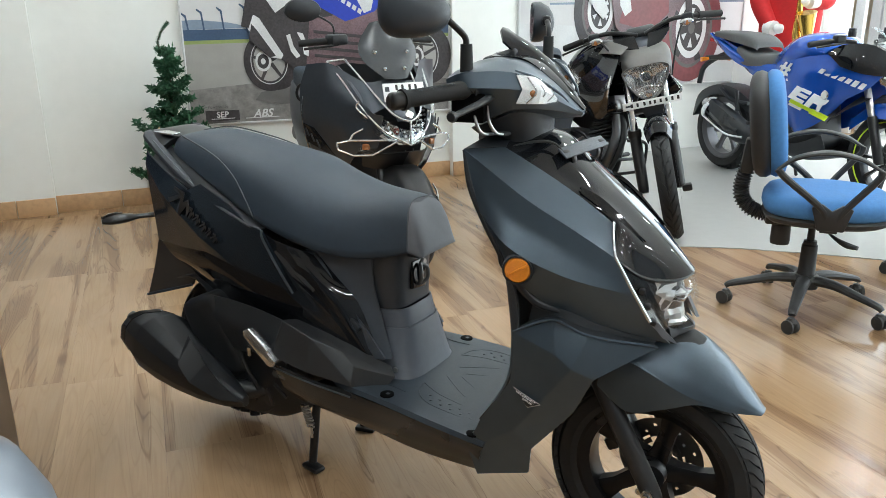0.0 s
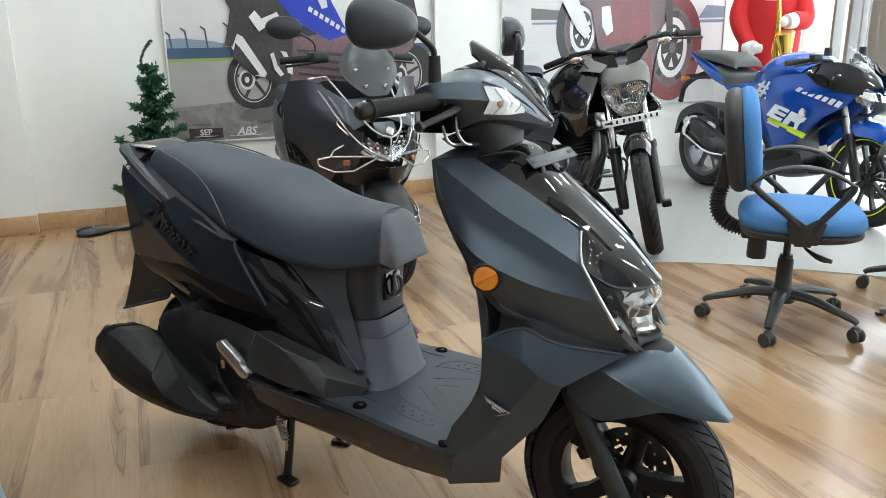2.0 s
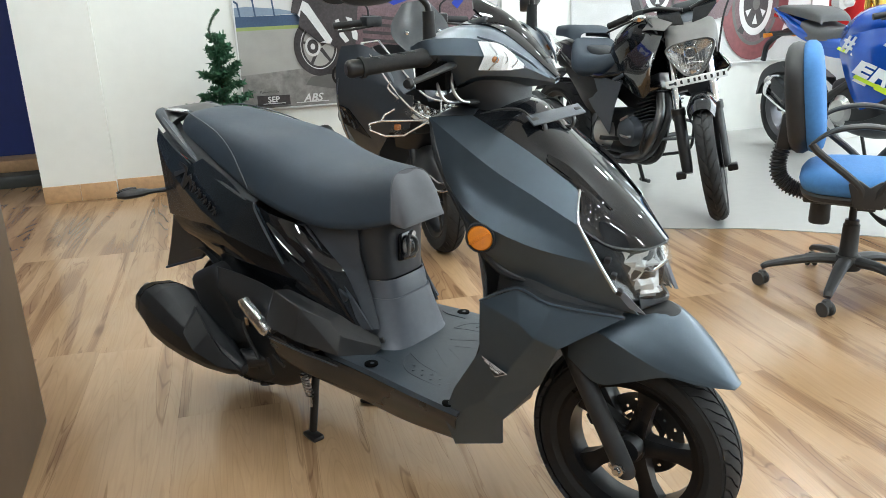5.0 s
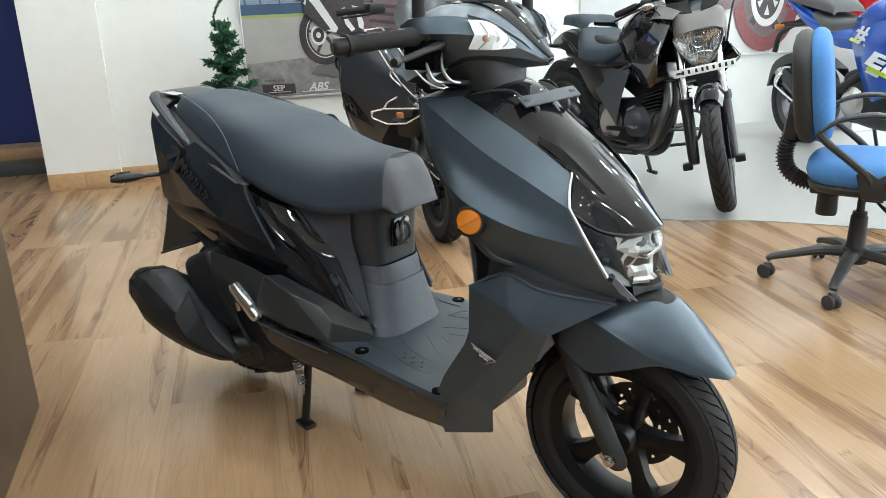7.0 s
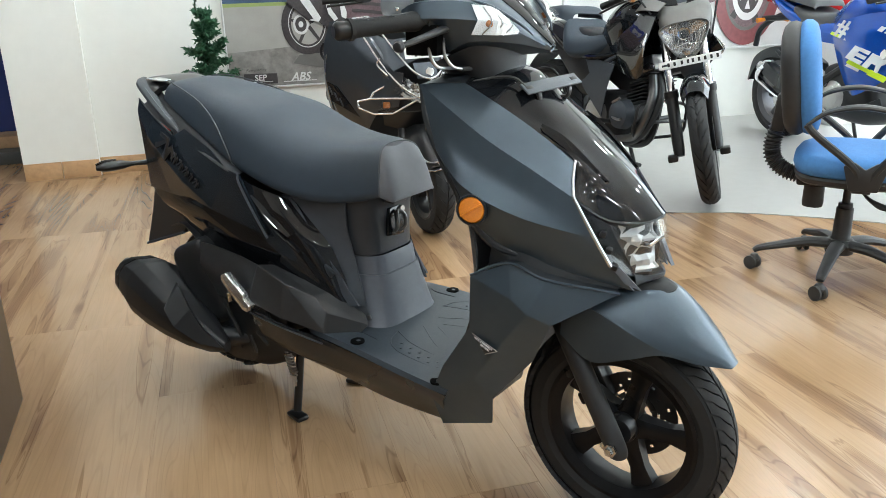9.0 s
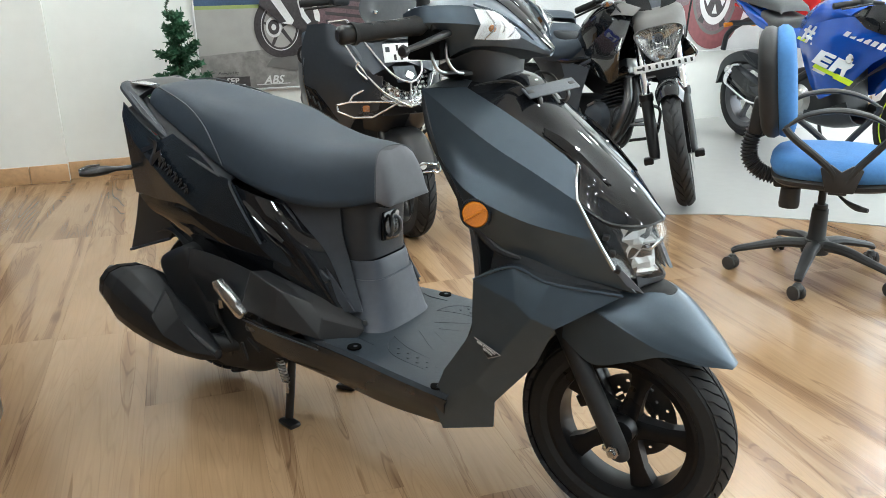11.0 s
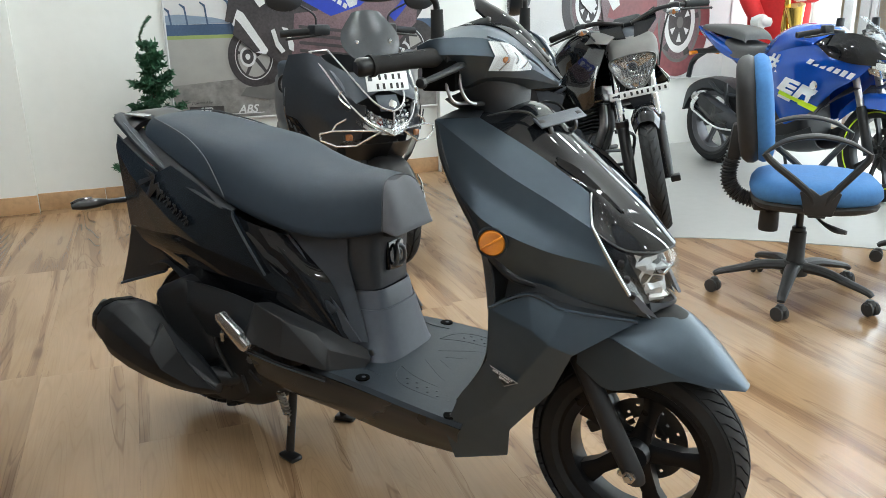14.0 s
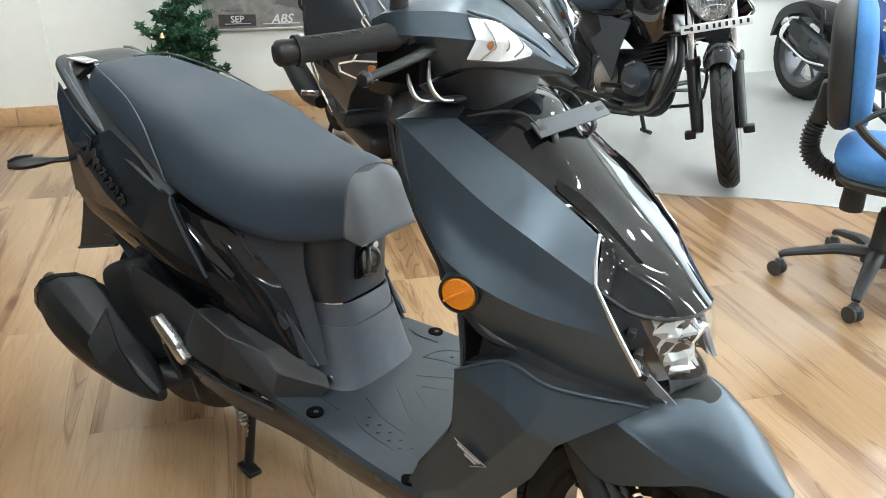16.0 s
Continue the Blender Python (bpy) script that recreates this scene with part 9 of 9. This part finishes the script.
def parked_scooter():
    """A light grey scooter front at the edge of view: rounded cowl, apron, fender, wheel and bars."""
    v = thing("parked_scooter", "light grey scooter with a rounded front cowl beside the desk", "scooter", pose(-0.478, 0.497, 0, 0, 0, 205))
    M_LG = mat("light_grey_paint", (0.22, 0.25, 0.29), 0.3, 0.2, vary=0.05, coat=0.3)
    dome_p = [(0.0, 0.895), (0.045, 0.888), (0.090, 0.866), (0.125, 0.828), (0.144, 0.785), (0.150, 0.745), (0.146, 0.690), (0.130, 0.610), (0.105, 0.520), (0.085, 0.44), (0.0, 0.43)]
    part("front_cowl", lathe(dome_p, 48, "z"), M_LG, v, "light grey rounded front cowl", angle=60)
    part("cowl_band", lathe([(0.1515, 0.752), (0.1530, 0.745), (0.1515, 0.732)], 48, "z"), M_GREYPL, v)
    part("leg_shield", whole([[(-0.10, 0, 0.80), (-0.14, 0, 0.55), (-0.16, 0, 0.30)], [(-0.11, 0.10, 0.78), (-0.15, 0.12, 0.55), (-0.165, 0.12, 0.30)]], 10, 4), M_LG, v)
    part("footboard", box(0.42, 0.34, 0.05, 0.015, (-0.36, 0, 0.30), (0, 0, 0), 3), M_PLASTIC, v)
    wh = thing("front_wheel", "", "")
    wh.parent = v
    wheel(wh, (0.07, 0, 0.21), 0.21, 0.09, 0.14, 5, lively=False)
    part("fender", whole([[(-0.10, 0, 0.44), (0.06, 0, 0.455), (0.20, 0, 0.41), (0.28, 0, 0.32)], [(-0.10, 0.055, 0.43), (0.06, 0.058, 0.445), (0.195, 0.052, 0.40), (0.275, 0.035, 0.315)], [(-0.09, 0.080, 0.37), (0.06, 0.082, 0.375), (0.18, 0.075, 0.35), (0.26, 0.05, 0.30)]], 18, 4), M_LG, v, angle=50)
    for s in BOTH:
        part("fork_leg", tube([(0.07, 0.075 * s, 0.21), (-0.03, 0.07 * s, 0.46)], 0.018, 4, 12), M_BLACKMETAL, v)
    part("axle", lathe([(0.0, -0.08), (0.009, -0.08), (0.009, 0.08), (0.0, 0.08)], 12, "y", (0.07, 0, 0.21)), M_STEEL, v)
    part("centre_stand", bars([[(-0.50, -0.08, 0.28), (-0.52, -0.12, 0.012)], [(-0.50, 0.08, 0.28), (-0.52, 0.12, 0.012)]], 0.012), M_BLACKMETAL, v)


parked_scooter()

# ---- floor planks, each a piece of its own ----
def planks():
    """Rows of 0.3 x 1.2 m planks, laid three degrees off the wall's square."""
    rng = random.Random(4)
    W, L = 0.298, 1.20
    lay = pose(0.074, -3.5, 0, 0, 0, -3.1)
    me = finish(box(W - 0.0003, L - 0.0005, 0.012, 0.0002, seg=1), "plank", M_WOOD)
    rest = bmesh.new()
    near = []
    for col in range(-19, 25):
        start = {0: 0.935, 2: -0.23}.get(col, rng.random() * L)
        for row in range(-6, 7):
            c = lay @ Vector((col * W + W / 2, start + row * L + L / 2, 0))
            if -5.4 < c.x < 7.1 and -9.5 < c.y < 2.3:
                near.append((abs(c.x - 1.6) / 2.9 + abs(c.y + 2.6) / 3.0, c.x, c.y))
    near.sort()
    for i, (d, x, y) in enumerate(near):
        if i < 290:
            ob = new("plank", me)
            ob.parent = sub
            ob.matrix_local = pose(x, y, -0.006, 0, 0, -3.1)
        else:
            box(W - 0.0003, L - 0.0005, 0.012, 0, (x, y, -0.006), (0, 0, -3.1), bm=rest)
    ob = new("plank_field", finish(rest, "plank_field", M_WOOD))
    ob.parent = sub
    tagged(ob, kind="stuff")


planks()
